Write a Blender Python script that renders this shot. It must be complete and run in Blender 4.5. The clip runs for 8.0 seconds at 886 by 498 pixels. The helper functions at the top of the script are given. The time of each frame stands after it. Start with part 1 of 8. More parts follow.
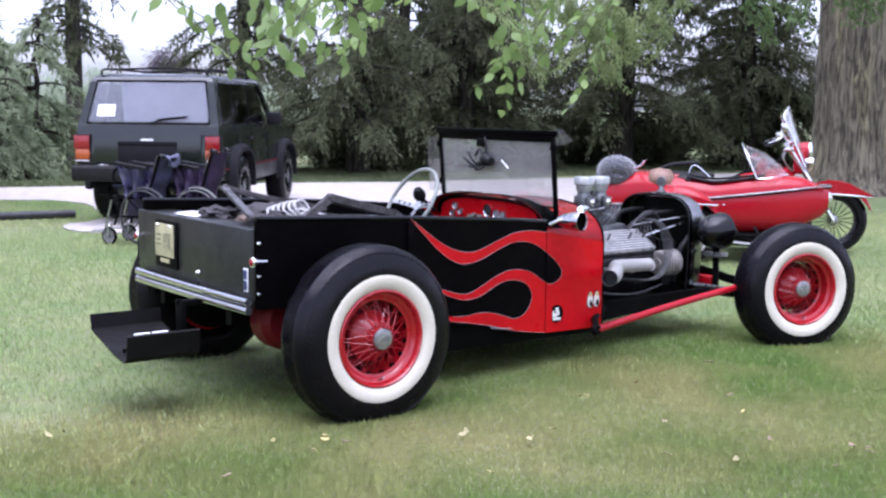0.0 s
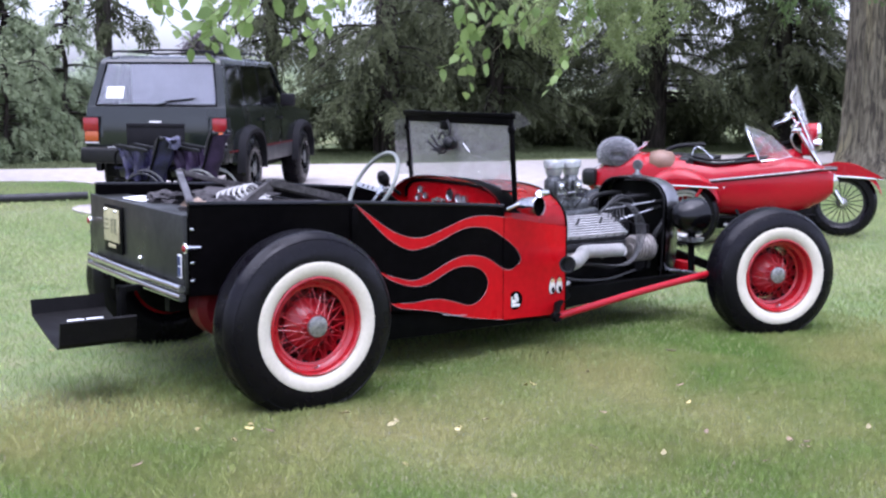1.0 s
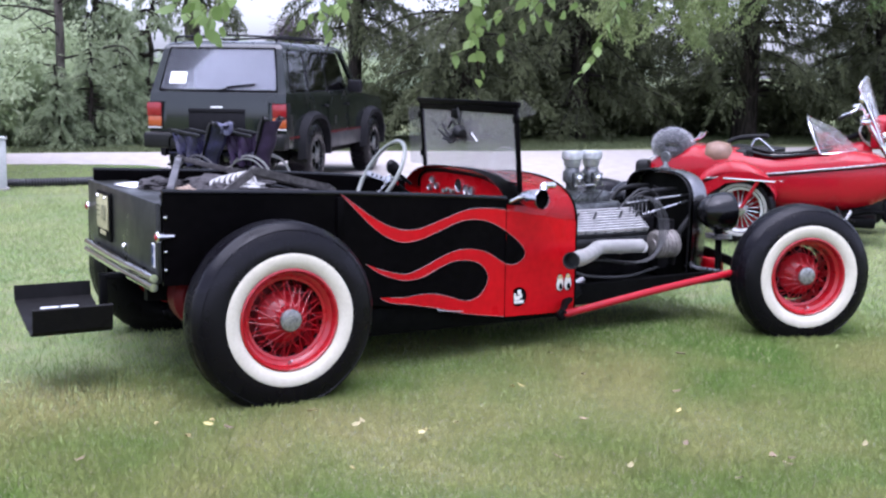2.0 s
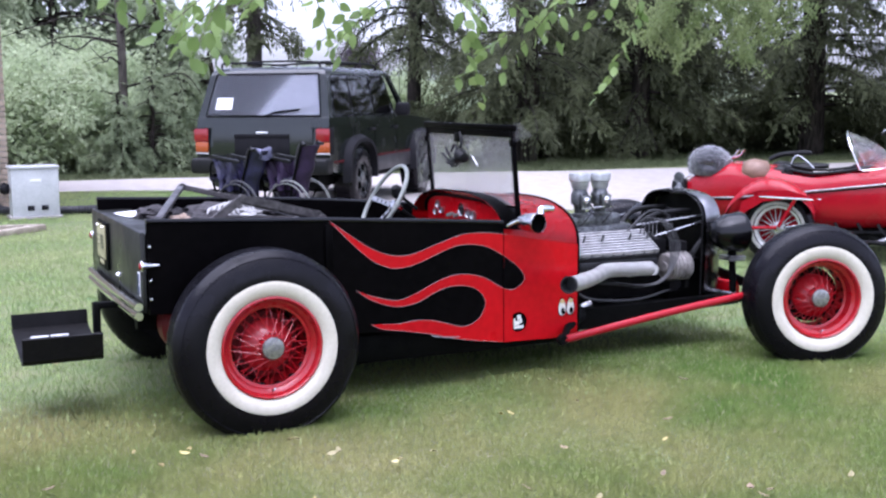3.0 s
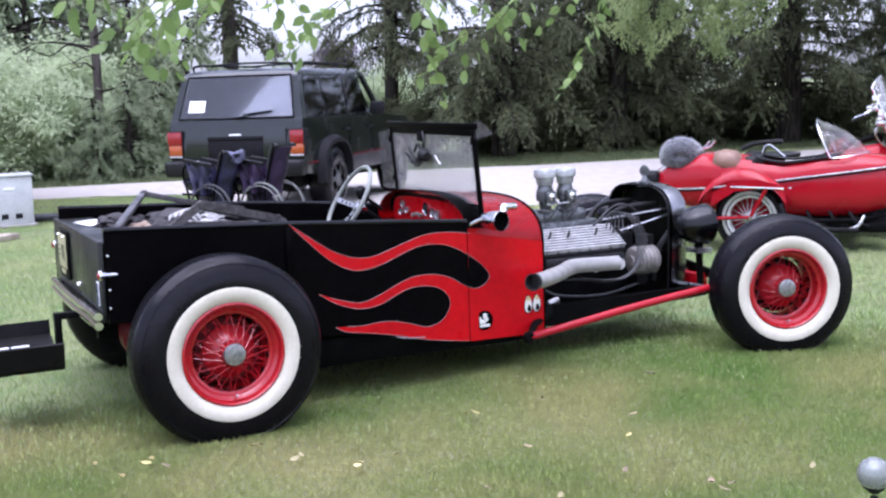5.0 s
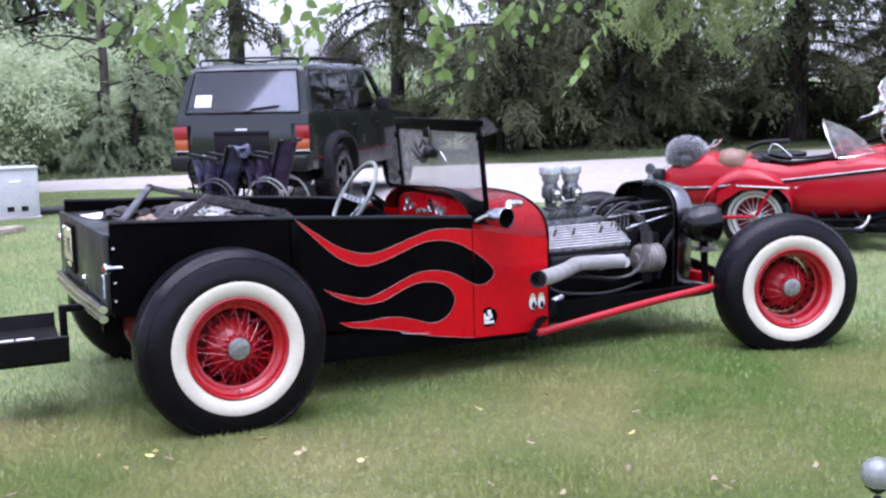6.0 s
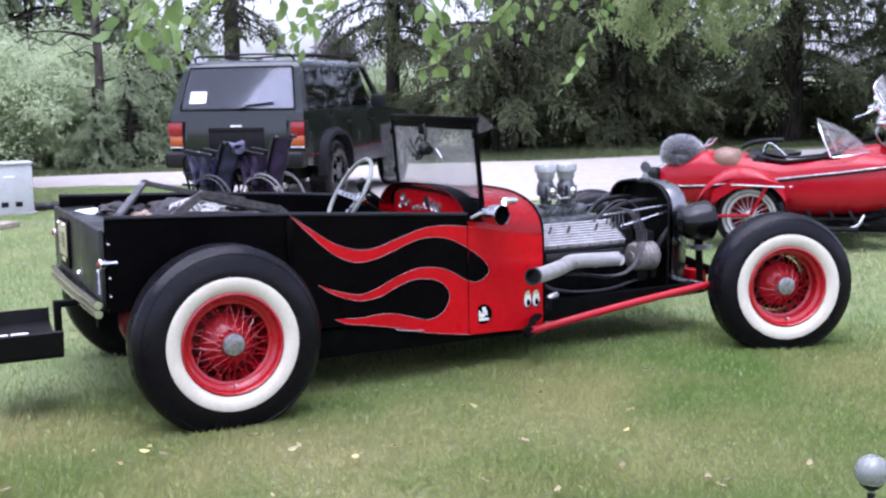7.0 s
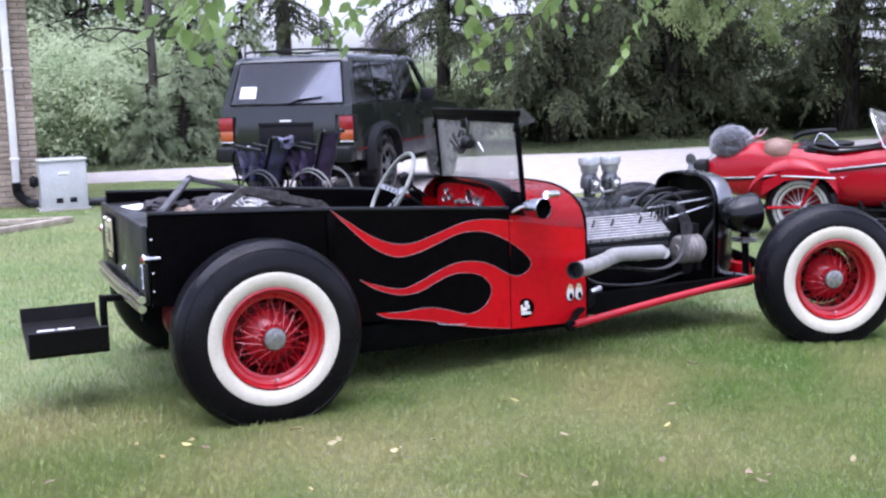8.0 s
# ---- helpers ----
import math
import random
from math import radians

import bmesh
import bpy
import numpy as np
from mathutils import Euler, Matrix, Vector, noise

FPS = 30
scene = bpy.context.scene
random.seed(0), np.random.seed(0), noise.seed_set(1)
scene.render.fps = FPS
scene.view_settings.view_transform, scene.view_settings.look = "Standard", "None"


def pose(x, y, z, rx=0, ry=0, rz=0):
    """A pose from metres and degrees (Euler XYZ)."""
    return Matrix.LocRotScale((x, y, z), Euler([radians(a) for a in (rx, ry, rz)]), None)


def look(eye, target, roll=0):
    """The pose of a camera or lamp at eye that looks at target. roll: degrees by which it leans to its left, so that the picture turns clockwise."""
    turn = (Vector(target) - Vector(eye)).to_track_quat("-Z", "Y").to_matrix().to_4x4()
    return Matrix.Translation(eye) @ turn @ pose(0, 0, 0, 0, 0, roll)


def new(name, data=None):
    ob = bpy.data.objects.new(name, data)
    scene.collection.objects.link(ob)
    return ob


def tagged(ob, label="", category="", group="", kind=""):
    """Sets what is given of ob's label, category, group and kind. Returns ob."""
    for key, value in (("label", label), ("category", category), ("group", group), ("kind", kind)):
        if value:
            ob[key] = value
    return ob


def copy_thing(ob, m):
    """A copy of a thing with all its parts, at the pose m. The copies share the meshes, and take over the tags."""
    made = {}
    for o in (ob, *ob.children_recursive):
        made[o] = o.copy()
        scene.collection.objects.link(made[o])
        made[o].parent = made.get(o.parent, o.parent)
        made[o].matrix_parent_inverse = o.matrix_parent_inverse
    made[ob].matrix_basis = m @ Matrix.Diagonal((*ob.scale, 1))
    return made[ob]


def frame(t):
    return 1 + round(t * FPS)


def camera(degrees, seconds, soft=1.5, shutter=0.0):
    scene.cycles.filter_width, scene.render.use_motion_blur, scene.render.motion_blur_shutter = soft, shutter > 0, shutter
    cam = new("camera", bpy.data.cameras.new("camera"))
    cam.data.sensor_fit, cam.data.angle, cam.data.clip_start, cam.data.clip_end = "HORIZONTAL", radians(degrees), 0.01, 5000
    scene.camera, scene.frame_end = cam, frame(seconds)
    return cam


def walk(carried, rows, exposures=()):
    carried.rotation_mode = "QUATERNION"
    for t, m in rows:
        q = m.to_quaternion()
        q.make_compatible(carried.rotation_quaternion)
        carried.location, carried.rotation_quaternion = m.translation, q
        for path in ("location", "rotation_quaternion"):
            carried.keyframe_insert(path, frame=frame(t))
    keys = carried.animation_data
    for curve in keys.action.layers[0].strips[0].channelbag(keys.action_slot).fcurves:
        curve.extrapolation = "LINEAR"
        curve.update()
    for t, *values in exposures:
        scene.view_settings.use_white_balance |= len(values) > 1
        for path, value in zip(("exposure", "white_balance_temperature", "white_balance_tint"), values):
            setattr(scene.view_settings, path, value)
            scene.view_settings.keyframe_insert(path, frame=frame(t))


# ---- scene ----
cam = camera(40.8, 8.0, 2.4)
PATH = [
    (0, (-2.915, -4.347, 1.408), (-1.725, -2.757, 1.172), 0.5),
    (0.1, (-2.871, -4.371, 1.412), (-1.699, -2.77, 1.163), 1.2),
    (0.2, (-2.822, -4.394, 1.416), (-1.656, -2.788, 1.174), 1.1),
    (0.3, (-2.772, -4.418, 1.42), (-1.605, -2.816, 1.153), 1.2),
    (0.4, (-2.738, -4.443, 1.425), (-1.57, -2.844, 1.146), 1.0),
    (0.5, (-2.668, -4.464, 1.428), (-1.487, -2.868, 1.191), -0.1),
    (0.6, (-2.63, -4.483, 1.428), (-1.441, -2.895, 1.17), 0.5),
    (0.7, (-2.598, -4.503, 1.428), (-1.418, -2.909, 1.169), 0.5),
    (0.8, (-2.555, -4.521, 1.428), (-1.391, -2.913, 1.188), 0.9),
    (0.9, (-2.503, -4.538, 1.427), (-1.379, -2.906, 1.159), 0.4),
    (1, (-2.438, -4.552, 1.426), (-1.32, -2.915, 1.156), 0.3),
    (1.1, (-2.38, -4.568, 1.426), (-1.284, -2.922, 1.126), 0.9),
    (1.2, (-2.323, -4.585, 1.426), (-1.216, -2.938, 1.177), 1.5),
    (1.3, (-2.274, -4.605, 1.427), (-1.163, -2.958, 1.192), 0.7),
    (1.4, (-2.2, -4.617, 1.426), (-1.083, -2.973, 1.204), 0.4),
    (1.5, (-2.13, -4.63, 1.425), (-1.031, -2.975, 1.195), 0.6),
    (1.6, (-2.099, -4.642, 1.427), (-1.028, -2.972, 1.168), 0.5),
    (1.7, (-2.031, -4.641, 1.427), (-0.986, -2.957, 1.162), 0.5),
    (1.8, (-1.982, -4.647, 1.428), (-0.952, -2.953, 1.163), 0.5),
    (1.9, (-1.912, -4.646, 1.427), (-0.927, -2.929, 1.137), -0.1),
    (2, (-1.857, -4.649, 1.427), (-0.891, -2.922, 1.135), 0.7),
    (2.1, (-1.812, -4.655, 1.448), (-0.861, -2.921, 1.149), 1.1),
    (2.2, (-1.758, -4.658, 1.469), (-0.835, -2.902, 1.208), -0.3),
    (3.3, (-1.37, -4.823, 1.445), (-0.531, -3.026, 1.183), -0.2),
    (3.4, (-1.337, -4.817, 1.462), (-0.487, -3.026, 1.192), -0.5),
    (3.5, (-1.319, -4.82, 1.482), (-0.467, -3.031, 1.214), -1.3),
    (3.6, (-1.325, -4.822, 1.481), (-0.456, -3.035, 1.245), -3.3),
    (3.7, (-1.339, -4.829, 1.481), (-0.483, -3.038, 1.236), -3.5),
    (3.8, (-1.324, -4.817, 1.476), (-0.46, -3.031, 1.221), -2.4),
    (3.9, (-1.34, -4.825, 1.476), (-0.454, -3.055, 1.194), -1.5),
    (4, (-1.347, -4.828, 1.475), (-0.465, -3.054, 1.204), -2.0),
    (4.1, (-1.351, -4.825, 1.474), (-0.464, -3.054, 1.202), -2.0),
    (4.2, (-1.347, -4.817, 1.471), (-0.459, -3.047, 1.191), -1.6),
    (4.3, (-1.354, -4.816, 1.471), (-0.47, -3.045, 1.186), -1.8),
    (4.4, (-1.351, -4.809, 1.469), (-0.471, -3.037, 1.18), -1.9),
    (4.5, (-1.359, -4.809, 1.468), (-0.481, -3.035, 1.179), -1.9),
    (4.6, (-1.353, -4.81, 1.467), (-0.475, -3.036, 1.183), -1.8),
    (4.7, (-1.35, -4.814, 1.466), (-0.474, -3.039, 1.18), -1.9),
    (4.8, (-1.35, -4.819, 1.466), (-0.483, -3.038, 1.187), -1.9),
    (4.9, (-1.349, -4.823, 1.465), (-0.481, -3.042, 1.193), -1.7),
    (5, (-1.348, -4.828, 1.465), (-0.481, -3.046, 1.198), -1.9),
    (5.1, (-1.349, -4.826, 1.465), (-0.484, -3.043, 1.198), -1.7),
    (5.2, (-1.352, -4.825, 1.466), (-0.497, -3.037, 1.195), -1.8),
    (6.3, (-1.35, -4.829, 1.463), (-0.487, -3.045, 1.191), -1.3),
    (6.4, (-1.35, -4.829, 1.463), (-0.487, -3.046, 1.193), -1.3),
    (6.5, (-1.352, -4.831, 1.463), (-0.49, -3.046, 1.197), -1.5),
    (6.6, (-1.35, -4.829, 1.462), (-0.486, -3.046, 1.191), -1.3),
    (6.7, (-1.349, -4.827, 1.461), (-0.487, -3.044, 1.186), -1.2),
    (6.8, (-1.352, -4.828, 1.46), (-0.491, -3.044, 1.184), -1.3),
    (6.9, (-1.356, -4.83, 1.46), (-0.491, -3.047, 1.186), -1.2),
    (7, (-1.356, -4.829, 1.459), (-0.488, -3.049, 1.183), -1.1),
    (7.1, (-1.352, -4.828, 1.46), (-0.486, -3.047, 1.182), -1.0),
    (7.2, (-1.358, -4.833, 1.463), (-0.499, -3.049, 1.18), -1.1),
    (7.3, (-1.348, -4.828, 1.463), (-0.486, -3.045, 1.184), -0.5),
    (7.4, (-1.349, -4.829, 1.465), (-0.479, -3.05, 1.187), -0.5),
    (7.5, (-1.351, -4.832, 1.467), (-0.471, -3.059, 1.183), -1.5),
    (7.6, (-1.333, -4.831, 1.465), (-0.497, -3.037, 1.178), -2.6),
    (7.7, (-1.334, -4.843, 1.466), (-0.496, -3.049, 1.185), -2.2),
    (7.8, (-1.322, -4.845, 1.465), (-0.506, -3.041, 1.184), -2.0),
    (7.9, (-1.311, -4.85, 1.464), (-0.508, -3.04, 1.183), -2.0),
    (8, (-1.297, -4.851, 1.463), (-0.512, -3.033, 1.177), -1.7),
]
walk(cam, [(t, look(eye, target, roll)) for t, eye, target, roll in PATH], [(0.0, 1.29, 5400, 27.5), (8.0, 1.29, 5400, 27.5)])

# ---- world, sun and exposure ----
world = bpy.data.worlds.new("sky")
scene.world = world
world.use_nodes = True
wn = world.node_tree
for n in list(wn.nodes):
    wn.nodes.remove(n)
sky = wn.nodes.new("ShaderNodeTexSky")
sky.sky_type = "NISHITA"
sky.sun_disc = False
sky.sun_elevation = radians(70)
sky.sun_rotation = radians(200)
sky.air_density = 1.0
sky.dust_density = 2.5
sky.ozone_density = 0.6
bgn = wn.nodes.new("ShaderNodeBackground")
bgn.inputs["Strength"].default_value = 0.15
won = wn.nodes.new("ShaderNodeOutputWorld")
# thin cloud cover: the blue is nearly washed out
cloud = wn.nodes.new("ShaderNodeHueSaturation")
cloud.inputs["Saturation"].default_value = 0.3
wn.links.new(sky.outputs[0], cloud.inputs["Color"])
wn.links.new(cloud.outputs[0], bgn.inputs[0])
wn.links.new(bgn.outputs[0], won.inputs[0])

sun_data = bpy.data.lights.new("sun", "SUN")
sun_data.energy = 2.1
sun_data.angle = radians(75)
sun_data.color = (1.0, 0.98, 0.95)
sun = new("sun", sun_data)
sun.matrix_world = look((0, 0, 20), (4.0, -0.5, 0))


# ---- materials ----
def mat(name, color, rough=0.5, metal=0.0, var=0.12, scale=6.0, bump=0.0, bscale=60.0, coat=0.0,
        color2=None, spec=0.5, stain=0.0, object_var=0.0, trans=0.0, ior=1.45):
    """A principled surface with variation at two scales and a fine relief."""
    m = bpy.data.materials.new(name)
    m.use_nodes = True
    nt = m.node_tree
    b = nt.nodes["Principled BSDF"]
    b.inputs["Roughness"].default_value = rough
    b.inputs["Metallic"].default_value = metal
    b.inputs["Coat Weight"].default_value = coat
    b.inputs["Coat Roughness"].default_value = 0.08
    b.inputs["Specular IOR Level"].default_value = spec
    b.inputs["IOR"].default_value = ior
    if trans:
        b.inputs["Transmission Weight"].default_value = trans
    tc = nt.nodes.new("ShaderNodeTexCoord")
    n1 = nt.nodes.new("ShaderNodeTexNoise")
    n1.inputs["Scale"].default_value = scale
    n1.inputs["Detail"].default_value = 5
    n2 = nt.nodes.new("ShaderNodeTexNoise")
    n2.inputs["Scale"].default_value = scale * 9
    n2.inputs["Detail"].default_value = 3
    nt.links.new(tc.outputs["Object"], n1.inputs["Vector"])
    nt.links.new(tc.outputs["Object"], n2.inputs["Vector"])
    add = nt.nodes.new("ShaderNodeMath")
    add.operation = "ADD"
    nt.links.new(n1.outputs["Fac"], add.inputs[0])
    nt.links.new(n2.outputs["Fac"], add.inputs[1])
    mr = nt.nodes.new("ShaderNodeMapRange")
    mr.inputs["From Min"].default_value = 0.7
    mr.inputs["From Max"].default_value = 1.3
    nt.links.new(add.outputs[0], mr.inputs["Value"])
    mix = nt.nodes.new("ShaderNodeMix")
    mix.data_type = "RGBA"
    c2 = color2 or tuple(max(0.0, c * (1 - 2 * var)) for c in color)
    c1 = color if color2 else tuple(min(1.0, c * (1 + var)) for c in color)
    mix.inputs["A"].default_value = (*c1, 1)
    mix.inputs["B"].default_value = (*c2, 1)
    nt.links.new(mr.outputs[0], mix.inputs["Factor"])
    out = mix.outputs["Result"]
    if object_var:
        oi = nt.nodes.new("ShaderNodeObjectInfo")
        hv = nt.nodes.new("ShaderNodeHueSaturation")
        m2 = nt.nodes.new("ShaderNodeMapRange")
        m2.inputs["To Min"].default_value = 1 - object_var
        m2.inputs["To Max"].default_value = 1 + object_var
        nt.links.new(oi.outputs["Random"], m2.inputs["Value"])
        nt.links.new(m2.outputs[0], hv.inputs["Value"])
        nt.links.new(out, hv.inputs["Color"])
        out = hv.outputs["Color"]
    nt.links.new(out, b.inputs["Base Color"])
    mr2 = nt.nodes.new("ShaderNodeMapRange")
    mr2.inputs["From Min"].default_value = 0.3
    mr2.inputs["From Max"].default_value = 0.7
    mr2.inputs["To Min"].default_value = max(0.02, rough - 0.08 - stain)
    mr2.inputs["To Max"].default_value = min(1.0, rough + 0.08 + stain)
    nt.links.new(n1.outputs["Fac"], mr2.inputs["Value"])
    nt.links.new(mr2.outputs[0], b.inputs["Roughness"])
    if bump:
        n3 = nt.nodes.new("ShaderNodeTexNoise")
        n3.inputs["Scale"].default_value = bscale
        n3.inputs["Detail"].default_value = 4
        nt.links.new(tc.outputs["Object"], n3.inputs["Vector"])
        bp = nt.nodes.new("ShaderNodeBump")
        bp.inputs["Strength"].default_value = bump
        bp.inputs["Distance"].default_value = 0.01
        nt.links.new(n3.outputs["Fac"], bp.inputs["Height"])
        nt.links.new(bp.outputs[0], b.inputs["Normal"])
    return m


def leaf_mat(name, color, color2, rough=0.5, trans=0.35, patch=1.4, patchy=0.5, upright=0.0, lush=0.0):
    """Foliage: each leaf and each patch its own tint, some light passing through."""
    m = bpy.data.materials.new(name)
    m.use_nodes = True
    nt = m.node_tree
    b = nt.nodes["Principled BSDF"]
    b.inputs["Roughness"].default_value = rough
    b.inputs["Specular IOR Level"].default_value = 0.3
    g = nt.nodes.new("ShaderNodeNewGeometry")
    tc = nt.nodes.new("ShaderNodeTexCoord")
    nz = nt.nodes.new("ShaderNodeTexNoise")
    nz.inputs["Scale"].default_value = patch
    nz.inputs["Detail"].default_value = 4
    nt.links.new(tc.outputs["Object"], nz.inputs["Vector"])
    mr = nt.nodes.new("ShaderNodeMapRange")
    mr.inputs["From Min"].default_value = 0.34
    mr.inputs["From Max"].default_value = 0.66
    nt.links.new(nz.outputs["Fac"], mr.inputs["Value"])
    blend = nt.nodes.new("ShaderNodeMix")
    blend.inputs["Factor"].default_value = patchy
    nt.links.new(g.outputs["Random Per Island"], blend.inputs["A"])
    nt.links.new(mr.outputs[0], blend.inputs["B"])
    mix = nt.nodes.new("ShaderNodeMix")
    mix.data_type = "RGBA"
    mix.inputs["A"].default_value = (*color, 1)
    mix.inputs["B"].default_value = (*color2, 1)
    mixing = blend.outputs["Result"]
    if lush:
        # the lawn is lusher ahead of the parked cars than under the tree
        sx = nt.nodes.new("ShaderNodeSeparateXYZ")
        nt.links.new(tc.outputs["Object"], sx.inputs[0])
        ramp = nt.nodes.new("ShaderNodeMapRange")
        ramp.inputs["From Min"].default_value = 0.4
        ramp.inputs["From Max"].default_value = 3.0
        ramp.inputs["To Max"].default_value = lush
        nt.links.new(sx.outputs["X"], ramp.inputs["Value"])
        less = nt.nodes.new("ShaderNodeMath")
        less.operation = "SUBTRACT"
        less.use_clamp = True
        nt.links.new(mixing, less.inputs[0])
        nt.links.new(ramp.outputs[0], less.inputs[1])
        mixing = less.outputs[0]
    nt.links.new(mixing, mix.inputs["Factor"])
    nt.links.new(mix.outputs["Result"], b.inputs["Base Color"])
    tr = nt.nodes.new("ShaderNodeBsdfTranslucent")
    nt.links.new(mix.outputs["Result"], tr.inputs["Color"])
    if upright:
        # fine blades shade mostly as one soft carpet
        vm = nt.nodes.new("ShaderNodeMix")
        vm.data_type = "VECTOR"
        vm.inputs["Factor"].default_value = upright
        vm.inputs["B"].default_value = (0, 0, 1)
        nt.links.new(g.outputs["Normal"], vm.inputs["A"])
        nm = nt.nodes.new("ShaderNodeVectorMath")
        nm.operation = "NORMALIZE"
        nt.links.new(vm.outputs["Result"], nm.inputs[0])
        nt.links.new(nm.outputs[0], b.inputs["Normal"])
    ms = nt.nodes.new("ShaderNodeMixShader")
    ms.inputs[0].default_value = trans
    nt.links.new(b.outputs[0], ms.inputs[1])
    nt.links.new(tr.outputs[0], ms.inputs[2])
    nt.links.new(ms.outputs[0], nt.nodes["Material Output"].inputs["Surface"])
    return m


def glass_mat(name, color=(1, 1, 1), rough=0.02, clear=0.75, veil=0.0):
    m = bpy.data.materials.new(name)
    m.use_nodes = True
    nt = m.node_tree
    b = nt.nodes["Principled BSDF"]
    b.inputs["Base Color"].default_value = (*color, 1)
    b.inputs["Roughness"].default_value = rough
    b.inputs["Transmission Weight"].default_value = 1.0
    b.inputs["IOR"].default_value = 1.3
    tr = nt.nodes.new("ShaderNodeBsdfTransparent")
    tr.inputs["Color"].default_value = (*color, 1)
    ms = nt.nodes.new("ShaderNodeMixShader")
    ms.inputs[0].default_value = clear
    nt.links.new(b.outputs[0], ms.inputs[1])
    nt.links.new(tr.outputs[0], ms.inputs[2])
    # Grey diffuse veil mixed in to give the pane its milky reflection.
    df = nt.nodes.new("ShaderNodeBsdfDiffuse")
    df.inputs["Color"].default_value = (0.5, 0.48, 0.47, 1)
    md = nt.nodes.new("ShaderNodeMixShader")
    md.inputs[0].default_value = veil
    nt.links.new(ms.outputs[0], md.inputs[1])
    nt.links.new(df.outputs[0], md.inputs[2])
    nt.links.new(md.outputs[0], nt.nodes["Material Output"].inputs["Surface"])
    return m


def car_glass(name, tint, ior):
    """Tinted safety glass: clear through, mirroring by its angle."""
    m = bpy.data.materials.new(name)
    m.use_nodes = True
    nt = m.node_tree
    nt.nodes.remove(nt.nodes["Principled BSDF"])
    tr = nt.nodes.new("ShaderNodeBsdfTransparent")
    tr.inputs["Color"].default_value = (*tint, 1)
    gl = nt.nodes.new("ShaderNodeBsdfGlossy")
    gl.inputs["Roughness"].default_value = 0.03
    fr = nt.nodes.new("ShaderNodeFresnel")
    fr.inputs["IOR"].default_value = ior
    ms = nt.nodes.new("ShaderNodeMixShader")
    nt.links.new(fr.outputs[0], ms.inputs[0])
    nt.links.new(tr.outputs[0], ms.inputs[1])
    nt.links.new(gl.outputs[0], ms.inputs[2])
    nt.links.new(ms.outputs[0], nt.nodes["Material Output"].inputs["Surface"])
    return m


def bark_mat(name, color, color2, patch_tint):
    """Long upright furrows, ridges paler than the cracks, patches of a second tone."""
    m = bpy.data.materials.new(name)
    m.use_nodes = True
    nt = m.node_tree
    b = nt.nodes["Principled BSDF"]
    b.inputs["Roughness"].default_value = 0.95
    b.inputs["Specular IOR Level"].default_value = 0.1
    tc = nt.nodes.new("ShaderNodeTexCoord")
    mp_ = nt.nodes.new("ShaderNodeMapping")
    mp_.inputs["Scale"].default_value = (1.0, 1.0, 0.2)
    nt.links.new(tc.outputs["Object"], mp_.inputs["Vector"])
    n1 = nt.nodes.new("ShaderNodeTexNoise")
    n1.inputs["Scale"].default_value = 12
    n1.inputs["Detail"].default_value = 6
    n1.inputs["Distortion"].default_value = 1.0
    nt.links.new(mp_.outputs[0], n1.inputs["Vector"])
    n2 = nt.nodes.new("ShaderNodeTexNoise")
    n2.inputs["Scale"].default_value = 2.2
    nt.links.new(mp_.outputs[0], n2.inputs["Vector"])
    r1 = nt.nodes.new("ShaderNodeMapRange")
    r1.inputs["From Min"].default_value = 0.38
    r1.inputs["From Max"].default_value = 0.62
    nt.links.new(n1.outputs["Fac"], r1.inputs["Value"])
    r2 = nt.nodes.new("ShaderNodeMapRange")
    r2.inputs["From Min"].default_value = 0.48
    r2.inputs["From Max"].default_value = 0.62
    nt.links.new(n2.outputs["Fac"], r2.inputs["Value"])
    tint = nt.nodes.new("ShaderNodeMix")
    tint.data_type = "RGBA"
    tint.inputs["A"].default_value = (*color, 1)
    tint.inputs["B"].default_value = (*patch_tint, 1)
    nt.links.new(r2.outputs[0], tint.inputs["Factor"])
    mix = nt.nodes.new("ShaderNodeMix")
    mix.data_type = "RGBA"
    mix.inputs["A"].default_value = (*color2, 1)
    nt.links.new(tint.outputs["Result"], mix.inputs["B"])
    nt.links.new(r1.outputs[0], mix.inputs["Factor"])
    nt.links.new(mix.outputs["Result"], b.inputs["Base Color"])
    bp = nt.nodes.new("ShaderNodeBump")
    bp.inputs["Strength"].default_value = 0.9
    bp.inputs["Distance"].default_value = 0.05
    nt.links.new(n1.outputs["Fac"], bp.inputs["Height"])
    nt.links.new(bp.outputs[0], b.inputs["Normal"])
    return m


M_BLACK = mat("satin_black_paint", (0.0021, 0.0018, 0.002), 0.4, var=0.3, scale=3, bump=0.04, bscale=25, stain=0.06, spec=0.03)
M_GATE = mat("flat_black_tailgate_paint", (0.020, 0.021, 0.018), 0.36, var=0.25, scale=4, stain=0.08, spec=0.3)
M_TRAY = mat("dull_black_steel_tray", (0.0055, 0.005, 0.005), 0.45, var=0.35, scale=9, stain=0.1, spec=0.16, bump=0.06)
M_GLOSS = mat("gloss_black_enamel", (0.003, 0.003, 0.0033), 0.19, var=0.2, scale=5, coat=0.25, spec=0.25)
M_DARKRED = mat("dull_dark_red_paint", (0.10, 0.004, 0.006), 0.5, var=0.2, scale=12, spec=0.2)
M_RED = mat("red_enamel", (0.45, 0.004, 0.007), 0.25, var=0.06, scale=2.5, coat=0.55, stain=0.05, bump=0.015, bscale=9, spec=0.25)
M_FLAME = mat("red_paint", (0.43, 0.0035, 0.006), 0.36, var=0.1, scale=3, coat=0.12, spec=0.12, stain=0.05)
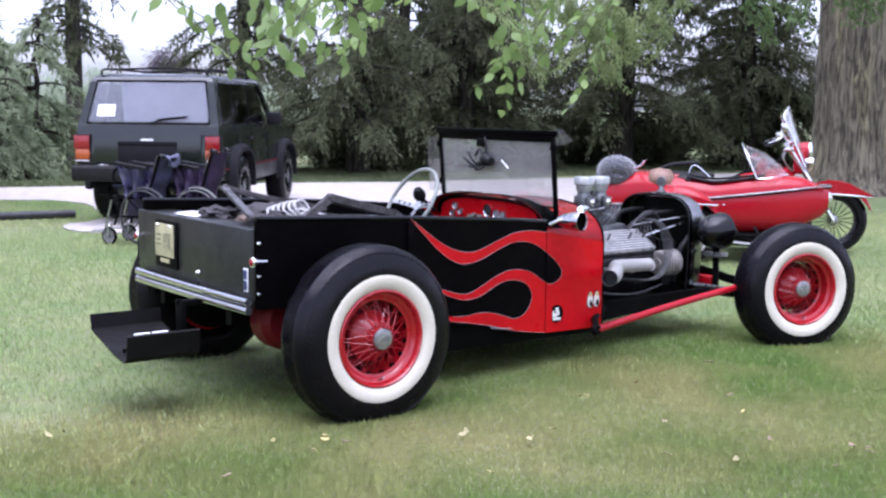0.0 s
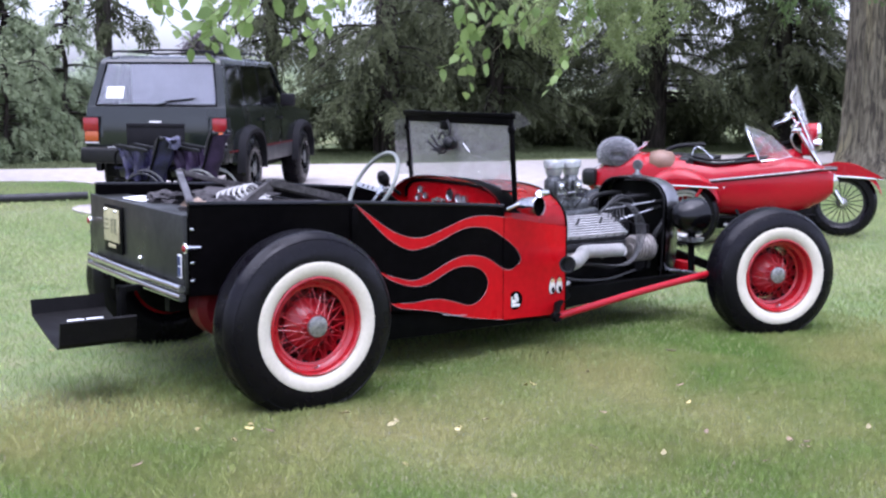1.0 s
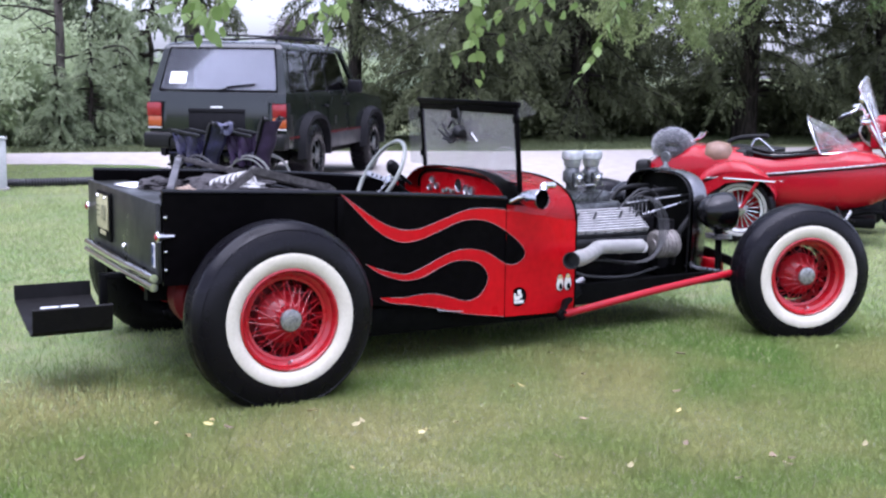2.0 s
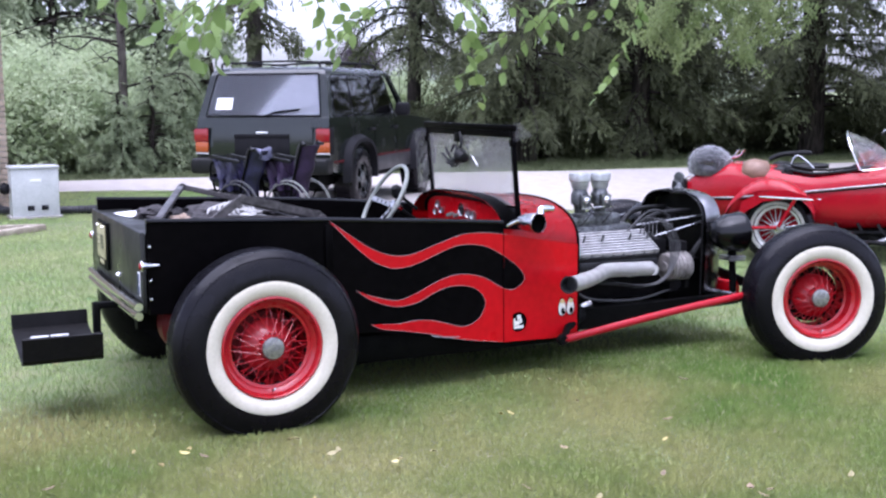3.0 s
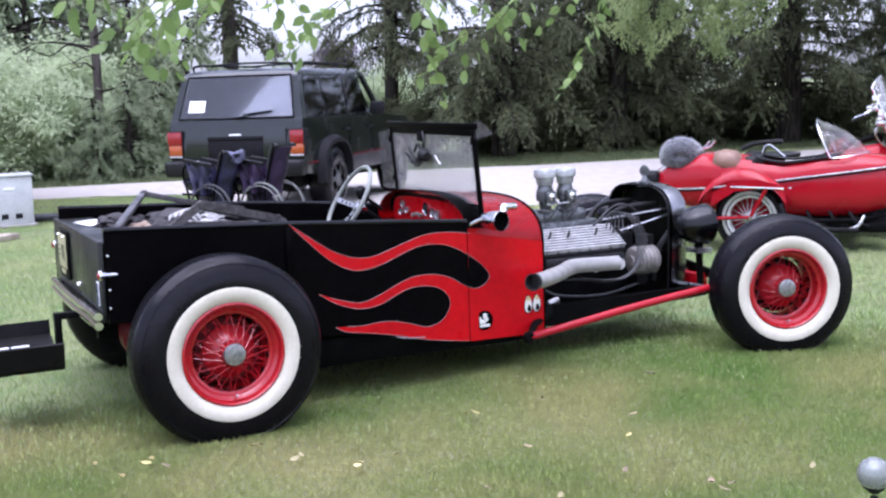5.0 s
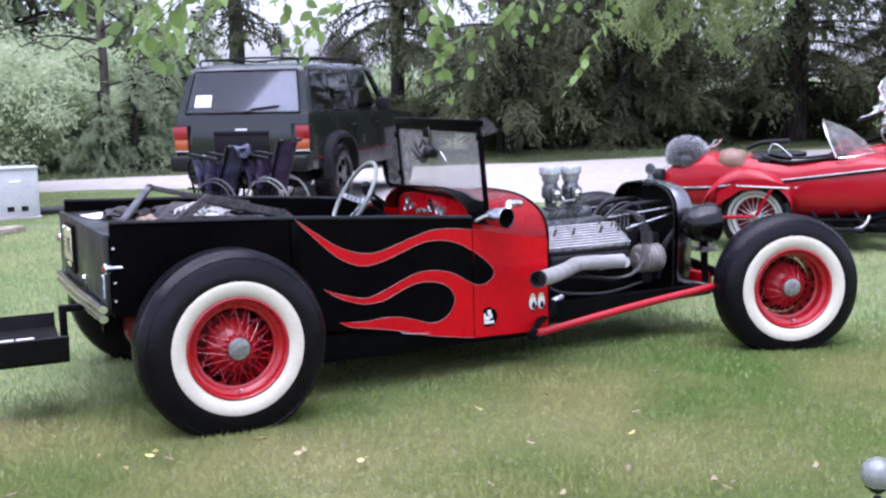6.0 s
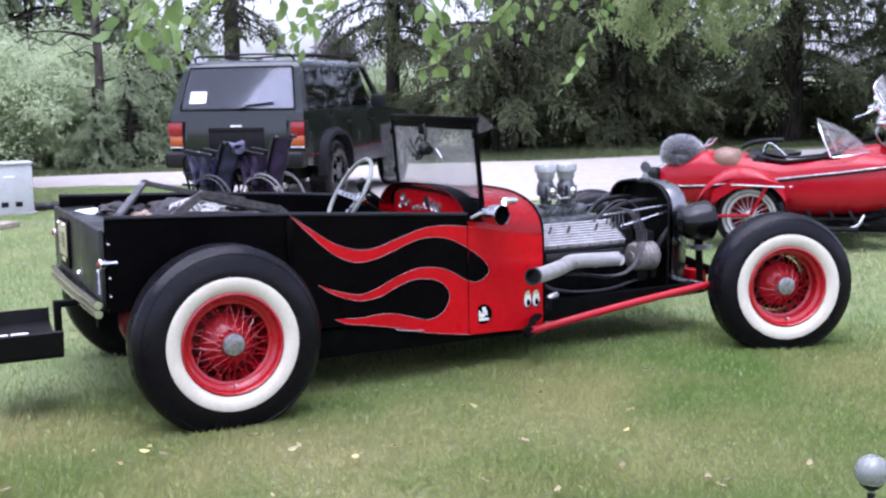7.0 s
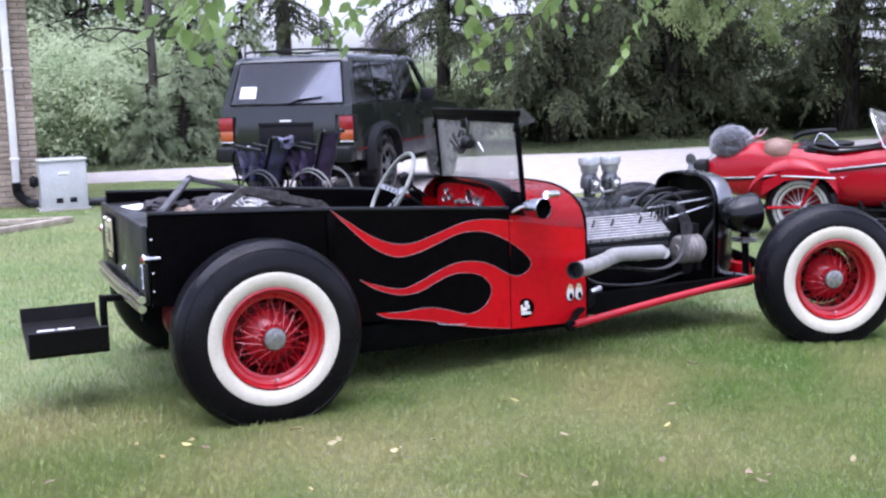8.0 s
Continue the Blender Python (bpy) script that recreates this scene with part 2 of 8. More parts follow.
M_WHEELRED = mat("red_wheel_enamel", (0.34, 0.007, 0.011), 0.3, var=0.08, scale=14, coat=0.4)
M_PIN = mat("silver_pinstripe", (0.34, 0.28, 0.27), 0.45, var=0.2, scale=40)
M_RUBBER = mat("tyre_rubber", (0.0034, 0.0027, 0.0045), 0.30, var=0.3, scale=9, bump=0.05, bscale=120, stain=0.08, spec=0.24)
M_WHITEWALL = mat("whitewall_rubber", (0.62, 0.58, 0.47), 0.6, var=0.05, scale=9, color2=(0.52, 0.48, 0.38))
M_CHROME = mat("chrome", (0.75, 0.75, 0.76), 0.12, 1.0, var=0.06, scale=20, stain=0.04)
M_DULL = mat("brushed_steel", (0.5, 0.5, 0.5), 0.35, 1.0, var=0.15, scale=30, stain=0.08)
M_ALU = mat("cast_aluminium", (0.62, 0.62, 0.62), 0.42, 0.9, var=0.15, scale=18, bump=0.08, bscale=150)
M_EXH = mat("pale_coated_exhaust_pipe", (0.62, 0.61, 0.58), 0.5, 0.25, var=0.1, scale=12)
M_GENERATOR = mat("pale_dusty_casting", (0.25, 0.23, 0.21), 0.6, 0.15, var=0.3, scale=16, bump=0.2)
M_IRON = mat("dark_engine_iron", (0.009, 0.0085, 0.009), 0.5, 0.2, var=0.4, scale=14, bump=0.2, bscale=70, spec=0.2)
M_OILY = mat("oily_chassis_black", (0.003, 0.003, 0.003), 0.55, var=0.4, scale=10, bump=0.1, spec=0.07)
M_CABLE = mat("grey_cable_rubber", (0.035, 0.035, 0.035), 0.5, var=0.2, scale=40)
M_CREAM = mat("pale_green_plastic", (0.22, 0.235, 0.205), 0.35, var=0.1, scale=15, coat=0.2)
M_DARKHOLE = mat("matte_black_and_hole_shade", (0.002, 0.002, 0.002), 0.95, var=0.3, scale=20, spec=0.02)
M_REDLENS = mat("red_lens", (0.24, 0.009, 0.012), 0.2, var=0.1, scale=30, coat=0.5)
M_AMBERLENS = mat("amber_lens", (0.36, 0.075, 0.015), 0.25, var=0.1, scale=30, coat=0.5)
M_WHITELENS = mat("white_lens", (0.75, 0.72, 0.7), 0.25, var=0.06, scale=30, coat=0.5)
M_PLATE = mat("aged_yellow_plate", (0.42, 0.39, 0.22), 0.5, var=0.15, scale=25)
M_PLATEINK = mat("faded_dark_ink", (0.16, 0.17, 0.1), 0.6)
M_WHITE = mat("white_paper", (0.8, 0.8, 0.8), 0.7, var=0.04, scale=12)
M_BLUEST = mat("blue_sticker", (0.025, 0.04, 0.11), 0.5, var=0.1, scale=30)
M_CANVAS = mat("dark_canvas", (0.06, 0.055, 0.056), 0.85, var=0.45, scale=4, bump=0.4, bscale=60, spec=0.2)
M_GREYWOOD = mat("weathered_grey_iron", (0.07, 0.063, 0.062), 0.6, 0.1, var=0.4, scale=4, bump=0.3)
M_WORNIRON = mat("bare_worn_iron", (0.115, 0.108, 0.11), 0.5, 0.4, var=0.45, scale=7, bump=0.3, stain=0.1)
M_RAG = mat("pale_rag", (0.42, 0.41, 0.39), 0.85, var=0.15, scale=10, bump=0.4, bscale=40)
M_RAGTAN = mat("tan_rag", (0.36, 0.27, 0.2), 0.85, var=0.2, scale=10, bump=0.4, bscale=40)
M_SEAT = mat("black_vinyl", (0.010, 0.010, 0.010), 0.45, var=0.2, scale=10, bump=0.1, spec=0.25)
M_BROWN = mat("tan_leather", (0.21, 0.125, 0.085), 0.5, var=0.2, scale=10, bump=0.12)
M_FUR = mat("grey_fur", (0.042, 0.042, 0.052), 0.8, var=0.2, scale=25, bump=0.8, bscale=90, color2=(0.012, 0.012, 0.016))
M_FUR.node_tree.nodes["Principled BSDF"].inputs["Sheen Weight"].default_value = 1.0
M_JEEP = mat("dark_green_car_paint", (0.0085, 0.0118, 0.0098), 0.22, var=0.15, scale=2, coat=0.55, stain=0.03, spec=0.4)
M_JEEPTRIM = mat("charcoal_plastic_trim", (0.011, 0.0105, 0.0125), 0.6, var=0.15, scale=8, spec=0.15)
M_JEEPSILL = mat("grey_lower_body_paint", (0.045, 0.043, 0.046), 0.4, var=0.12, scale=4)
M_DARKGLASS = car_glass("tinted_window_glass", (0.42, 0.44, 0.44), 1.75)
M_REARGLASS = car_glass("rear_window_glass", (0.96, 0.96, 0.97), 2.0)
# Pale colour that stands for sky mirrored in the wagon's rear window.
M_REFLECTION_SHEET = mat("pale_lavender_reflection_sheet", (0.85, 0.84, 0.93), 0.7, var=0.1, scale=3, bump=0.3, bscale=6)
M_GLASS = glass_mat("clear_windscreen", (0.93, 0.94, 0.93), 0.02, 0.80, 0.16)
M_WING = glass_mat("clear_wind_wing", (0.9, 0.92, 0.91), 0.02, 0.82, 0.05)
M_PERSPEX = glass_mat("clear_acrylic", (0.95, 0.95, 0.95), 0.06, 0.72, 0.04)
M_NAVY = mat("navy_nylon", (0.020, 0.018, 0.050), 0.36, var=0.45, scale=11, bump=0.5, bscale=30, spec=0.45)
M_NYLONPALE = mat("faded_blue_nylon", (0.10, 0.10, 0.16), 0.4, var=0.5, scale=14, bump=0.4, bscale=30, spec=0.5)
M_CHAIRGREY = mat("grey_wheelchair_tyre", (0.16, 0.16, 0.15), 0.5, 0.0, var=0.12, scale=20)
M_MCRED = mat("motorcycle_red_paint", (0.31, 0.0055, 0.012), 0.24, var=0.05, scale=3, coat=0.3, spec=0.22)
M_BOX = mat("grey_utility_enamel", (0.46, 0.47, 0.46), 0.5, var=0.08, scale=6, stain=0.05)
M_PVC = mat("white_downspout", (0.72, 0.71, 0.68), 0.5, var=0.06, scale=6)
M_PIPE = mat("black_corrugated_pipe", (0.02, 0.02, 0.022), 0.5, var=0.3, scale=14)
M_TIMBER = mat("weathered_edging_timber", (0.36, 0.31, 0.24), 0.8, var=0.25, scale=8, bump=0.3)
M_BRICK = mat("buff_brick", (0.36, 0.29, 0.22), 0.85, var=0.15, scale=14, bump=0.35, bscale=90, object_var=0.18)
M_MORTAR = mat("grey_mortar", (0.36, 0.34, 0.31), 0.9, var=0.1, scale=20, bump=0.3)
M_BARK = bark_mat("furrowed_grey_bark", (0.19, 0.168, 0.122), (0.055, 0.048, 0.038), (0.30, 0.26, 0.15))
M_TRUNK = bark_mat("dark_conifer_bark", (0.045, 0.038, 0.032), (0.015, 0.013, 0.011), (0.055, 0.052, 0.036))
# Bark for stems beyond the drive, its colour lightened to carry haze.
M_TRUNK_L = bark_mat("hazed_grey_brown_bark", (0.10, 0.09, 0.076), (0.05, 0.044, 0.038), (0.10, 0.095, 0.07))
M_CAST = mat("dark_cast_aluminium", (0.026, 0.026, 0.027), 0.5, 0.4, var=0.35, scale=14, bump=0.15)
M_HUB = mat("scuffed_hub_metal", (0.36, 0.355, 0.35), 0.42, 0.85, var=0.4, scale=60, stain=0.1)
M_DIMWHITE = mat("dull_whitewall", (0.33, 0.32, 0.29), 0.6, var=0.1, scale=12)
M_PLUM = mat("plum_nylon", (0.026, 0.014, 0.04), 0.55, var=0.25, scale=14, bump=0.25, bscale=50, spec=0.3)
M_NEEDLE = leaf_mat("spruce_needles", (0.062, 0.070, 0.037), (0.120, 0.138, 0.064), 0.8, 0.52, 0.9, 0.65, 0.25)
M_NEEDLE_L = leaf_mat("light_conifer_needles", (0.20, 0.25, 0.14), (0.33, 0.38, 0.23), 0.8, 0.58, 0.9, 0.7, 0.4)
M_BUSH = leaf_mat("shrub_leaves", (0.36, 0.44, 0.25), (0.52, 0.58, 0.37), 0.8, 0.58, 1.3, 0.6, 0.35)
M_LEAFD = leaf_mat("dark_broad_leaves", (0.055, 0.09, 0.028), (0.13, 0.19, 0.065), 0.5, 0.45, 1.4, 0.4)
# Distance haze is put into these paler leaf colours.
M_FAR = leaf_mat("far_leaves_paled_for_haze", (0.28, 0.34, 0.22), (0.44, 0.50, 0.35), 0.7, 0.5, 0.5, 0.7, 0.5)
M_LEAF = leaf_mat("hanging_tree_leaves", (0.09, 0.155, 0.035), (0.27, 0.37, 0.12), 0.45, 0.45, 1.4, 0.3)
M_FEATHER = leaf_mat("feathery_leaves", (0.13, 0.18, 0.06), (0.29, 0.35, 0.14), 0.6, 0.55, 1.5, 0.6, 0.4)
M_VERGE = leaf_mat("verge_grass_blades", (0.075, 0.10, 0.040), (0.145, 0.165, 0.075), 0.7, 0.3, 0.6, 0.6, 0.5)
M_PURPLE = leaf_mat("purple_leaves", (0.06, 0.045, 0.06), (0.13, 0.105, 0.12), 0.5, 0.3)
M_GRASS = leaf_mat("grass_blades", (0.15, 0.262, 0.044), (0.43, 0.40, 0.145), 0.8, 0.2, 0.95, 0.9, 0.85, 0.30)
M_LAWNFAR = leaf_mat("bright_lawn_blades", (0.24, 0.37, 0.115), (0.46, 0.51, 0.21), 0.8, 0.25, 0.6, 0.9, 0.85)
M_DRYGRASS = leaf_mat("dry_grass_blades", (0.34, 0.32, 0.19), (0.45, 0.41, 0.26), 0.8, 0.15, 0.8, 0.8, 0.8)
M_FALLEN = mat("yellow_fallen_leaf", (0.42, 0.35, 0.13), 0.6, var=0.25, scale=40, object_var=0.35)
M_FALLENP = mat("pale_fallen_leaf", (0.39, 0.34, 0.16), 0.6, var=0.25, scale=40, object_var=0.3)
M_FALLENB = mat("brown_fallen_leaf", (0.27, 0.20, 0.12), 0.7, var=0.25, scale=40, object_var=0.35)
M_FIN = mat("bright_fin_tops", (0.60, 0.59, 0.58), 0.45, 0.5, var=0.2, scale=22, bump=0.08, bscale=150)
M_HORN = mat("pale_worn_zinc", (0.50, 0.51, 0.50), 0.42, 0.6, var=0.2, scale=30, bump=0.1)
M_CARB = mat("grey_carburettor_casting", (0.16, 0.165, 0.165), 0.36, 0.7, var=0.6, scale=30, bump=0.25, bscale=120)
M_GUN = mat("polished_gunmetal", (0.55, 0.55, 0.56), 0.24, 1.0, var=0.08, scale=6, stain=0.05)
M_TWIG = mat("green_brown_twig", (0.10, 0.095, 0.05), 0.8, var=0.2, scale=20)
M_GLOBE = mat("frosted_globe_glass", (0.42, 0.45, 0.41), 0.12, var=0.12, scale=14, coat=0.5, trans=0.6)
M_GAUGE = mat("gauge_face", (0.02, 0.02, 0.02), 0.3, var=0.1, scale=60, coat=0.6)
M_SKIN = mat("bone_white_print", (0.7, 0.68, 0.62), 0.5, var=0.05, scale=50)
M_YELLOWP = mat("yellow_print", (0.50, 0.40, 0.16), 0.5, var=0.05, scale=50)


# ---- mesh helpers ----
def part(name, bm, material, parent=None, label="", local=False, angle=35, kind="", smooth=True):
    """Links a bmesh as one mesh object under a thing or a part; world coordinates unless local."""
    bmesh.ops.recalc_face_normals(bm, faces=bm.faces)
    root = parent
    while root is not None and root.parent is not None:
        root = root.parent
    if root is not None and not local:
        bm.transform(root.matrix_basis.inverted())
    me = bpy.data.meshes.new(name)
    bm.to_mesh(me)
    bm.free()
    if smooth:
        me.polygons.foreach_set("use_smooth", [True] * len(me.polygons))
        me.set_sharp_from_angle(angle=radians(angle))
    me.materials.append(material)
    ob = new(name, me)
    if parent is not None:
        ob.parent = parent
    tagged(ob, label=label, kind=kind)
    return ob


def thing(name, m, label, category, group="", kind=""):
    ob = new(name)
    ob.empty_display_size = 0.1
    ob.matrix_basis = m
    return tagged(ob, label, category, group, kind)


def solo(name, bm, material, m, label, category, group="", kind="", angle=35, smooth=True):
    """A thing of one mesh, built in its own coordinates."""
    ob = part(name, bm, material, None, local=True, angle=angle, smooth=smooth)
    ob.matrix_basis = m
    return tagged(ob, label, category, group, kind)


def twin(src, name, parent, m=None):
    """Another object on the same mesh under a parent."""
    ob = new(name, src.data)
    ob.parent = parent
    if m is not None:
        ob.matrix_basis = m
    return ob


def BM():
    return bmesh.new()


def box(bm, x0, x1, y0, y1, z0, z1, bevel=0.0, m=None, seg=2):
    r = bmesh.ops.create_cube(bm, size=1.0)
    vs = r["verts"]
    for v in vs:
        v.co = Vector(((x0 + x1) / 2 + v.co.x * (x1 - x0), (y0 + y1) / 2 + v.co.y * (y1 - y0), (z0 + z1) / 2 + v.co.z * (z1 - z0)))
        if m is not None:
            v.co = m @ v.co
    if bevel:
        es = list({e for v in vs for e in v.link_edges})
        bmesh.ops.bevel(bm, geom=es, offset=bevel, segments=seg, affect="EDGES", profile=0.5)
    return bm


def frame_of(d):
    d = Vector(d).normalized()
    a = Vector((0, 0, 1)) if abs(d.z) < 0.9 else Vector((1, 0, 0))
    u = d.cross(a).normalized()
    return u, d.cross(u).normalized()


def tube(bm, pts, r, seg=8, closed=False, caps=True):
    """A round bar swept along points; r is one radius or one for each point."""
    pts = [Vector(p) for p in pts]
    n = len(pts)
    rs = [float(q) for q in r] if isinstance(r, (list, tuple)) else [float(r)] * n
    rings = []
    u = None
    for i, p in enumerate(pts):
        if closed:
            d = pts[(i + 1) % n] - pts[i - 1]
        else:
            d = pts[min(i + 1, n - 1)] - pts[max(i - 1, 0)]
        d.normalize()
        if u is None:
            u, w = frame_of(d)
        else:
            u = (u - d * u.dot(d)).normalized()
            w = d.cross(u).normalized()
        rings.append([bm.verts.new(p + rs[i] * (math.cos(2 * math.pi * k / seg) * u + math.sin(2 * math.pi * k / seg) * w)) for k in range(seg)])
    for i in range(n if closed else n - 1):
        a, b = rings[i], rings[(i + 1) % n]
        for k in range(seg):
            bm.faces.new((a[k], a[(k + 1) % seg], b[(k + 1) % seg], b[k]))
    if caps and not closed:
        bm.faces.new(rings[0][::-1])
        bm.faces.new(rings[-1])
    return bm


def curve(ctrl, n=6, closed=False):
    """Catmull-Rom points through control points."""
    c = [Vector(p) for p in ctrl]
    out = []
    k = len(c)
    for i in range(k if closed else k - 1):
        p1, p2 = c[i], c[(i + 1) % k]
        p0 = c[i - 1] if (closed or i > 0) else p1 * 2 - p2
        p3 = c[(i + 2) % k] if (closed or i + 2 < k) else p2 * 2 - p1
        for j in range(n):
            t = j / n
            out.append(0.5 * ((2 * p1) + (p2 - p0) * t + (2 * p0 - 5 * p1 + 4 * p2 - p3) * t * t + (3 * p1 - p0 - 3 * p2 + p3) * t ** 3))
    if not closed:
        out.append(c[-1])
    return out


def lathe(bm, prof, m, seg=48, closed=False):
    """Revolves (radius, along) round the local y axis, then places it by m."""
    rings = []
    for r, a in prof:
        if r < 1e-5:
            rings.append([bm.verts.new(m @ Vector((0, a, 0)))])
        else:
            rings.append([bm.verts.new(m @ Vector((r * math.cos(2 * math.pi * k / seg), a, r * math.sin(2 * math.pi * k / seg)))) for k in range(seg)])
    n = len(rings)
    for i in range(n if closed else n - 1):
        a, b = rings[i], rings[(i + 1) % n]
        for k in range(seg):
            q = [a[k % len(a)], a[(k + 1) % len(a)], b[(k + 1) % len(b)], b[k % len(b)]]
            q = list(dict.fromkeys(q))
            if len(q) > 2:
                bm.faces.new(q)
    return bm


def along(p, d):
    """A matrix whose local y axis points along d, at p."""
    d = Vector(d).normalized()
    u, w = frame_of(d)
    m = Matrix((u, d, u.cross(d))).transposed().to_4x4()
    m.translation = Vector(p)
    return m


def cyl(bm, p0, p1, r0, r1=None, seg=20, bevel=0.0):
    p0, p1 = Vector(p0), Vector(p1)
    r1 = r0 if r1 is None else r1
    L = (p1 - p0).length
    b = min(bevel, L * 0.4)
    prof = [(0, 0), (r0 - b, 0), (r0, b), (r1, L - b), (r1 - b, L), (0, L)] if b else [(0, 0), (r0, 0), (r1, L), (0, L)]
    return lathe(bm, prof, along(p0, p1 - p0), seg)


def loft(bm, secs, caps=True, closed=True):
    """Skins rings of equal length."""
    rings = [[bm.verts.new(Vector(p)) for p in s] for s in secs]
    k = len(rings[0])
    for a, b in zip(rings, rings[1:]):
        for i in range(k if closed else k - 1):
            bm.faces.new((a[i], a[(i + 1) % k], b[(i + 1) % k], b[i]))
    if caps and closed:
        bm.faces.new(rings[0][::-1])
        bm.faces.new(rings[-1])
    return bm


def slab(bm, f, us, vs, thick):
    """A curved sheet f(u, v) with a thickness vector."""
    t = Vector(thick)
    a = [[bm.verts.new(Vector(f(u, v))) for v in vs] for u in us]
    b = [[bm.verts.new(Vector(f(u, v)) + t) for v in vs] for u in us]
    n, k = len(us), len(vs)
    for i in range(n - 1):
        for j in range(k - 1):
            bm.faces.new((a[i][j], a[i + 1][j], a[i + 1][j + 1], a[i][j + 1]))
            bm.faces.new((b[i][j], b[i][j + 1], b[i + 1][j + 1], b[i + 1][j]))
    for i in range(n - 1):
        bm.faces.new((a[i][0], b[i][0], b[i + 1][0], a[i + 1][0]))
        bm.faces.new((a[i][k - 1], a[i + 1][k - 1], b[i + 1][k - 1], b[i][k - 1]))
    for j in range(k - 1):
        bm.faces.new((a[0][j], a[0][j + 1], b[0][j + 1], b[0][j]))
        bm.faces.new((a[n - 1][j], b[n - 1][j], b[n - 1][j + 1], a[n - 1][j + 1]))
    return bm


def prism(bm, poly, f0, f1):
    """An outline (u, v) carried to two surfaces f0(u, v) and f1(u, v) and closed."""
    a = [bm.verts.new(Vector(f0(*p))) for p in poly]
    b = [bm.verts.new(Vector(f1(*p))) for p in poly]
    bm.faces.new(a)
    bm.faces.new(b[::-1])
    n = len(poly)
    for i in range(n):
        bm.faces.new((a[i], b[i], b[(i + 1) % n], a[(i + 1) % n]))
    return bm


def lerp(x, xs, ys):
    return float(np.interp(x, xs, ys))


def steps(a, b, n):
    return [a + (b - a) * i / n for i in range(n + 1)]


# ---- ground, gravel drive ----
def ground_mat():
    m = mat("mown_lawn_soil", (0.085, 0.135, 0.038), 0.95, var=0.3, scale=0.55, bump=0.5, bscale=70, color2=(0.18, 0.18, 0.085))
    return m


M_LAWN = ground_mat()
M_GRAVEL = mat("pale_gravel", (0.41, 0.375, 0.34), 0.95, var=0.2, scale=5, bump=0.8, bscale=45, color2=(0.30, 0.27, 0.25))


bm = BM()
xs = [-600, -200, -60, -25] + steps(-14, 26, 60) + [40, 80, 250, 600]
ys = [-600, -200, -60, -20] + steps(-8, 24, 50) + [40, 90, 250, 600]
grid = [[bm.verts.new((x, y, 0.0)) for y in ys] for x in xs]
for i in range(len(xs) - 1):
    for j in range(len(ys) - 1):
        bm.faces.new((grid[i][j], grid[i + 1][j], grid[i + 1][j + 1], grid[i][j + 1]))
ground = part("ground", bm, M_LAWN, None, kind="structure")
tagged(ground, "mown green lawn with dry patches", "lawn", kind="structure")

EDGE_NEAR = [(-30, 15.6), (-6, 14.9), (0.5, 14.0), (2.4, 13.35), (2.95, 12.9), (3.05, 11.8), (2.55, 9.95), (1.9, 9.4), (1.68, 8.75), (2.0, 8.2), (2.8, 8.1), (4.6, 8.0), (7.4, 7.5), (10, 7.6), (13, 9.6), (20, 10.2), (45, 9)]
EDGE_FAR = [(-30, 17.6), (-6, 16.9), (2, 16.2), (8.3, 14.6), (10.5, 13.9), (16, 13.2), (24, 12.9), (45, 12)]


def drive():
    bm = BM()
    near = [(p.x, p.y) for p in curve([(x, y, 0) for x, y in EDGE_NEAR], 8)]
    far = [(p.x, p.y) for p in curve([(x, y, 0) for x, y in EDGE_FAR], 8)]
    poly = [(x + 0.08 * noise.noise(Vector((x * 2, y * 2, 0))), y + 0.12 * noise.noise(Vector((x * 2, y * 2, 7)))) for x, y in near + far[::-1]]
    prism(bm, poly, lambda x, y: (x, y, 0.016), lambda x, y: (x, y, -0.04))
    bmesh.ops.triangulate(bm, faces=bm.faces)
    return bm


road = part("road", drive(), M_GRAVEL, None, kind="structure")
tagged(road, "pale gravel driveway with ragged edge", "driveway", kind="structure")


# ---- hot rod: x runs to its nose, the rear wheel stands at the origin ----
YC = 0.97
hot_rod = thing("hot_rod", pose(1.4, YC, 0), "black and red flame-painted roadster pickup hot rod with open engine", "car")


def mirror_y(bm):
    for v in bm.verts:
        v.co.y = 2 * YC - v.co.y
    return bm


def ybody(x):
    return lerp(x, [-0.44, 0.376, 0.7, 1.0, 1.36, 1.79], [0.34, 0.325, 0.32, 0.35, 0.41, 0.437])


def ztop(x):
    return lerp(x, [-0.44, 0.376, 0.95, 1.36], [0.913, 0.879, 0.842, 0.806])


def zbot(x):
    return lerp(x, [-0.44, 0.38, 0.40, 0.64, 0.98, 1.14, 1.33, 1.79], [0.505, 0.48, 0.36, 0.33, 0.268, 0.236, 0.2, 0.185])


def arch_section(x, n=14):
    """The cowl's cross-section, from the right sill over the top to the left sill."""
    f = (x - 1.33) / (1.79 - 1.33)
    top = 0.925 - 0.045 * f
    shoulder = ztop(1.36) - 0.10 - 0.05 * f
    yb = ybody(x)
    pts = [(x, yb, zbot(x)), (x, yb, 0.4), (x, yb, shoulder)]
    half = YC - yb
    for i in range(1, n):
        a = math.pi * i / (2 * n)
        pts.append((x, YC - half * math.cos(a) ** 0.75, shoulder + (top - shoulder) * math.sin(a) ** 0.8))
    pts.append((x, YC, top))
    return pts + [(p[0], 2 * YC - p[1], p[2]) for p in pts[-2::-1]]


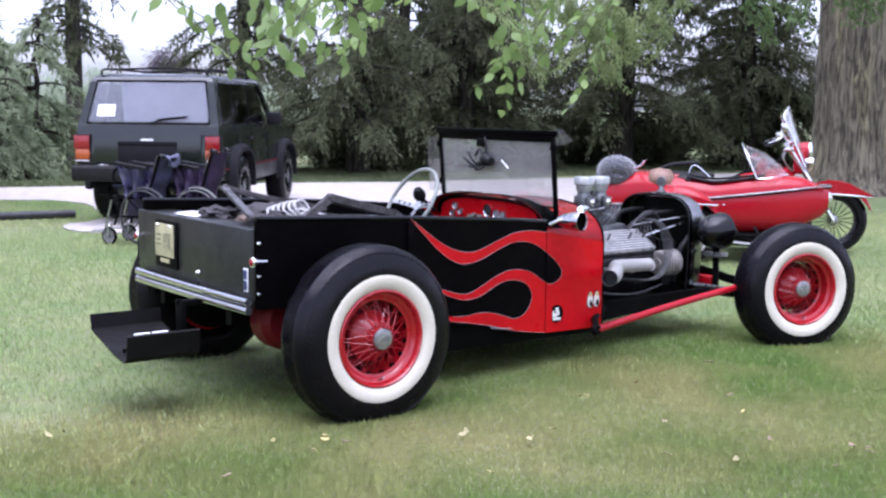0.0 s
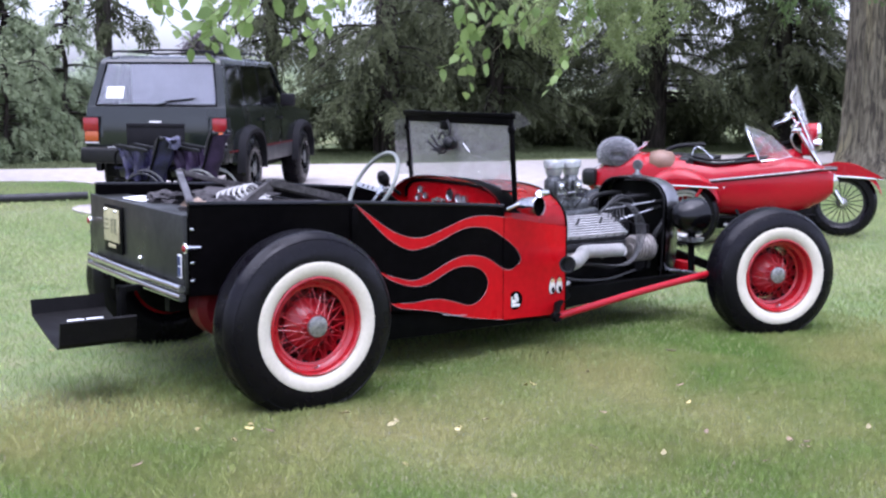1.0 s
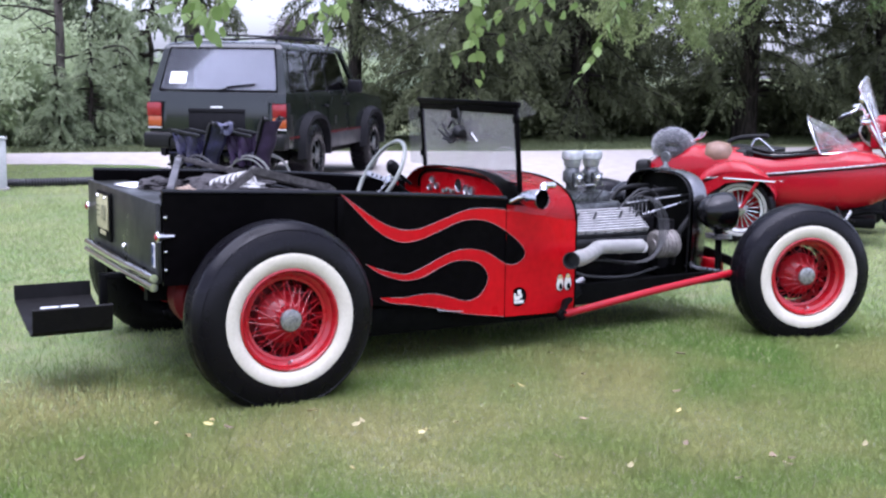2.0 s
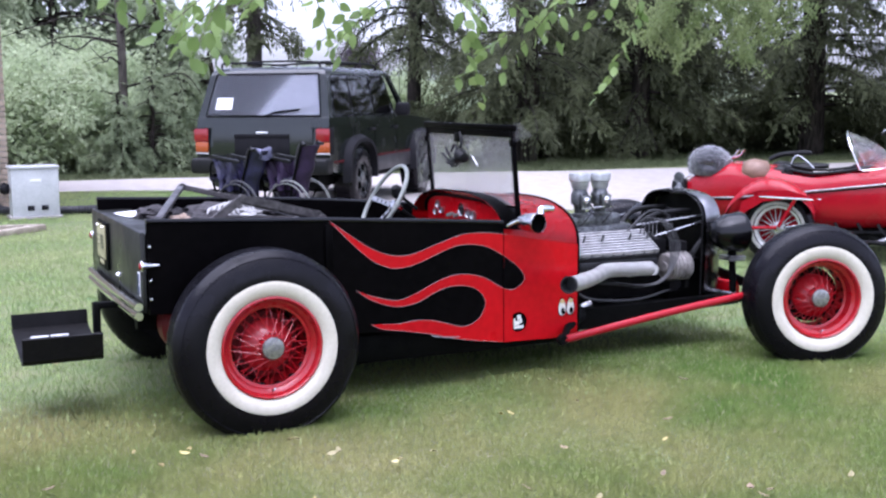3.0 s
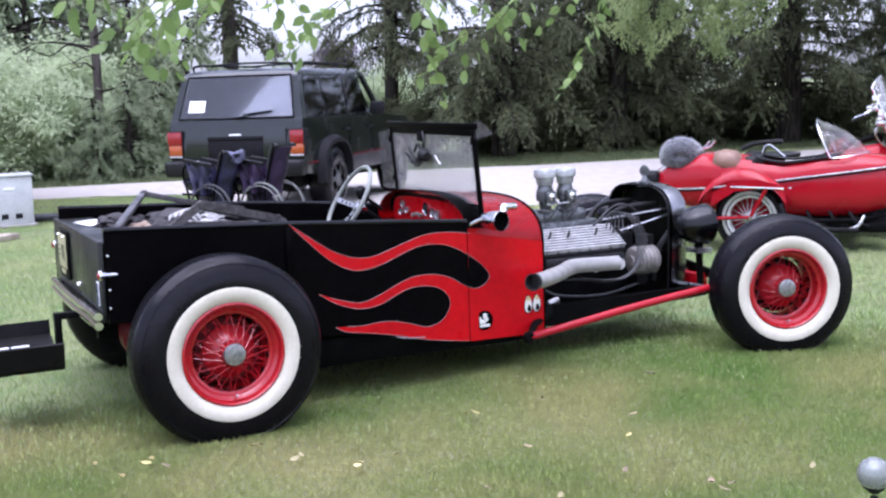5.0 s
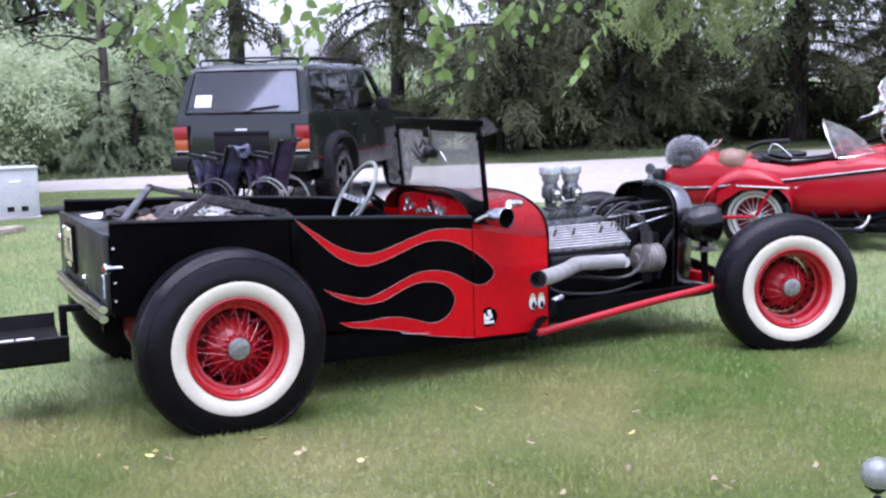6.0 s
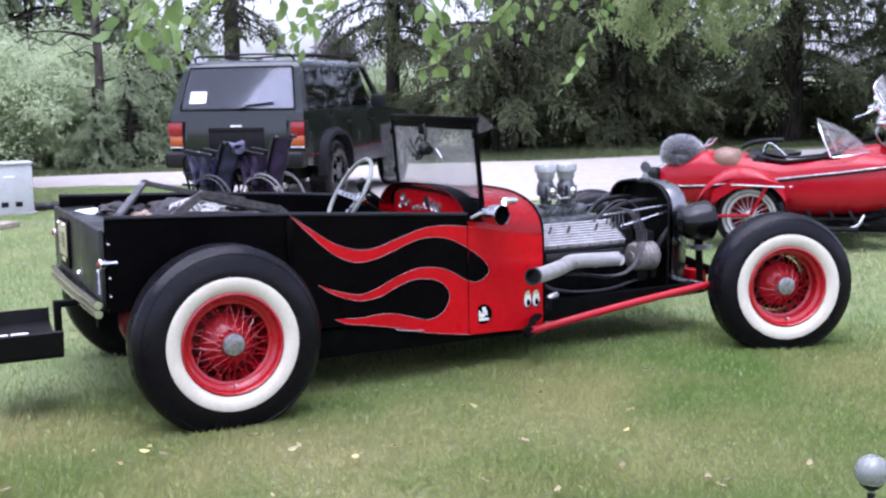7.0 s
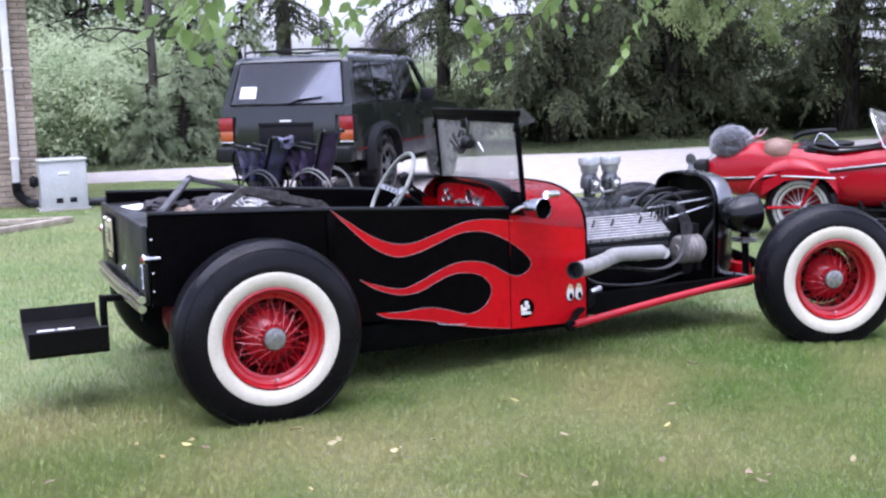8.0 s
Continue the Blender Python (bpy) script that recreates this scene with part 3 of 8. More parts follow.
# body sides, sides of the bed
for flip in (0, 1):
    bm = slab(BM(), lambda u, v: (u, ybody(u), zbot(u) + (ztop(u) - zbot(u)) * v), steps(0.376, 1.33, 14), steps(0, 1, 6), (0, 0.022, 0))
    part("door_panel", mirror_y(bm) if flip else bm, M_BLACK, hot_rod, "satin black door and body side")
    bm = slab(BM(), lambda u, v: (u, ybody(u), zbot(u) + (ztop(u) - zbot(u)) * v), steps(-0.44, 0.374, 8), steps(0, 1, 4), (0, 0.02, 0))
    bed_side = part("bed_side", mirror_y(bm) if flip else bm, M_BLACK, hot_rod, "black sheet steel bed side")
    bm = BM()
    tube(bm, [(x, ybody(x) + 0.004, ztop(x)) for x in steps(-0.44, 1.33, 16)], 0.011, 8)
    part("top_rail", mirror_y(bm) if flip else bm, M_GLOSS, hot_rod)
    bm = BM()
    box(bm, 0.36, 0.395, 0.305, 0.33, 0.62, 0.86, 0.004)
    part("body_seam_bracket", mirror_y(bm) if flip else bm, M_BLACK, hot_rod)

# red cowl
bm = BM()
loft(bm, [arch_section(x) for x in steps(1.332, 1.79, 8)], caps=False, closed=False)
bmesh.ops.solidify(bm, geom=bm.faces, thickness=0.02)
cowl = part("cowl", bm, M_RED, hot_rod, "glossy red cowl")
bm = BM()
s0 = [(p[0] - 0.012, p[1] + (YC - p[1]) * 0.035, p[2] - (0.02 if p[2] > 0.3 else 0)) for p in arch_section(1.79)]
bm.faces.new([bm.verts.new(Vector(p)) for p in s0])
part("firewall", bm, M_BLACK, hot_rod)
bm = BM()
tube(bm, [(p[0] + 0.003, p[1], p[2]) for p in arch_section(1.785)], 0.008, 6)
part("cowl_lip", bm, M_BLACK, hot_rod)
bm = BM()
tube(bm, [(1.331, ybody(1.33) - 0.0035, z) for z in steps(0.2, 0.78, 6)], 0.0028, 5)
part("door_seam", bm, M_BLACK, hot_rod)
# black top of the cowl behind the windscreen
bm = BM()
sec = []
for x in steps(1.335, 1.47, 4):
    s = arch_section(x)[4:-4]
    sec.append([(p[0], YC + (p[1] - YC) * 1.006, p[2] + 0.004) for p in s])
loft(bm, sec, caps=False, closed=False)
bmesh.ops.solidify(bm, geom=bm.faces, thickness=0.004)
part("cowl_top_panel", bm, M_BLACK, hot_rod, "black cowl top under the windscreen")

# flames: one tongued outline on the side, laid just proud of the paint
UPPER = [(0.372, 0.882), (0.456, 0.822), (0.562, 0.748), (0.643, 0.709), (0.713, 0.691), (0.804, 0.693), (0.943, 0.733), (1.073, 0.766), (1.206, 0.767), (1.353, 0.747)]
LOWER_C = [(1.117, 0.240), (0.986, 0.271), (0.893, 0.297), (0.741, 0.329), (0.64, 0.346), (0.585, 0.373)]
BULB_C = [(0.641, 0.371), (0.728, 0.366), (0.804, 0.372), (0.896, 0.365), (0.989, 0.339), (1.07, 0.313), (1.137, 0.32), (1.189, 0.352), (1.219, 0.413),
          (1.194, 0.465), (1.145, 0.499), (1.079, 0.516), (0.997, 0.518), (0.917, 0.495), (0.823, 0.457), (0.732, 0.447), (0.659, 0.461), (0.577, 0.494), (0.51, 0.541)]
BULB_B = [(0.564, 0.517), (0.633, 0.496), (0.718, 0.478), (0.81, 0.5), (0.904, 0.538), (0.999, 0.568), (1.081, 0.572), (1.164, 0.559), (1.231, 0.534), (1.298, 0.494),
          (1.349, 0.471), (1.393, 0.468), (1.441, 0.492), (1.455, 0.531), (1.404, 0.591), (1.304, 0.658), (1.203, 0.703), (1.094, 0.717), (1.005, 0.705),
          (0.91, 0.673), (0.816, 0.643), (0.725, 0.631), (0.668, 0.64), (0.599, 0.673), (0.533, 0.724), (0.468, 0.787), (0.408, 0.847)]


def flat_curve(c, n=3):
    return [(p.x, p.z) for p in curve([(x, 0, z) for x, z in c], n)]


up = flat_curve(UPPER)
lo = flat_curve([(1.335, 0.202)] + LOWER_C)
c_in = flat_curve(BULB_C)
b_in = flat_curve(BULB_B)
outline = up + [(1.60, 0.70), (1.782, 0.668), (1.782, 0.187), (1.60, 0.192)] + lo + c_in + b_in
for flip in (0, 1):
    bm = BM()
    ev = [bm.verts.new((x, 0, z)) for x, z in outline]
    ee = [bm.edges.new((ev[i], ev[(i + 1) % len(ev)])) for i in range(len(ev))]
    bmesh.ops.triangle_fill(bm, use_beauty=True, edges=ee)
    for x in steps(0.42, 1.74, 22):
        bmesh.ops.bisect_plane(bm, geom=bm.verts[:] + bm.edges[:] + bm.faces[:], plane_co=(x, 0, 0), plane_no=(1, 0, 0))
    for v in bm.verts:
        v.co.y = ybody(v.co.x) - 0.0045
    bmesh.ops.recalc_face_normals(bm, faces=bm.faces)
    flames = part("flame_paint", mirror_y(bm) if flip else bm, M_FLAME, hot_rod, "red painted flames with silver pinstripe")
    bm = BM()
    nose = [p for p in b_in if p[0] >= 1.325]
    prism(bm, nose, lambda x, z: (x, ybody(x) + 0.004, z), lambda x, z: (x, ybody(x) - 0.0032, z))
    part("black_flame_nose", mirror_y(bm) if flip else bm, M_BLACK, hot_rod)
    bm = BM()
    for run in (up, lo, c_in, b_in):
        tube(bm, [(x, ybody(x) - 0.0048, z) for x, z in run], 0.0009, 5)
    part("pinstripe", mirror_y(bm) if flip else bm, M_PIN, flames, "thin silver pinstripe")

bm = BM()
tube(bm, curve([(0.90, 0.345, 0.292), (0.92, 0.335, 0.282), (1.0, 0.34, 0.270), (1.07, 0.36, 0.262)], 4), 0.0022, 6)
part("step_rail", bm, M_DULL, hot_rod, "thin chrome rail under the door")
# stickers on the cowl
bm = BM()
cyl(bm, (1.418, ybody(1.418) - 0.0005, 0.297), (1.418, ybody(1.418) - 0.0065, 0.297), 0.050, seg=28)
sticker = part("round_sticker", bm, M_DARKHOLE, hot_rod, "round black sticker with white figure")
bm = BM()
for dx, dz, w, h in ((0.004, 0.022, 0.02, 0.026), (-0.010, -0.006, 0.034, 0.022), (0.002, -0.027, 0.056, 0.014), (0.014, 0.004, 0.014, 0.022), (-0.022, 0.012, 0.01, 0.014)):
    box(bm, 1.418 + dx - w / 2, 1.418 + dx + w / 2, ybody(1.418) - 0.0085, ybody(1.418) - 0.006, 0.297 + dz - h / 2, 0.297 + dz + h / 2, 0.0004)
part("sticker_print", bm, M_SKIN, sticker)
for k, dx in enumerate((-0.026, 0.026)):
    bm = BM()
    oval = [(1.712 + dx + (0.0215 - 0.005 * math.sin(a)) * math.cos(a), 0.348 + 0.043 * math.sin(a)) for a in steps(0, 2 * math.pi, 20)[:-1]]
    prism(bm, oval, lambda u, v: (u, ybody(u) - 0.001, v), lambda u, v: (u, ybody(u) - 0.0075, v))
    eye = part("eye_sticker", bm, M_SKIN, hot_rod, "white and yellow eye-shaped sticker")
    bm = BM()
    prism(bm, [(1.712 + dx + (u - 1.712 - dx) * 1.18, 0.348 + (v - 0.348) * 1.13) for u, v in oval], lambda u, v: (u, ybody(u) - 0.0006, v), lambda u, v: (u, ybody(u) - 0.0062, v))
    part("sticker_edge", bm, M_DARKHOLE, eye)
    bm = BM()
    prism(bm, [(1.713 + dx + (u - 1.712 - dx) * 0.62, 0.378 + (v - 0.348) * 0.26) for u, v in oval], lambda u, v: (u, ybody(u) - 0.007, v), lambda u, v: (u, ybody(u) - 0.0092, v))
    part("eyelid", bm, M_YELLOWP, eye)
    bm = BM()
    prism(bm, [(1.716 + dx + (u - 1.712 - dx) * 0.5, 0.328 + (v - 0.348) * 0.42) for u, v in oval], lambda u, v: (u, ybody(u) - 0.007, v), lambda u, v: (u, ybody(u) - 0.010, v))
    part("pupil", bm, M_DARKHOLE, eye)

# tailgate, bed floor, front bulkhead of the bed
bm = box(BM(), -0.468, -0.445, 0.345, 1.595, 0.515, 0.865, 0.006)
tailgate = part("tailgate", bm, M_GATE, hot_rod, "flat black steel tailgate")
bm = box(BM(), -0.44, 0.5, 0.36, 1.58, 0.55, 0.58)
part("bed_floor", bm, M_OILY, hot_rod)
bm = box(BM(), -0.45, -0.27, 0.36, 1.58, 0.842, 0.856, 0.004)
part("bed_shelf", bm, M_GATE, hot_rod, "black shelf behind the tailgate")
bm = box(BM(), 0.40, 0.42, 0.36, 1.58, 0.5, 0.84, 0.004)
part("bulkhead", bm, M_BLACK, hot_rod)
bm = box(BM(), 0.42, 1.72, 0.47, 1.47, 0.3, 0.325)
part("cockpit_floor", bm, M_OILY, hot_rod)
bm = box(BM(), 0.44, 0.95, 0.42, 1.52, 0.33, 0.58, 0.05, seg=3)
box(bm, 0.44, 0.58, 0.40, 1.54, 0.5, 0.8, 0.05, seg=3)
part("bench_seat", bm, M_SEAT, hot_rod, "black vinyl bench seat")

# chrome nerf bars across the tail
for z in (0.545, 0.505):
    bm = BM()
    tube(bm, [(-0.488, 0.322, z), (-0.494, 0.6, z), (-0.497, YC, z), (-0.494, 1.30, z), (-0.488, 1.56, z)], 0.0185, 14)
    part("nerf_bar", bm, M_CHROME, hot_rod, "chrome tail bar")
for y in (0.55, 1.39):
    bm = box(BM(), -0.49, -0.40, y - 0.015, y + 0.015, 0.49, 0.56, 0.003)
    part("bar_bracket", bm, M_OILY, hot_rod)

# tail lamps: chrome bullets with red lens on the bed side corners
for flip in (0, 1):
    y = 0.322
    bm = BM()
    lathe(bm, [(0, 0.0), (0.022, 0.001), (0.025, 0.007), (0.022, 0.018), (0.013, 0.038), (0.010, 0.064), (0.008, 0.078), (0, 0.082)], along((-0.475, y, 0.722), (1, 0, 0)), 20)
    lamp = part("tail_lamp", mirror_y(bm) if flip else bm, M_CHROME, hot_rod, "chrome bullet tail lamp with red lens")
    bm = BM()
    lathe(bm, [(0, -0.008), (0.010, -0.0065), (0.015, -0.002), (0.018, 0.002)], along((-0.475, y, 0.722), (1, 0, 0)), 20)
    part("lens", mirror_y(bm) if flip else bm, M_REDLENS, lamp)
    bm = BM()
    box(bm, -0.468, -0.452, 0.326, 0.336, 0.55, 0.73, 0.002)
    part("lamp_strip", mirror_y(bm) if flip else bm, M_GATE, hot_rod)
    for z in (0.803, 0.655, 0.575):
        bm = BM()
        lathe(bm, [(0, -0.012), (0.006, -0.010), (0.010, 0.0)], along((-0.43, 0.336, z), (0, 1, 0)), 10)
        part("bolt", mirror_y(bm) if flip else bm, M_CHROME, hot_rod)
bm = BM()
lathe(bm, [(0, -0.014), (0.008, -0.012), (0.012, 0.0)], along((-0.47, 0.87, 0.615), (1, 0, 0)), 10)
part("gate_bolt", bm, M_CHROME, hot_rod)

# number plate with plain bars
bm = box(BM(), -0.482, -0.472, 1.09, 1.345, 0.60, 0.835, 0.003)
plate_back = part("plate_holder", bm, M_OILY, hot_rod)
bm = box(BM(), -0.489, -0.483, 1.115, 1.33, 0.655, 0.82, 0.002)
plate = part("number_plate", bm, M_PLATE, plate_back, "aged yellow number plate")
for y0, y1, z0, z1 in ((1.145, 1.15, 0.695, 0.77), (1.165, 1.17, 0.7, 0.765), (1.19, 1.195, 0.695, 0.77), (1.215, 1.22, 0.7, 0.765), (1.145, 1.22, 0.768, 0.773), (1.26, 1.31, 0.735, 0.742), (1.26, 1.31, 0.712, 0.719), (1.26, 1.31, 0.76, 0.767)):
    part("plate_bar", box(BM(), -0.4915, -0.4885, y0, y1, z0, z1), M_PLATEINK, plate_back)
bm = box(BM(), -0.4885, -0.483, 1.17, 1.27, 0.625, 0.645, 0.001)
part("plate_badge", bm, M_PLATE, plate_back)
for y in (1.15, 1.295):
    bm = BM()
    lathe(bm, [(0, -0.01), (0.007, -0.008), (0.009, 0.0)], along((-0.489, y, 0.81), (1, 0, 0)), 10)
    part("plate_screw", bm, M_CHROME, plate_back)

# blue and white sticker on the gate
bm = box(BM(), -0.4725, -0.469, 0.362, 0.402, 0.585, 0.69, 0.0015)
part("gate_sticker", bm, M_WHITE, tailgate, "white-bordered sticker with dark blue patches")
for y0, y1, z0, z1 in ((0.3665, 0.3975, 0.64, 0.683), (0.3665, 0.3975, 0.592, 0.634)):
    bm = box(BM(), -0.4755, -0.4728, y0, y1, z0, z1, 0.001)
    part("sticker_patch", bm, M_BLUEST, tailgate)

# folding step tray on a bracket behind the tail
prof = [(1.035, 0.43), (1.022, 0.365), (0.985, 0.352), (0.955, 0.345), (0.74, 0.288), (0.64, 0.272), (0.61, 0.276), (0.596, 0.295), (0.582, 0.395)]
inner = [(y - 0.010 if y > 0.9 else y + 0.008, z + 0.006) for y, z in prof]
bm = loft(BM(), [[(x, y, z) for y, z in prof] + [(x, y, z) for y, z in inner[::-1]] for x in (-0.945, -0.85, -0.60)])
part("step_tray", bm, M_TRAY, hot_rod, "black steel step tray bent to a trough", angle=25)
for x0 in (-0.905, -0.82):
    bm = box(BM(), x0, x0 + 0.075, 0.60, 0.615, 0.388, 0.404, 0.003)
    part("step_reflector", bm, M_WHITE, hot_rod, "small white reflector strip")
bm = box(BM(), -0.90, -0.74, 0.75, 0.757, 0.285, 0.312, 0.002)
part("step_rib", bm, M_BLACK, hot_rod)
bm = box(BM(), -0.605, -0.575, 0.78, 0.84, 0.30, 0.50, 0.004)
box(bm, -0.605, -0.40, 0.79, 0.83, 0.47, 0.50, 0.004)
part("step_bracket", bm, M_OILY, hot_rod)

# rear axle, red differential, springs
bm = BM()
cyl(bm, (0, 0.15, 0.385), (0, 1.79, 0.385), 0.042, seg=18)
part("rear_axle", bm, M_OILY, hot_rod)
bm = BM()
lathe(bm, [(0, -0.15), (0.08, -0.14), (0.14, -0.05), (0.15, 0.03), (0.10, 0.12), (0, 0.14)], along((0, YC, 0.385), (0, 1, 0)), 26)
part("differential", bm, M_OILY, hot_rod)
for flip in (0, 1):
    bm = lathe(BM(), [(0, 0.22), (0.19, 0.22), (0.205, 0.225), (0.205, 0.275), (0.19, 0.285), (0.06, 0.29), (0, 0.29)], along((0.0, 0.0, 0.38), (0, 1, 0)), 32)
    part("brake_drum", mirror_y(bm) if flip else bm, M_OILY, hot_rod)
bm = BM()
lathe(bm, [(0, -0.02), (0.12, -0.02), (0.15, 0.02), (0.15, 0.12), (0.11, 0.17), (0, 0.17)], along((-0.22, 0.42, 0.43), (0, 1, 0)), 30)
part("red_tank", bm, M_DARKRED, hot_rod, "red rounded tank under the bed")
for y in (0.6, 1.34):
    bm = BM()
    loft(bm, [[(x, y - 0.025, z0), (x, y + 0.025, z0), (x, y + 0.025, z1), (x, y - 0.025, z1)] for x, z0, z1 in ((-0.45, 0.40, 0.51), (0.3, 0.36, 0.47), (1.3, 0.20, 0.31), (1.94, 0.18, 0.293), (2.575, 0.225, 0.295), (2.95, 0.24, 0.297))])
    part("frame_rail", bm, M_OILY, hot_rod, "black chassis rail")
bm = BM()
for i in range(4):
    tube(bm, curve([(-0.12 + i * 0.0, 0.45, 0.46 - 0.015 * i), (-0.12, YC, 0.56 - 0.015 * i), (-0.12, 1.49, 0.46 - 0.015 * i)], 8), 0.012, 6)
part("leaf_spring", bm, M_OILY, hot_rod)
bm = box(BM(), 0.38, 1.76, 0.45, 1.49, 0.155, 0.30, 0.02)
box(bm, 1.75, 2.78, 0.66, 1.28, 0.225, 0.265, 0.01)
part("underbody", bm, M_OILY, hot_rod)


# ---- wheels ----
def wheel(name, x, y, z, R, width, flip, rim_r, ww_r, label, deep, steer=0):
    """A wire wheel with whitewall tyre; its outer face looks to -y unless flipped."""
    hub = thing(name, pose(x, y, z, 0, 0, (180 if flip else 0) + steer), label, "wheel")
    hub.parent = hot_rod
    hub.matrix_basis = hot_rod.matrix_basis.inverted() @ pose(x, y, z, 0, 0, (180 if flip else 0) + steer)
    I = Matrix()
    w = width
    sh = R - ww_r
    prof = [(rim_r - 0.006, 0.03), (rim_r + 0.004, 0.016)]
    prof += [(ww_r + 0.001, 0.0), (ww_r + sh * 0.30, 0.004), (ww_r + sh * 0.58, 0.014), (ww_r + sh * 0.74, 0.0255), (ww_r + sh * 0.76, 0.0235), (ww_r + sh * 0.80, 0.026), (R - 0.014, 0.042), (R - 0.010, 0.048), (R - 0.012, 0.051), (R - 0.004, 0.060), (R, 0.076)]
    gr = (w - 0.152) / 6
    for k in range(1, 6):
        g = 0.076 + gr * k
        prof += [(R, g - 0.0045), (R - 0.006, g - 0.003), (R - 0.006, g + 0.003), (R, g + 0.0045)]
    prof += [(R, w - 0.076), (R - 0.004, w - 0.060), (R - 0.014, w - 0.044), (ww_r + sh * 0.78, w - 0.029), (ww_r + sh * 0.58, w - 0.014), (ww_r, w), (rim_r + 0.004, w - 0.016), (rim_r - 0.006, w - 0.03)]
    bm = lathe(BM(), prof, I, 72, closed=True)
    tyre = part("tyre", bm, M_RUBBER, hub, "black wide tyre", local=True, angle=50)
    bm = lathe(BM(), [(rim_r + 0.002, 0.0165), (rim_r + 0.012, 0.006), (rim_r + (ww_r - rim_r) * 0.5, -0.004), (ww_r - 0.006, -0.0045), (ww_r, -0.002), (ww_r + 0.001, 0.002)], I, 72)
    part("whitewall", bm, M_WHITEWALL, tyre, "cream whitewall band", local=True)
    rp = [(rim_r + 0.003, 0.02), (rim_r + 0.004, 0.008), (rim_r - 0.004, 0.004), (rim_r - 0.012, 0.012), (rim_r - 0.016, 0.032), (rim_r - 0.034, 0.042), (rim_r - 0.038, 0.05 + deep),
          (rim_r - 0.05, 0.055 + deep), (rim_r - 0.052, w - 0.05), (rim_r - 0.02, w - 0.03), (rim_r, w - 0.02)]
    bm = lathe(BM(), rp, I, 60)
    part("rim", bm, M_WHEELRED, hub, "red enamelled steel rim", local=True)
    hy = deep * 0.6
    bm = lathe(BM(), [(0.045, 0.0 + hy), (0.052, 0.012 + hy), (0.056, 0.05 + hy), (0.10, 0.085 + hy), (0.115, 0.10 + hy), (0.115, 0.125 + hy), (0.0, 0.125 + hy)], I, 40)
    part("hub_shell", bm, M_WHEELRED, hub, local=True)
    bm = lathe(BM(), [(0.0, -0.006 + hy), (0.036, -0.006 + hy), (0.046, -0.003 + hy), (0.05, 0.004 + hy), (0.05, 0.02 + hy), (0.0, 0.02 + hy)], I, 40)
    part("hub_cap", bm, M_HUB, hub, "round bright metal hub cap", local=True)
    bm = lathe(BM(), [(0.0, 0.13 + hy), (0.14, 0.13 + hy), (0.15, 0.14 + hy), (0.15, w - 0.01), (0, w - 0.01)], I, 40)
    part("brake_drum", bm, M_DARKRED if deep < 0.02 else M_OILY, hub, local=True)
    n = 16
    first = {}
    for k in range(n):
        for row in (0, 1):
            for s in (-1, 1):
                if row == 1 and k % 2:
                    continue
                key = (row, s)
                mm = pose(0, 0, 0, 0, 360 * (k + 0.5 * row) / n, 0)
                if key not in first:
                    bm = BM()
                    a0, a1 = s * 0.42, 0.03 * s
                    r0, y0 = (0.055, 0.012 + hy) if row == 0 else (0.112, 0.11 + hy)
                    r1, y1 = rim_r - 0.045, 0.07 + deep
                    p0 = (r0 * math.cos(a0), y0, r0 * math.sin(a0))
                    p1 = (r1 * math.cos(a1), y1, r1 * math.sin(a1))
                    tube(bm, [p0, p1], 0.0024, 5)
                    first[key] = part("spoke", bm, M_WHEELRED, hub, local=True)
                    first[key].matrix_basis = mm
                else:
                    twin(first[key], "spoke", hub, mm)
    for k in range(n):
        mm = pose(0, 0, 0, 0, 360 * (k + 0.5) / n, 0)
        if k == 0:
            # Solid dark block in place of the shade inside a rim hole.
            bm = box(BM(), rim_r - 0.058, rim_r - 0.036, 0.058 + deep, 0.075 + deep, -0.011, 0.011, 0.004)
            hole = part("rim_hole_shade", bm, M_DARKHOLE, hub, local=True)
            hole.matrix_basis = mm
        else:
            twin(hole, "rim_hole_shade", hub, mm)
    bm = BM()
    tube(bm, [(0, 0.03, -rim_r + 0.03), (0, -0.004, -rim_r + 0.045)], 0.005, 8)
    part("valve_stem", bm, M_DULL, hub, local=True)
    return hub


wheel("rear_wheel", 0.006, -0.005, 0.379, 0.416, 0.25, False, 0.219, 0.288, "red wire wheel with wide whitewall tyre on the lawn", 0.0)
wheel("rear_wheel", 0.0, 2 * YC + 0.005, 0.379, 0.416, 0.25, True, 0.219, 0.288, "red wire wheel with wide whitewall tyre on the lawn", 0.0)
wheel("front_wheel", 3.03, -0.02, 0.348, 0.388, 0.24, False, 0.212, 0.282, "red deep-dish wire wheel with whitewall tyre", 0.045, -18.5)
wheel("front_wheel", 3.05, 2 * YC + 0.02, 0.348, 0.388, 0.24, True, 0.212, 0.282, "red deep-dish wire wheel with whitewall tyre", 0.045, -18.5)

# ---- windscreen, dashboard, steering ----
wx, wz0, wz1 = 1.42, 0.90, 1.262
wy0, wy1 = 0.452, 1.462


def wsx(z):
    return 1.44 - 0.08 * (z - 0.86)


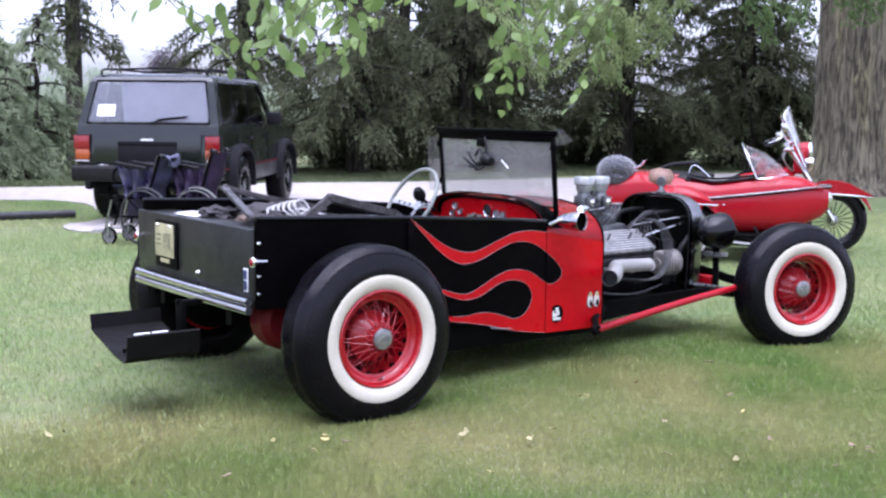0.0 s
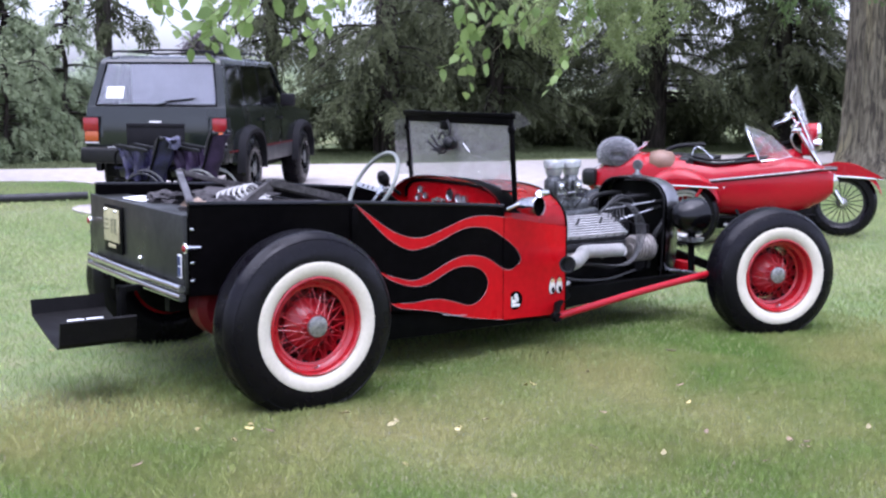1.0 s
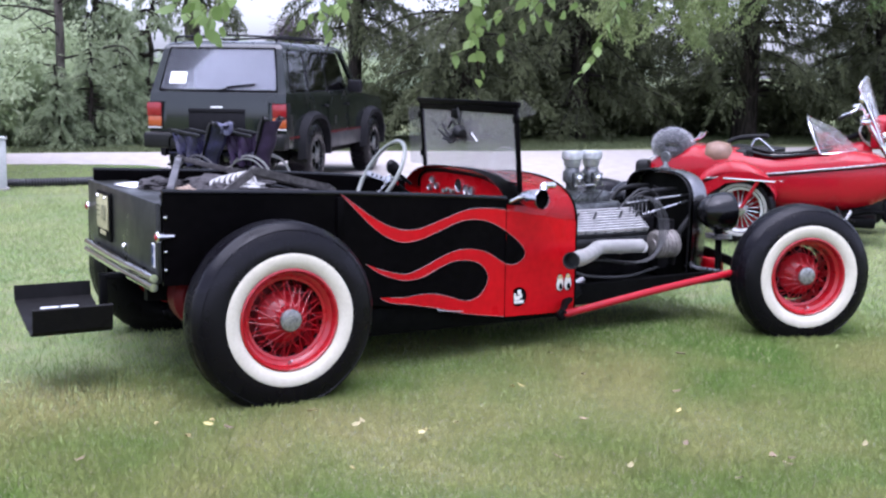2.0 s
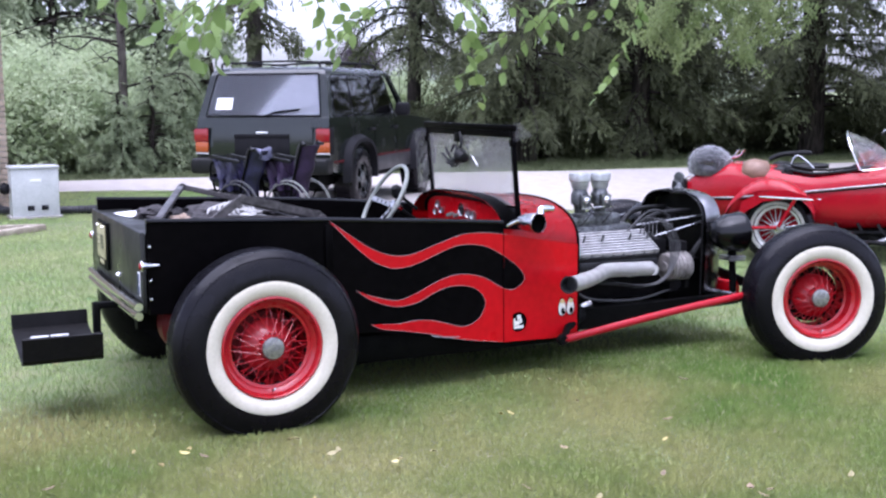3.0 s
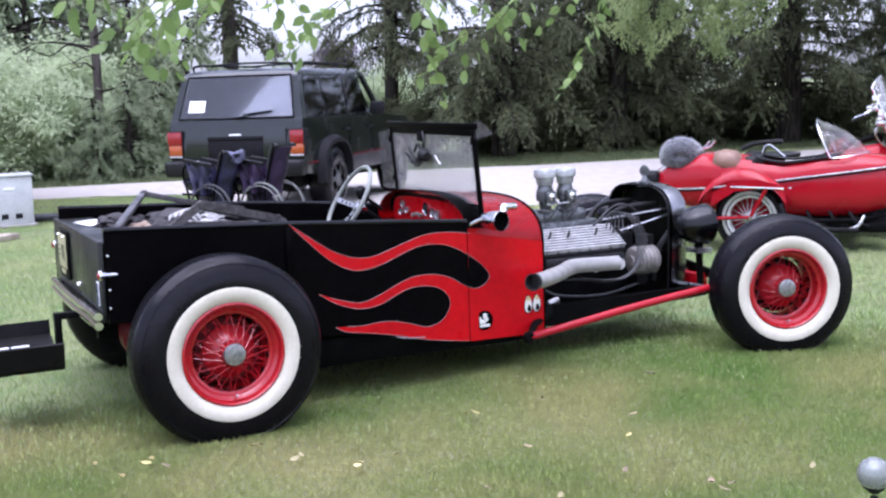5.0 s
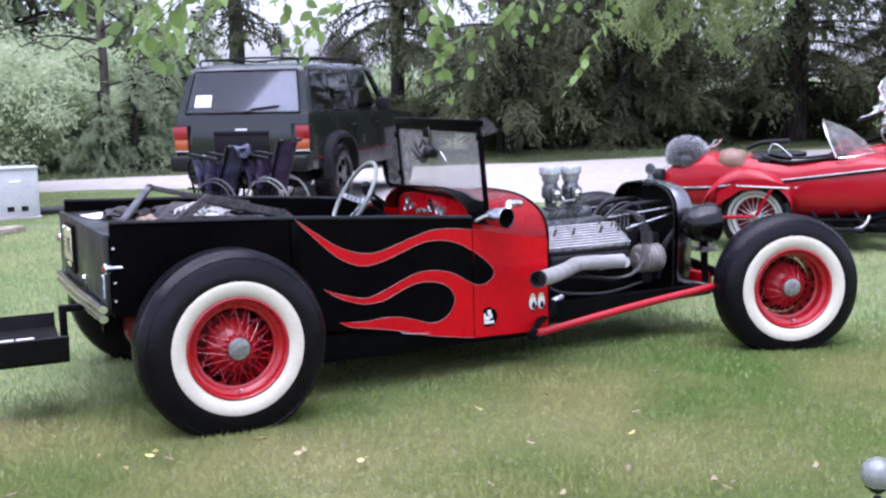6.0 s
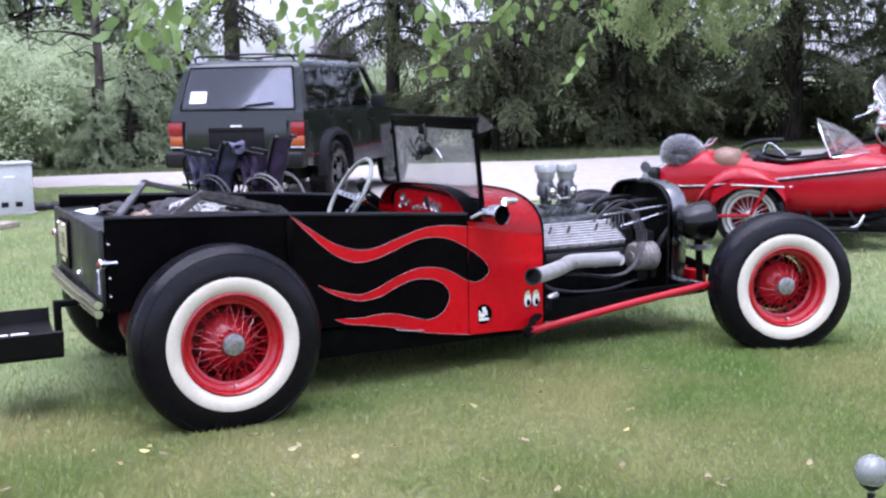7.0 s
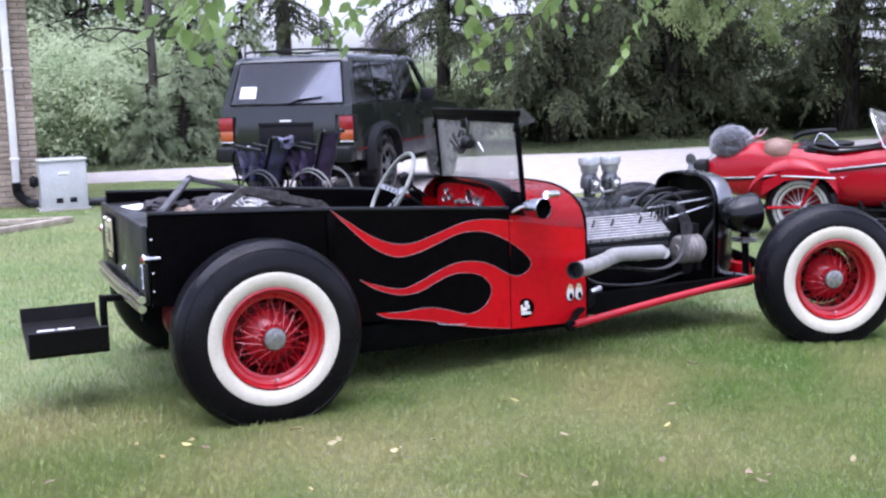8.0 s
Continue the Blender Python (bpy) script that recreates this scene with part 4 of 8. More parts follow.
for y in (wy0, wy1):
    bm = box(BM(), -0.011, 0.011, y - 0.011, y + 0.011, 0.80, 1.275, 0.003)
    for v in bm.verts:
        v.co.x += wsx(v.co.z)
    part("windscreen_post", bm, M_BLACK, hot_rod, "black windscreen post")
bm = box(BM(), -0.013, 0.013, wy0 - 0.03, wy1 + 0.03, 1.258, 1.288, 0.004)
for v in bm.verts:
    v.co.x += wsx(v.co.z)
part("windscreen_header", bm, M_BLACK, hot_rod, "black windscreen top bar")
bm = box(BM(), -0.008, 0.008, wy0, wy1, 1.225, 1.258, 0.002)
box(bm, -0.006, 0.006, wy0, wy1, 0.868, 0.878, 0.002)
for v in bm.verts:
    v.co.x += wsx(v.co.z)
part("windscreen_frame", bm, M_BLACK, hot_rod)
bm = box(BM(), -0.002, 0.002, wy0 + 0.01, wy1 - 0.01, 0.875, 1.23)
for v in bm.verts:
    v.co.x += wsx(v.co.z)
glass = part("windscreen_glass", bm, M_GLASS, hot_rod, "clear windscreen with a grey veil for its reflection")
glass.visible_shadow = False
for y, s in ((wy0, -1), (wy1, 1)):
    bm = BM()
    prism(bm, [(0.0, 0.90), (0.0, 1.24), (0.075, 1.225), (0.08, 0.91)] if s > 0 else [(0.0, 1.205), (0.0, 1.30), (0.05, 1.298), (0.13, 1.235)],
          lambda u, v: (wsx(v) - u * 0.75 if s > 0 else wsx(v) + u * 0.45, y + s * (u * 0.62 + 0.015), v),
          lambda u, v: (wsx(v) - u * 0.75 if s > 0 else wsx(v) + u * 0.45, y + s * (u * 0.62 + 0.019), v))
    wing = part("wind_wing", bm, M_WING, hot_rod, "clear side wind wing")
    wing.visible_shadow = False
    for z in ((0.97, 1.19) if s > 0 else (1.20,)):
        bm = box(BM(), wsx(z) - 0.02, wsx(z) + 0.012, y + s * 0.005 - 0.014, y + s * 0.005 + 0.014, z - 0.018, z + 0.018, 0.004)
        part("wing_clamp", bm, M_BLACK, hot_rod)
# black spider toy hanging from the mirror at the windscreen
bm = BM()
lathe(bm, [(0, -0.045), (0.026, -0.038), (0.040, 0), (0.03, 0.03), (0.012, 0.05), (0, 0.053)], along((1.385, 0.985, 1.112), (0, 1, 0.25)), 16)
toy = part("dangling_toy", bm, M_SEAT, hot_rod, "black rubber spider toy hanging at the windscreen")
for k, (dy, dz, ey, ez) in enumerate(((0.09, -0.02, 0.16, 0.04), (0.10, -0.035, 0.20, 0.005), (0.07, -0.045, 0.15, -0.04), (0.05, 0.06, 0.09, 0.02), (0.03, -0.05, 0.09, -0.06))):
    bm = tube(BM(), curve([(1.385, 1.0, 1.112), (1.375, 0.985 + dy, 1.112 + dz), (1.37, 0.985 + ey, 1.112 + ez)], 4), 0.0065, 6)
    part("leg", bm, M_SEAT, toy)
bm = tube(BM(), curve([(1.39, 1.0, 1.15), (1.395, 1.0, 1.19), (1.4, 1.03, 1.24)], 4), 0.008, 6)
part("cord", bm, M_SEAT, toy)
bm = tube(BM(), [(1.39, 0.86, 1.115), (1.39, 0.80, 1.072)], 0.0035, 6)
part("rod", bm, M_WHITE, toy, "small pale rod")
bm = box(BM(), 1.395, 1.41, 1.02, 1.10, 1.185, 1.235, 0.008)
part("mirror", bm, M_OILY, hot_rod)

# red dash with gauges
bm = BM()
poly = []
for a in steps(0, math.pi, 20):
    c, s = math.cos(a), math.sin(a)
    poly.append((YC - 0.46 * (abs(c) ** 0.55) * (1 if c > 0 else -1), 0.775 + 0.115 * (s ** 0.7)))
prism(bm, poly + [(YC + 0.46, 0.70), (YC - 0.46, 0.70)], lambda u, v: (1.395 - 0.1 * (v - 0.7), u, v), lambda u, v: (1.415 - 0.1 * (v - 0.7), u, v))
dash = part("dashboard", bm, M_FLAME, hot_rod, "red painted dashboard")
bm = BM()
tube(bm, [(1.388 - 0.1 * (v - 0.7), u, v + 0.004) for u, v in poly], 0.009, 8)
part("dash_roll", bm, M_BLACK, dash)
for y, z, r, mt in ((0.962, 0.823, 0.036, M_CHROME), (0.885, 0.808, 0.026, M_DULL), (0.83, 0.803, 0.026, M_DULL), (1.27, 0.83, 0.022, M_DULL), (1.22, 0.8, 0.018, M_DULL), (1.3, 0.785, 0.018, M_DULL)):
    bm = BM()
    lathe(bm, [(r * 0.85, -0.006), (r, -0.01), (r, 0.012), (0, 0.012)], along((1.381, y, z), (1, 0, 0)), 20)
    g = part("gauge_bezel", bm, mt, dash)
    bm = BM()
    lathe(bm, [(0, -0.004), (r * 0.85, -0.004), (r * 0.85, 0.006)], along((1.381, y, z), (1, 0, 0)), 20)
    part("gauge_face", bm, M_GAUGE if mt is M_CHROME else M_ALU, dash)
for y, z in ((1.08, 0.79), (1.12, 0.78), (1.03, 0.785)):
    bm = BM()
    cyl(bm, (1.388, y, z), (1.361, y, z), 0.009, 0.012, 10)
    part("dash_knob", bm, M_CREAM, dash)

# steering wheel and column
sc, sn = Vector((1.045, 1.255, 0.865)), Vector((-0.84, 0.05, 0.50)).normalized()
hub_c = sc - sn * 0.06
su, sv = frame_of(sn)
bm = BM()
tube(bm, [sc + 0.215 * (math.cos(a) * su + math.sin(a) * sv) for a in steps(0, 2 * math.pi, 40)[:-1]], 0.0115, 10, closed=True)
part("steering_rim", bm, M_CREAM, hot_rod, "pale green steering wheel rim")
side_way = sn.cross(Vector((0, 0, 1))).normalized()
for d in (side_way, -side_way, sn.cross(side_way).normalized() * (-1 if sn.cross(side_way).z > 0 else 1)):
    bm = BM()
    e = sn.cross(d)
    loft(bm, [[hub_c.lerp(sc, r / 0.21) + d * r + e * w + sn * h for w, h in ((-0.013, -0.002), (0.013, -0.002), (0.013, 0.002), (-0.013, 0.002))] for r in (0.02, 0.21)])
    spoke = part("steering_spoke", bm, M_DULL, hot_rod, "flat metal spoke with holes")
    for r in (0.07, 0.11, 0.15):
        # Dark plug drawn for the shade in a hole through the spoke.
        bm = BM()
        cyl(bm, hub_c.lerp(sc, r / 0.21) + d * r - sn * 0.004, hub_c.lerp(sc, r / 0.21) + d * r + sn * 0.004, 0.008, seg=10)
        part("spoke_hole_shade", bm, M_DARKHOLE, spoke)
bm = BM()
lathe(bm, [(0, 0.02), (0.03, 0.015), (0.035, -0.01), (0.02, -0.05)], along(hub_c, sn), 18)
part("horn_button", bm, M_CHROME, hot_rod)
bm = BM()
cyl(bm, hub_c - sn * 0.02, (1.5, 1.25, 0.55), 0.018, seg=12)
part("steering_column", bm, M_OILY, hot_rod)
bm = BM()
lathe(bm, [(0, -0.025), (0.022, -0.02), (0.034, 0.005), (0.037, 0.03), (0.026, 0.06), (0.012, 0.08), (0, 0.085)], along((1.15, 1.33, 0.915), (0.4, 0.2, -0.6)), 16)
tube(bm, [(1.15, 1.33, 0.92), (1.2, 1.34, 0.86), (1.28, 1.34, 0.80)], 0.01, 6)
part("column_switch", bm, M_IRON, hot_rod)

# chrome spotlight on the cowl with a dark lens
bm = BM()
sp, sd = Vector((1.47, 0.30, 0.80)), Vector((0.2, -0.97, 0.03)).normalized()
lathe(bm, [(0.0, -0.15), (0.02, -0.145), (0.038, -0.11), (0.048, -0.05), (0.050, -0.01), (0.051, 0.0), (0.0515, 0.008), (0.050, 0.011), (0.048, 0.006), (0.046, -0.03)], along((1.445, 0.262, 0.812), sd), 32)
spot = part("spotlight", bm, M_GUN, hot_rod, "chrome spotlight with dark lens on the cowl")
bm = BM()
lathe(bm, [(0.0, -0.028), (0.03, -0.024), (0.0455, -0.012), (0.0475, 0.004)], along((1.445, 0.262, 0.812), sd), 28)
part("spotlight_lens", bm, M_DARKHOLE, spot)
bm = BM()
tube(bm, curve([(1.49, 0.31, 0.845), (1.50, 0.325, 0.87), (1.53, 0.33, 0.872), (1.58, 0.36, 0.868)], 5), [0.02] * 16, 10)
part("spotlight_cap", bm, M_CHROME, spot)
bm = BM()
tube(bm, [(1.35, 0.40, 0.79), (1.38, 0.36, 0.815), (1.42, 0.33, 0.825)], 0.009, 8)
part("spotlight_arm", bm, M_CHROME, spot)

# ---- engine bay ----
bm = box(BM(), 1.90, 2.62, 0.80, 1.14, 0.28, 0.62, 0.03)
part("engine_block", bm, M_IRON, hot_rod, "dark cast iron engine block")
bm = box(BM(), 1.95, 2.55, 0.84, 1.10, 0.16, 0.30, 0.04)
part("oil_pan", bm, M_OILY, hot_rod)
bm = box(BM(), 2.60, 2.84, 0.76, 1.18, 0.20, 0.50, 0.04)
part("timing_cover", bm, M_OILY, hot_rod)
for s in (-1, 1):
    hm = Matrix.Translation((2.20, YC + s * 0.20, 0.585)) @ Matrix.Rotation(s * radians(-32), 4, "X")
    # Shade between the fins is put into the head's dark base colour.
    bm = box(BM(), -0.27, 0.27, -0.10, 0.10, -0.035, 0.018, 0.008, m=hm)
    head = part("cylinder_head", bm, M_CAST, hot_rod, "finned aluminium cylinder head")
    for k in range(9):
        yy = -0.088 + k * 0.022
        part("fin", box(BM(), -0.265, 0.265, yy - 0.0032, yy + 0.0032, 0.012, 0.045, m=hm), M_FIN, head)
    for k in range(8):
        bm = BM()
        xx = -0.24 + k * 0.0686
        cyl(bm, hm @ Vector((xx, s * 0.085, 0.0)), hm @ Vector((xx, s * 0.085, 0.03)), 0.008, seg=8)
        part("head_nut", bm, M_IRON, head)
    bm = box(BM(), 1.95, 2.46, YC + s * 0.275 - 0.02, YC + s * 0.275 + 0.02, 0.475, 0.525, 0.006)
    part("head_side_band", bm, M_CAST, head)
    bm = box(BM(), 1.95, 2.46, YC + s * 0.292 - 0.006, YC + s * 0.292 + 0.006, 0.455, 0.472, 0.003)
    part("head_lip", bm, M_ALU, head)
# intake manifold and two carburettors with velocity stacks
bm = box(BM(), 1.98, 2.44, YC - 0.075, YC + 0.075, 0.62, 0.70, 0.02)
box(bm, 2.04, 2.38, YC - 0.05, YC + 0.05, 0.68, 0.76, 0.02)
part("intake_manifold", bm, M_CARB, hot_rod, "cast aluminium intake manifold")
for k, x in enumerate((2.11, 2.242)):
    y = YC - 0.03
    bm = BM()
    lathe(bm, [(0.0, 0.0), (0.05, 0.0), (0.05, 0.012), (0.033, 0.018), (0.036, 0.06), (0.05, 0.065), (0.052, 0.10), (0.045, 0.13), (0.040, 0.14), (0.040, 0.165), (0, 0.165)], along((x, y, 0.755), (0, 0, 1)), 20)
    box(bm, x - 0.03, x + 0.03, y - 0.075, y - 0.02, 0.80, 0.875, 0.008)
    box(bm, x - 0.02, x + 0.02, y + 0.02, y + 0.07, 0.82, 0.88, 0.008)
    carb = part("carburettor", bm, M_CARB, hot_rod, "dark twin carburettor body")
    bm = BM()
    lathe(bm, [(0.040, 0.905), (0.048, 0.918), (0.050, 0.945), (0.061, 0.951), (0.063, 0.985), (0.058, 0.995), (0.050, 0.991), (0.044, 0.92)], along((x, y, 0.0), (0, 0, 1)), 24)
    part("air_horn", bm, M_HORN, carb, "bright metal air horn")
    bm = BM()
    lathe(bm, [(0.036, 0.0), (0.0405, 0.004), (0.0405, 0.012), (0.036, 0.016)], along((x, y, 0.918), (0, 0, 1)), 20)
    part("clamp_ring", bm, M_OILY, carb)
    bm = BM()
    lathe(bm, [(0, 0.0), (0.018, 0.0), (0.02, 0.006), (0.012, 0.012), (0.006, 0.016), (0, 0.016)], along((x, y - 0.074, 0.845), (0, -1, 0)), 12)
    part("bowl_plug", bm, M_CHROME, carb)
    for dx, dz in ((-0.024, 0.868), (0.024, 0.868), (-0.024, 0.807), (0.024, 0.807)):
        part("bowl_screw", cyl(BM(), (x + dx, y - 0.072, dz), (x + dx, y - 0.081, dz), 0.0045, seg=8), M_CHROME, carb)
    part("bowl_gasket", box(BM(), x - 0.032, x + 0.032, y - 0.052, y - 0.047, 0.798, 0.877, 0.002), M_DARKHOLE, carb)
    bm = BM()
    tube(bm, curve([(x, y - 0.08, 0.84), (x + 0.02, y - 0.105, 0.80), (x - 0.01, y - 0.10, 0.75), (x - 0.03, y - 0.07, 0.71)], 6), 0.004, 6)
    part("fuel_line", bm, M_CABLE, carb)
bm = BM()
tube(bm, [(2.08, YC - 0.10, 0.80), (2.28, YC - 0.10, 0.81)], 0.005, 6)
part("throttle_linkage", bm, M_DULL, hot_rod)
# exhaust header, pale pipe that leaves over the cowl side
bm = BM()
pts = curve([(2.40, 0.66, 0.47), (2.30, 0.645, 0.475), (2.12, 0.62, 0.485), (2.04, 0.585, 0.487), (1.93, 0.47, 0.49), (1.70, 0.25, 0.505), (1.56, 0.148, 0.513)], 6)
tube(bm, pts, 0.0395, 20, caps=False)
bmesh.ops.solidify(bm, geom=bm.faces, thickness=0.004)
pipe = part("exhaust_pipe", bm, M_EXH, hot_rod, "pale coated exhaust pipe")
bm = BM()
lathe(bm, [(0, 0.05), (0.038, 0.05), (0.041, 0.0), (0.044, -0.012), (0.037, -0.012), (0.034, 0.045)], along((1.56, 0.148, 0.513), (0.80, 0.60, -0.03)), 22)
part("exhaust_mouth", bm, M_CAST, pipe, "sooty pipe mouth")
for k in range(3):
    x = 2.10 + 0.16 * k
    part("exhaust_port", tube(BM(), [(x, 0.66, 0.46), (x + 0.02, 0.77, 0.46)], 0.032, 12), M_EXH, pipe)
# generator, pulleys, fan, hoses
bm = BM()
gm = along((2.56, 0.72, 0.46), (1, 0, 0))
lathe(bm, [(0, -0.03), (0.03, -0.03), (0.032, -0.02), (0.070, -0.02), (0.078, -0.012), (0.078, 0.125), (0.070, 0.133), (0.035, 0.135), (0.035, 0.16), (0, 0.16)], gm, 28)
for k in range(5):
    lathe(bm, [(0.076, 0.002 + k * 0.027), (0.082, 0.004 + k * 0.027), (0.082, 0.012 + k * 0.027), (0.076, 0.014 + k * 0.027)], gm, 28)
part("generator", bm, M_GENERATOR, hot_rod, "ribbed aluminium generator housing")
bm = BM()
lathe(bm, [(0, 0), (0.09, 0), (0.095, 0.01), (0.08, 0.02), (0.095, 0.03), (0.09, 0.04), (0, 0.04)], along((2.66, YC, 0.40), (1, 0, 0)), 28)
part("crank_pulley", bm, M_IRON, hot_rod)
bm = BM()
for k in range(4):
    a = k * math.pi / 2 + 0.3
    box(bm, 0.0, 0.006, -0.035, 0.035, 0.03, 0.20, 0.002, m=Matrix.Translation((2.72, YC, 0.58)) @ Matrix.Rotation(a, 4, "X") @ Matrix.Rotation(0.4, 4, "Z"))
cyl(bm, (2.70, YC, 0.58), (2.74, YC, 0.58), 0.04, seg=16)
part("fan", bm, M_IRON, hot_rod, "dark four-blade fan")
bm = BM()
lathe(bm, [(0, 0), (0.06, 0.0), (0.065, 0.02), (0.055, 0.06), (0.03, 0.07), (0, 0.075)], along((2.60, YC - 0.02, 0.63), (0.3, 0, 1)), 20)
part("distributor", bm, M_IRON, hot_rod)
for k in range(5):
    bm = BM()
    o = k * 0.02
    tube(bm, curve([(2.42 + o * 0.8, 0.80 - o, 0.64), (2.45 + o, 0.78, 0.74 - 0.2 * o), (2.53 + o * 0.4, 0.72 - o * 0.3, 0.70), (2.55 + o * 0.5, 0.68 - o * 0.4, 0.56), (2.50 - o * 1.2, 0.66 - o, 0.42 - 0.3 * o), (2.34 - o * 2, 0.68, 0.36 + o * 0.5), (2.16 - o * 2.4, 0.72, 0.42 - o * 0.3)], 8), 0.0035, 6)
    part("plug_lead", bm, M_CABLE, hot_rod, "grey spark plug lead")
bm = BM()
tube(bm, curve([(2.44, 0.90, 0.66), (2.55, 0.86, 0.74), (2.68, 0.84, 0.76), (2.80, 0.84, 0.76)], 6), 0.015, 10)
part("radiator_hose", bm, M_SEAT, hot_rod)
bm = BM()
tube(bm, curve([(2.44, 1.04, 0.66), (2.55, 1.08, 0.74), (2.68, 1.10, 0.76), (2.80, 1.10, 0.76)], 6), 0.015, 10)
part("radiator_hose", bm, M_SEAT, hot_rod)
for a, b in (((2.40, 0.80, 0.70), (2.82, 0.72, 0.745)), ((2.46, 1.10, 0.72), (2.82, 1.16, 0.76)), ((1.82, 1.14, 0.80), (2.20, 1.12, 0.74))):
    part("radiator_stay", tube(BM(), [a, b], 0.005, 8), M_DULL, hot_rod, "thin steel stay rod")
bm = box(BM(), 1.84, 1.88, 0.74, 0.86, 0.2, 0.36, 0.01)
cyl(bm, (1.90, 0.70, 0.30), (1.90, 0.70, 0.37), 0.022, seg=12)
cyl(bm, (1.96, 0.68, 0.28), (2.02, 0.68, 0.30), 0.02, seg=12)
part("steering_box", bm, M_DULL, hot_rod)

# radiator and shell
def shell(x, grow=0.0):
    pts = []
    pts.append((x, YC - 0.285 - grow, 0.26))
    pts.append((x, YC - 0.295 - grow, 0.50))
    for a in steps(0, math.pi, 18):
        c, s = math.cos(a), math.sin(a)
        pts.append((x, YC - (0.298 + grow) * (abs(c) ** 0.62) * (1 if c >= 0 else -1), 0.70 + (0.165 + grow) * s ** 0.85))
    pts.append((x, YC + 0.295 + grow, 0.50))
    pts.append((x, YC + 0.285 + grow, 0.26))
    return pts


bm = BM()
loft(bm, [shell(2.76), shell(2.80, 0.004), shell(2.87, 0.002), shell(2.885, -0.012)], caps=False, closed=False)
bmesh.ops.solidify(bm, geom=bm.faces, thickness=0.012)
part("radiator_shell", bm, M_GLOSS, hot_rod, "black radiator shell")
bm = BM()
loft(bm, [shell(2.785, 0.007), shell(2.80, 0.010), shell(2.865, 0.010), shell(2.885, 0.004), shell(2.895, -0.012), shell(2.885, -0.025)], caps=False, closed=False)
bmesh.ops.solidify(bm, geom=bm.faces, thickness=0.003)
part("shell_band", bm, M_GUN, hot_rod, "polished grey band of the radiator shell")
bm = BM()
loft(bm, [shell(2.845, -0.02), shell(2.87, -0.02)])
part("radiator_core", bm, M_OILY, hot_rod)
bm = BM()
lathe(bm, [(0, 0), (0.035, 0), (0.035, 0.018), (0.02, 0.026), (0.012, 0.05), (0.01, 0.055), (0, 0.055)], along((2.80, YC - 0.02, 0.865), (0, 0, 1)), 20)
cap = part("radiator_cap", bm, M_CARB, hot_rod, "grey metal radiator cap")
bm = BM()
lathe(bm, [(0, -0.008), (0.03, -0.008), (0.035, 0), (0.03, 0.008), (0, 0.008)], along((2.80, YC - 0.02, 0.945), (0.9, 0.4, 0)), 24)
part("radiator_gauge", bm, M_CARB, cap, "round radiator temperature gauge")

bm = tube(BM(), [(p[0] - 0.002, p[1], p[2]) for p in shell(2.762, 0.002)], 0.005, 6)
part("shell_edge", bm, M_IRON, hot_rod)
# clutter between the engine and the radiator
bm = BM()
box(bm, 2.62, 2.70, 0.72, 0.80, 0.46, 0.60, 0.012)
cyl(bm, (2.60, 0.70, 0.36), (2.60, 0.84, 0.36), 0.04, seg=14)
part("fuel_pump", bm, M_IRON, hot_rod)
for pts, r, mt in (([(2.30, 0.74, 0.68), (2.46, 0.76, 0.78), (2.62, 0.80, 0.74), (2.66, 0.80, 0.60)], 0.006, M_CABLE), ([(1.86, 0.62, 0.40), (2.0, 0.64, 0.33), (2.3, 0.66, 0.30), (2.6, 0.72, 0.33)], 0.008, M_CABLE),
                   ([(2.55, 0.84, 0.62), (2.68, 0.80, 0.66), (2.82, 0.76, 0.70)], 0.008, M_GUN), ([(1.83, 0.60, 0.66), (1.90, 0.66, 0.74), (1.98, 0.78, 0.72)], 0.006, M_CABLE),
                   ([(2.70, 0.74, 0.33), (2.72, 0.72, 0.50), (2.80, 0.70, 0.62)], 0.018, M_SEAT)):
    part("hose", tube(BM(), curve(pts, 6), r, 8), mt, hot_rod)
for x in (2.02, 2.14, 2.32, 2.44):
    part("spark_plug", cyl(BM(), (x, YC - 0.20, 0.60), (x, YC - 0.235, 0.665), 0.009, 0.006, 8), M_CARB, hot_rod)

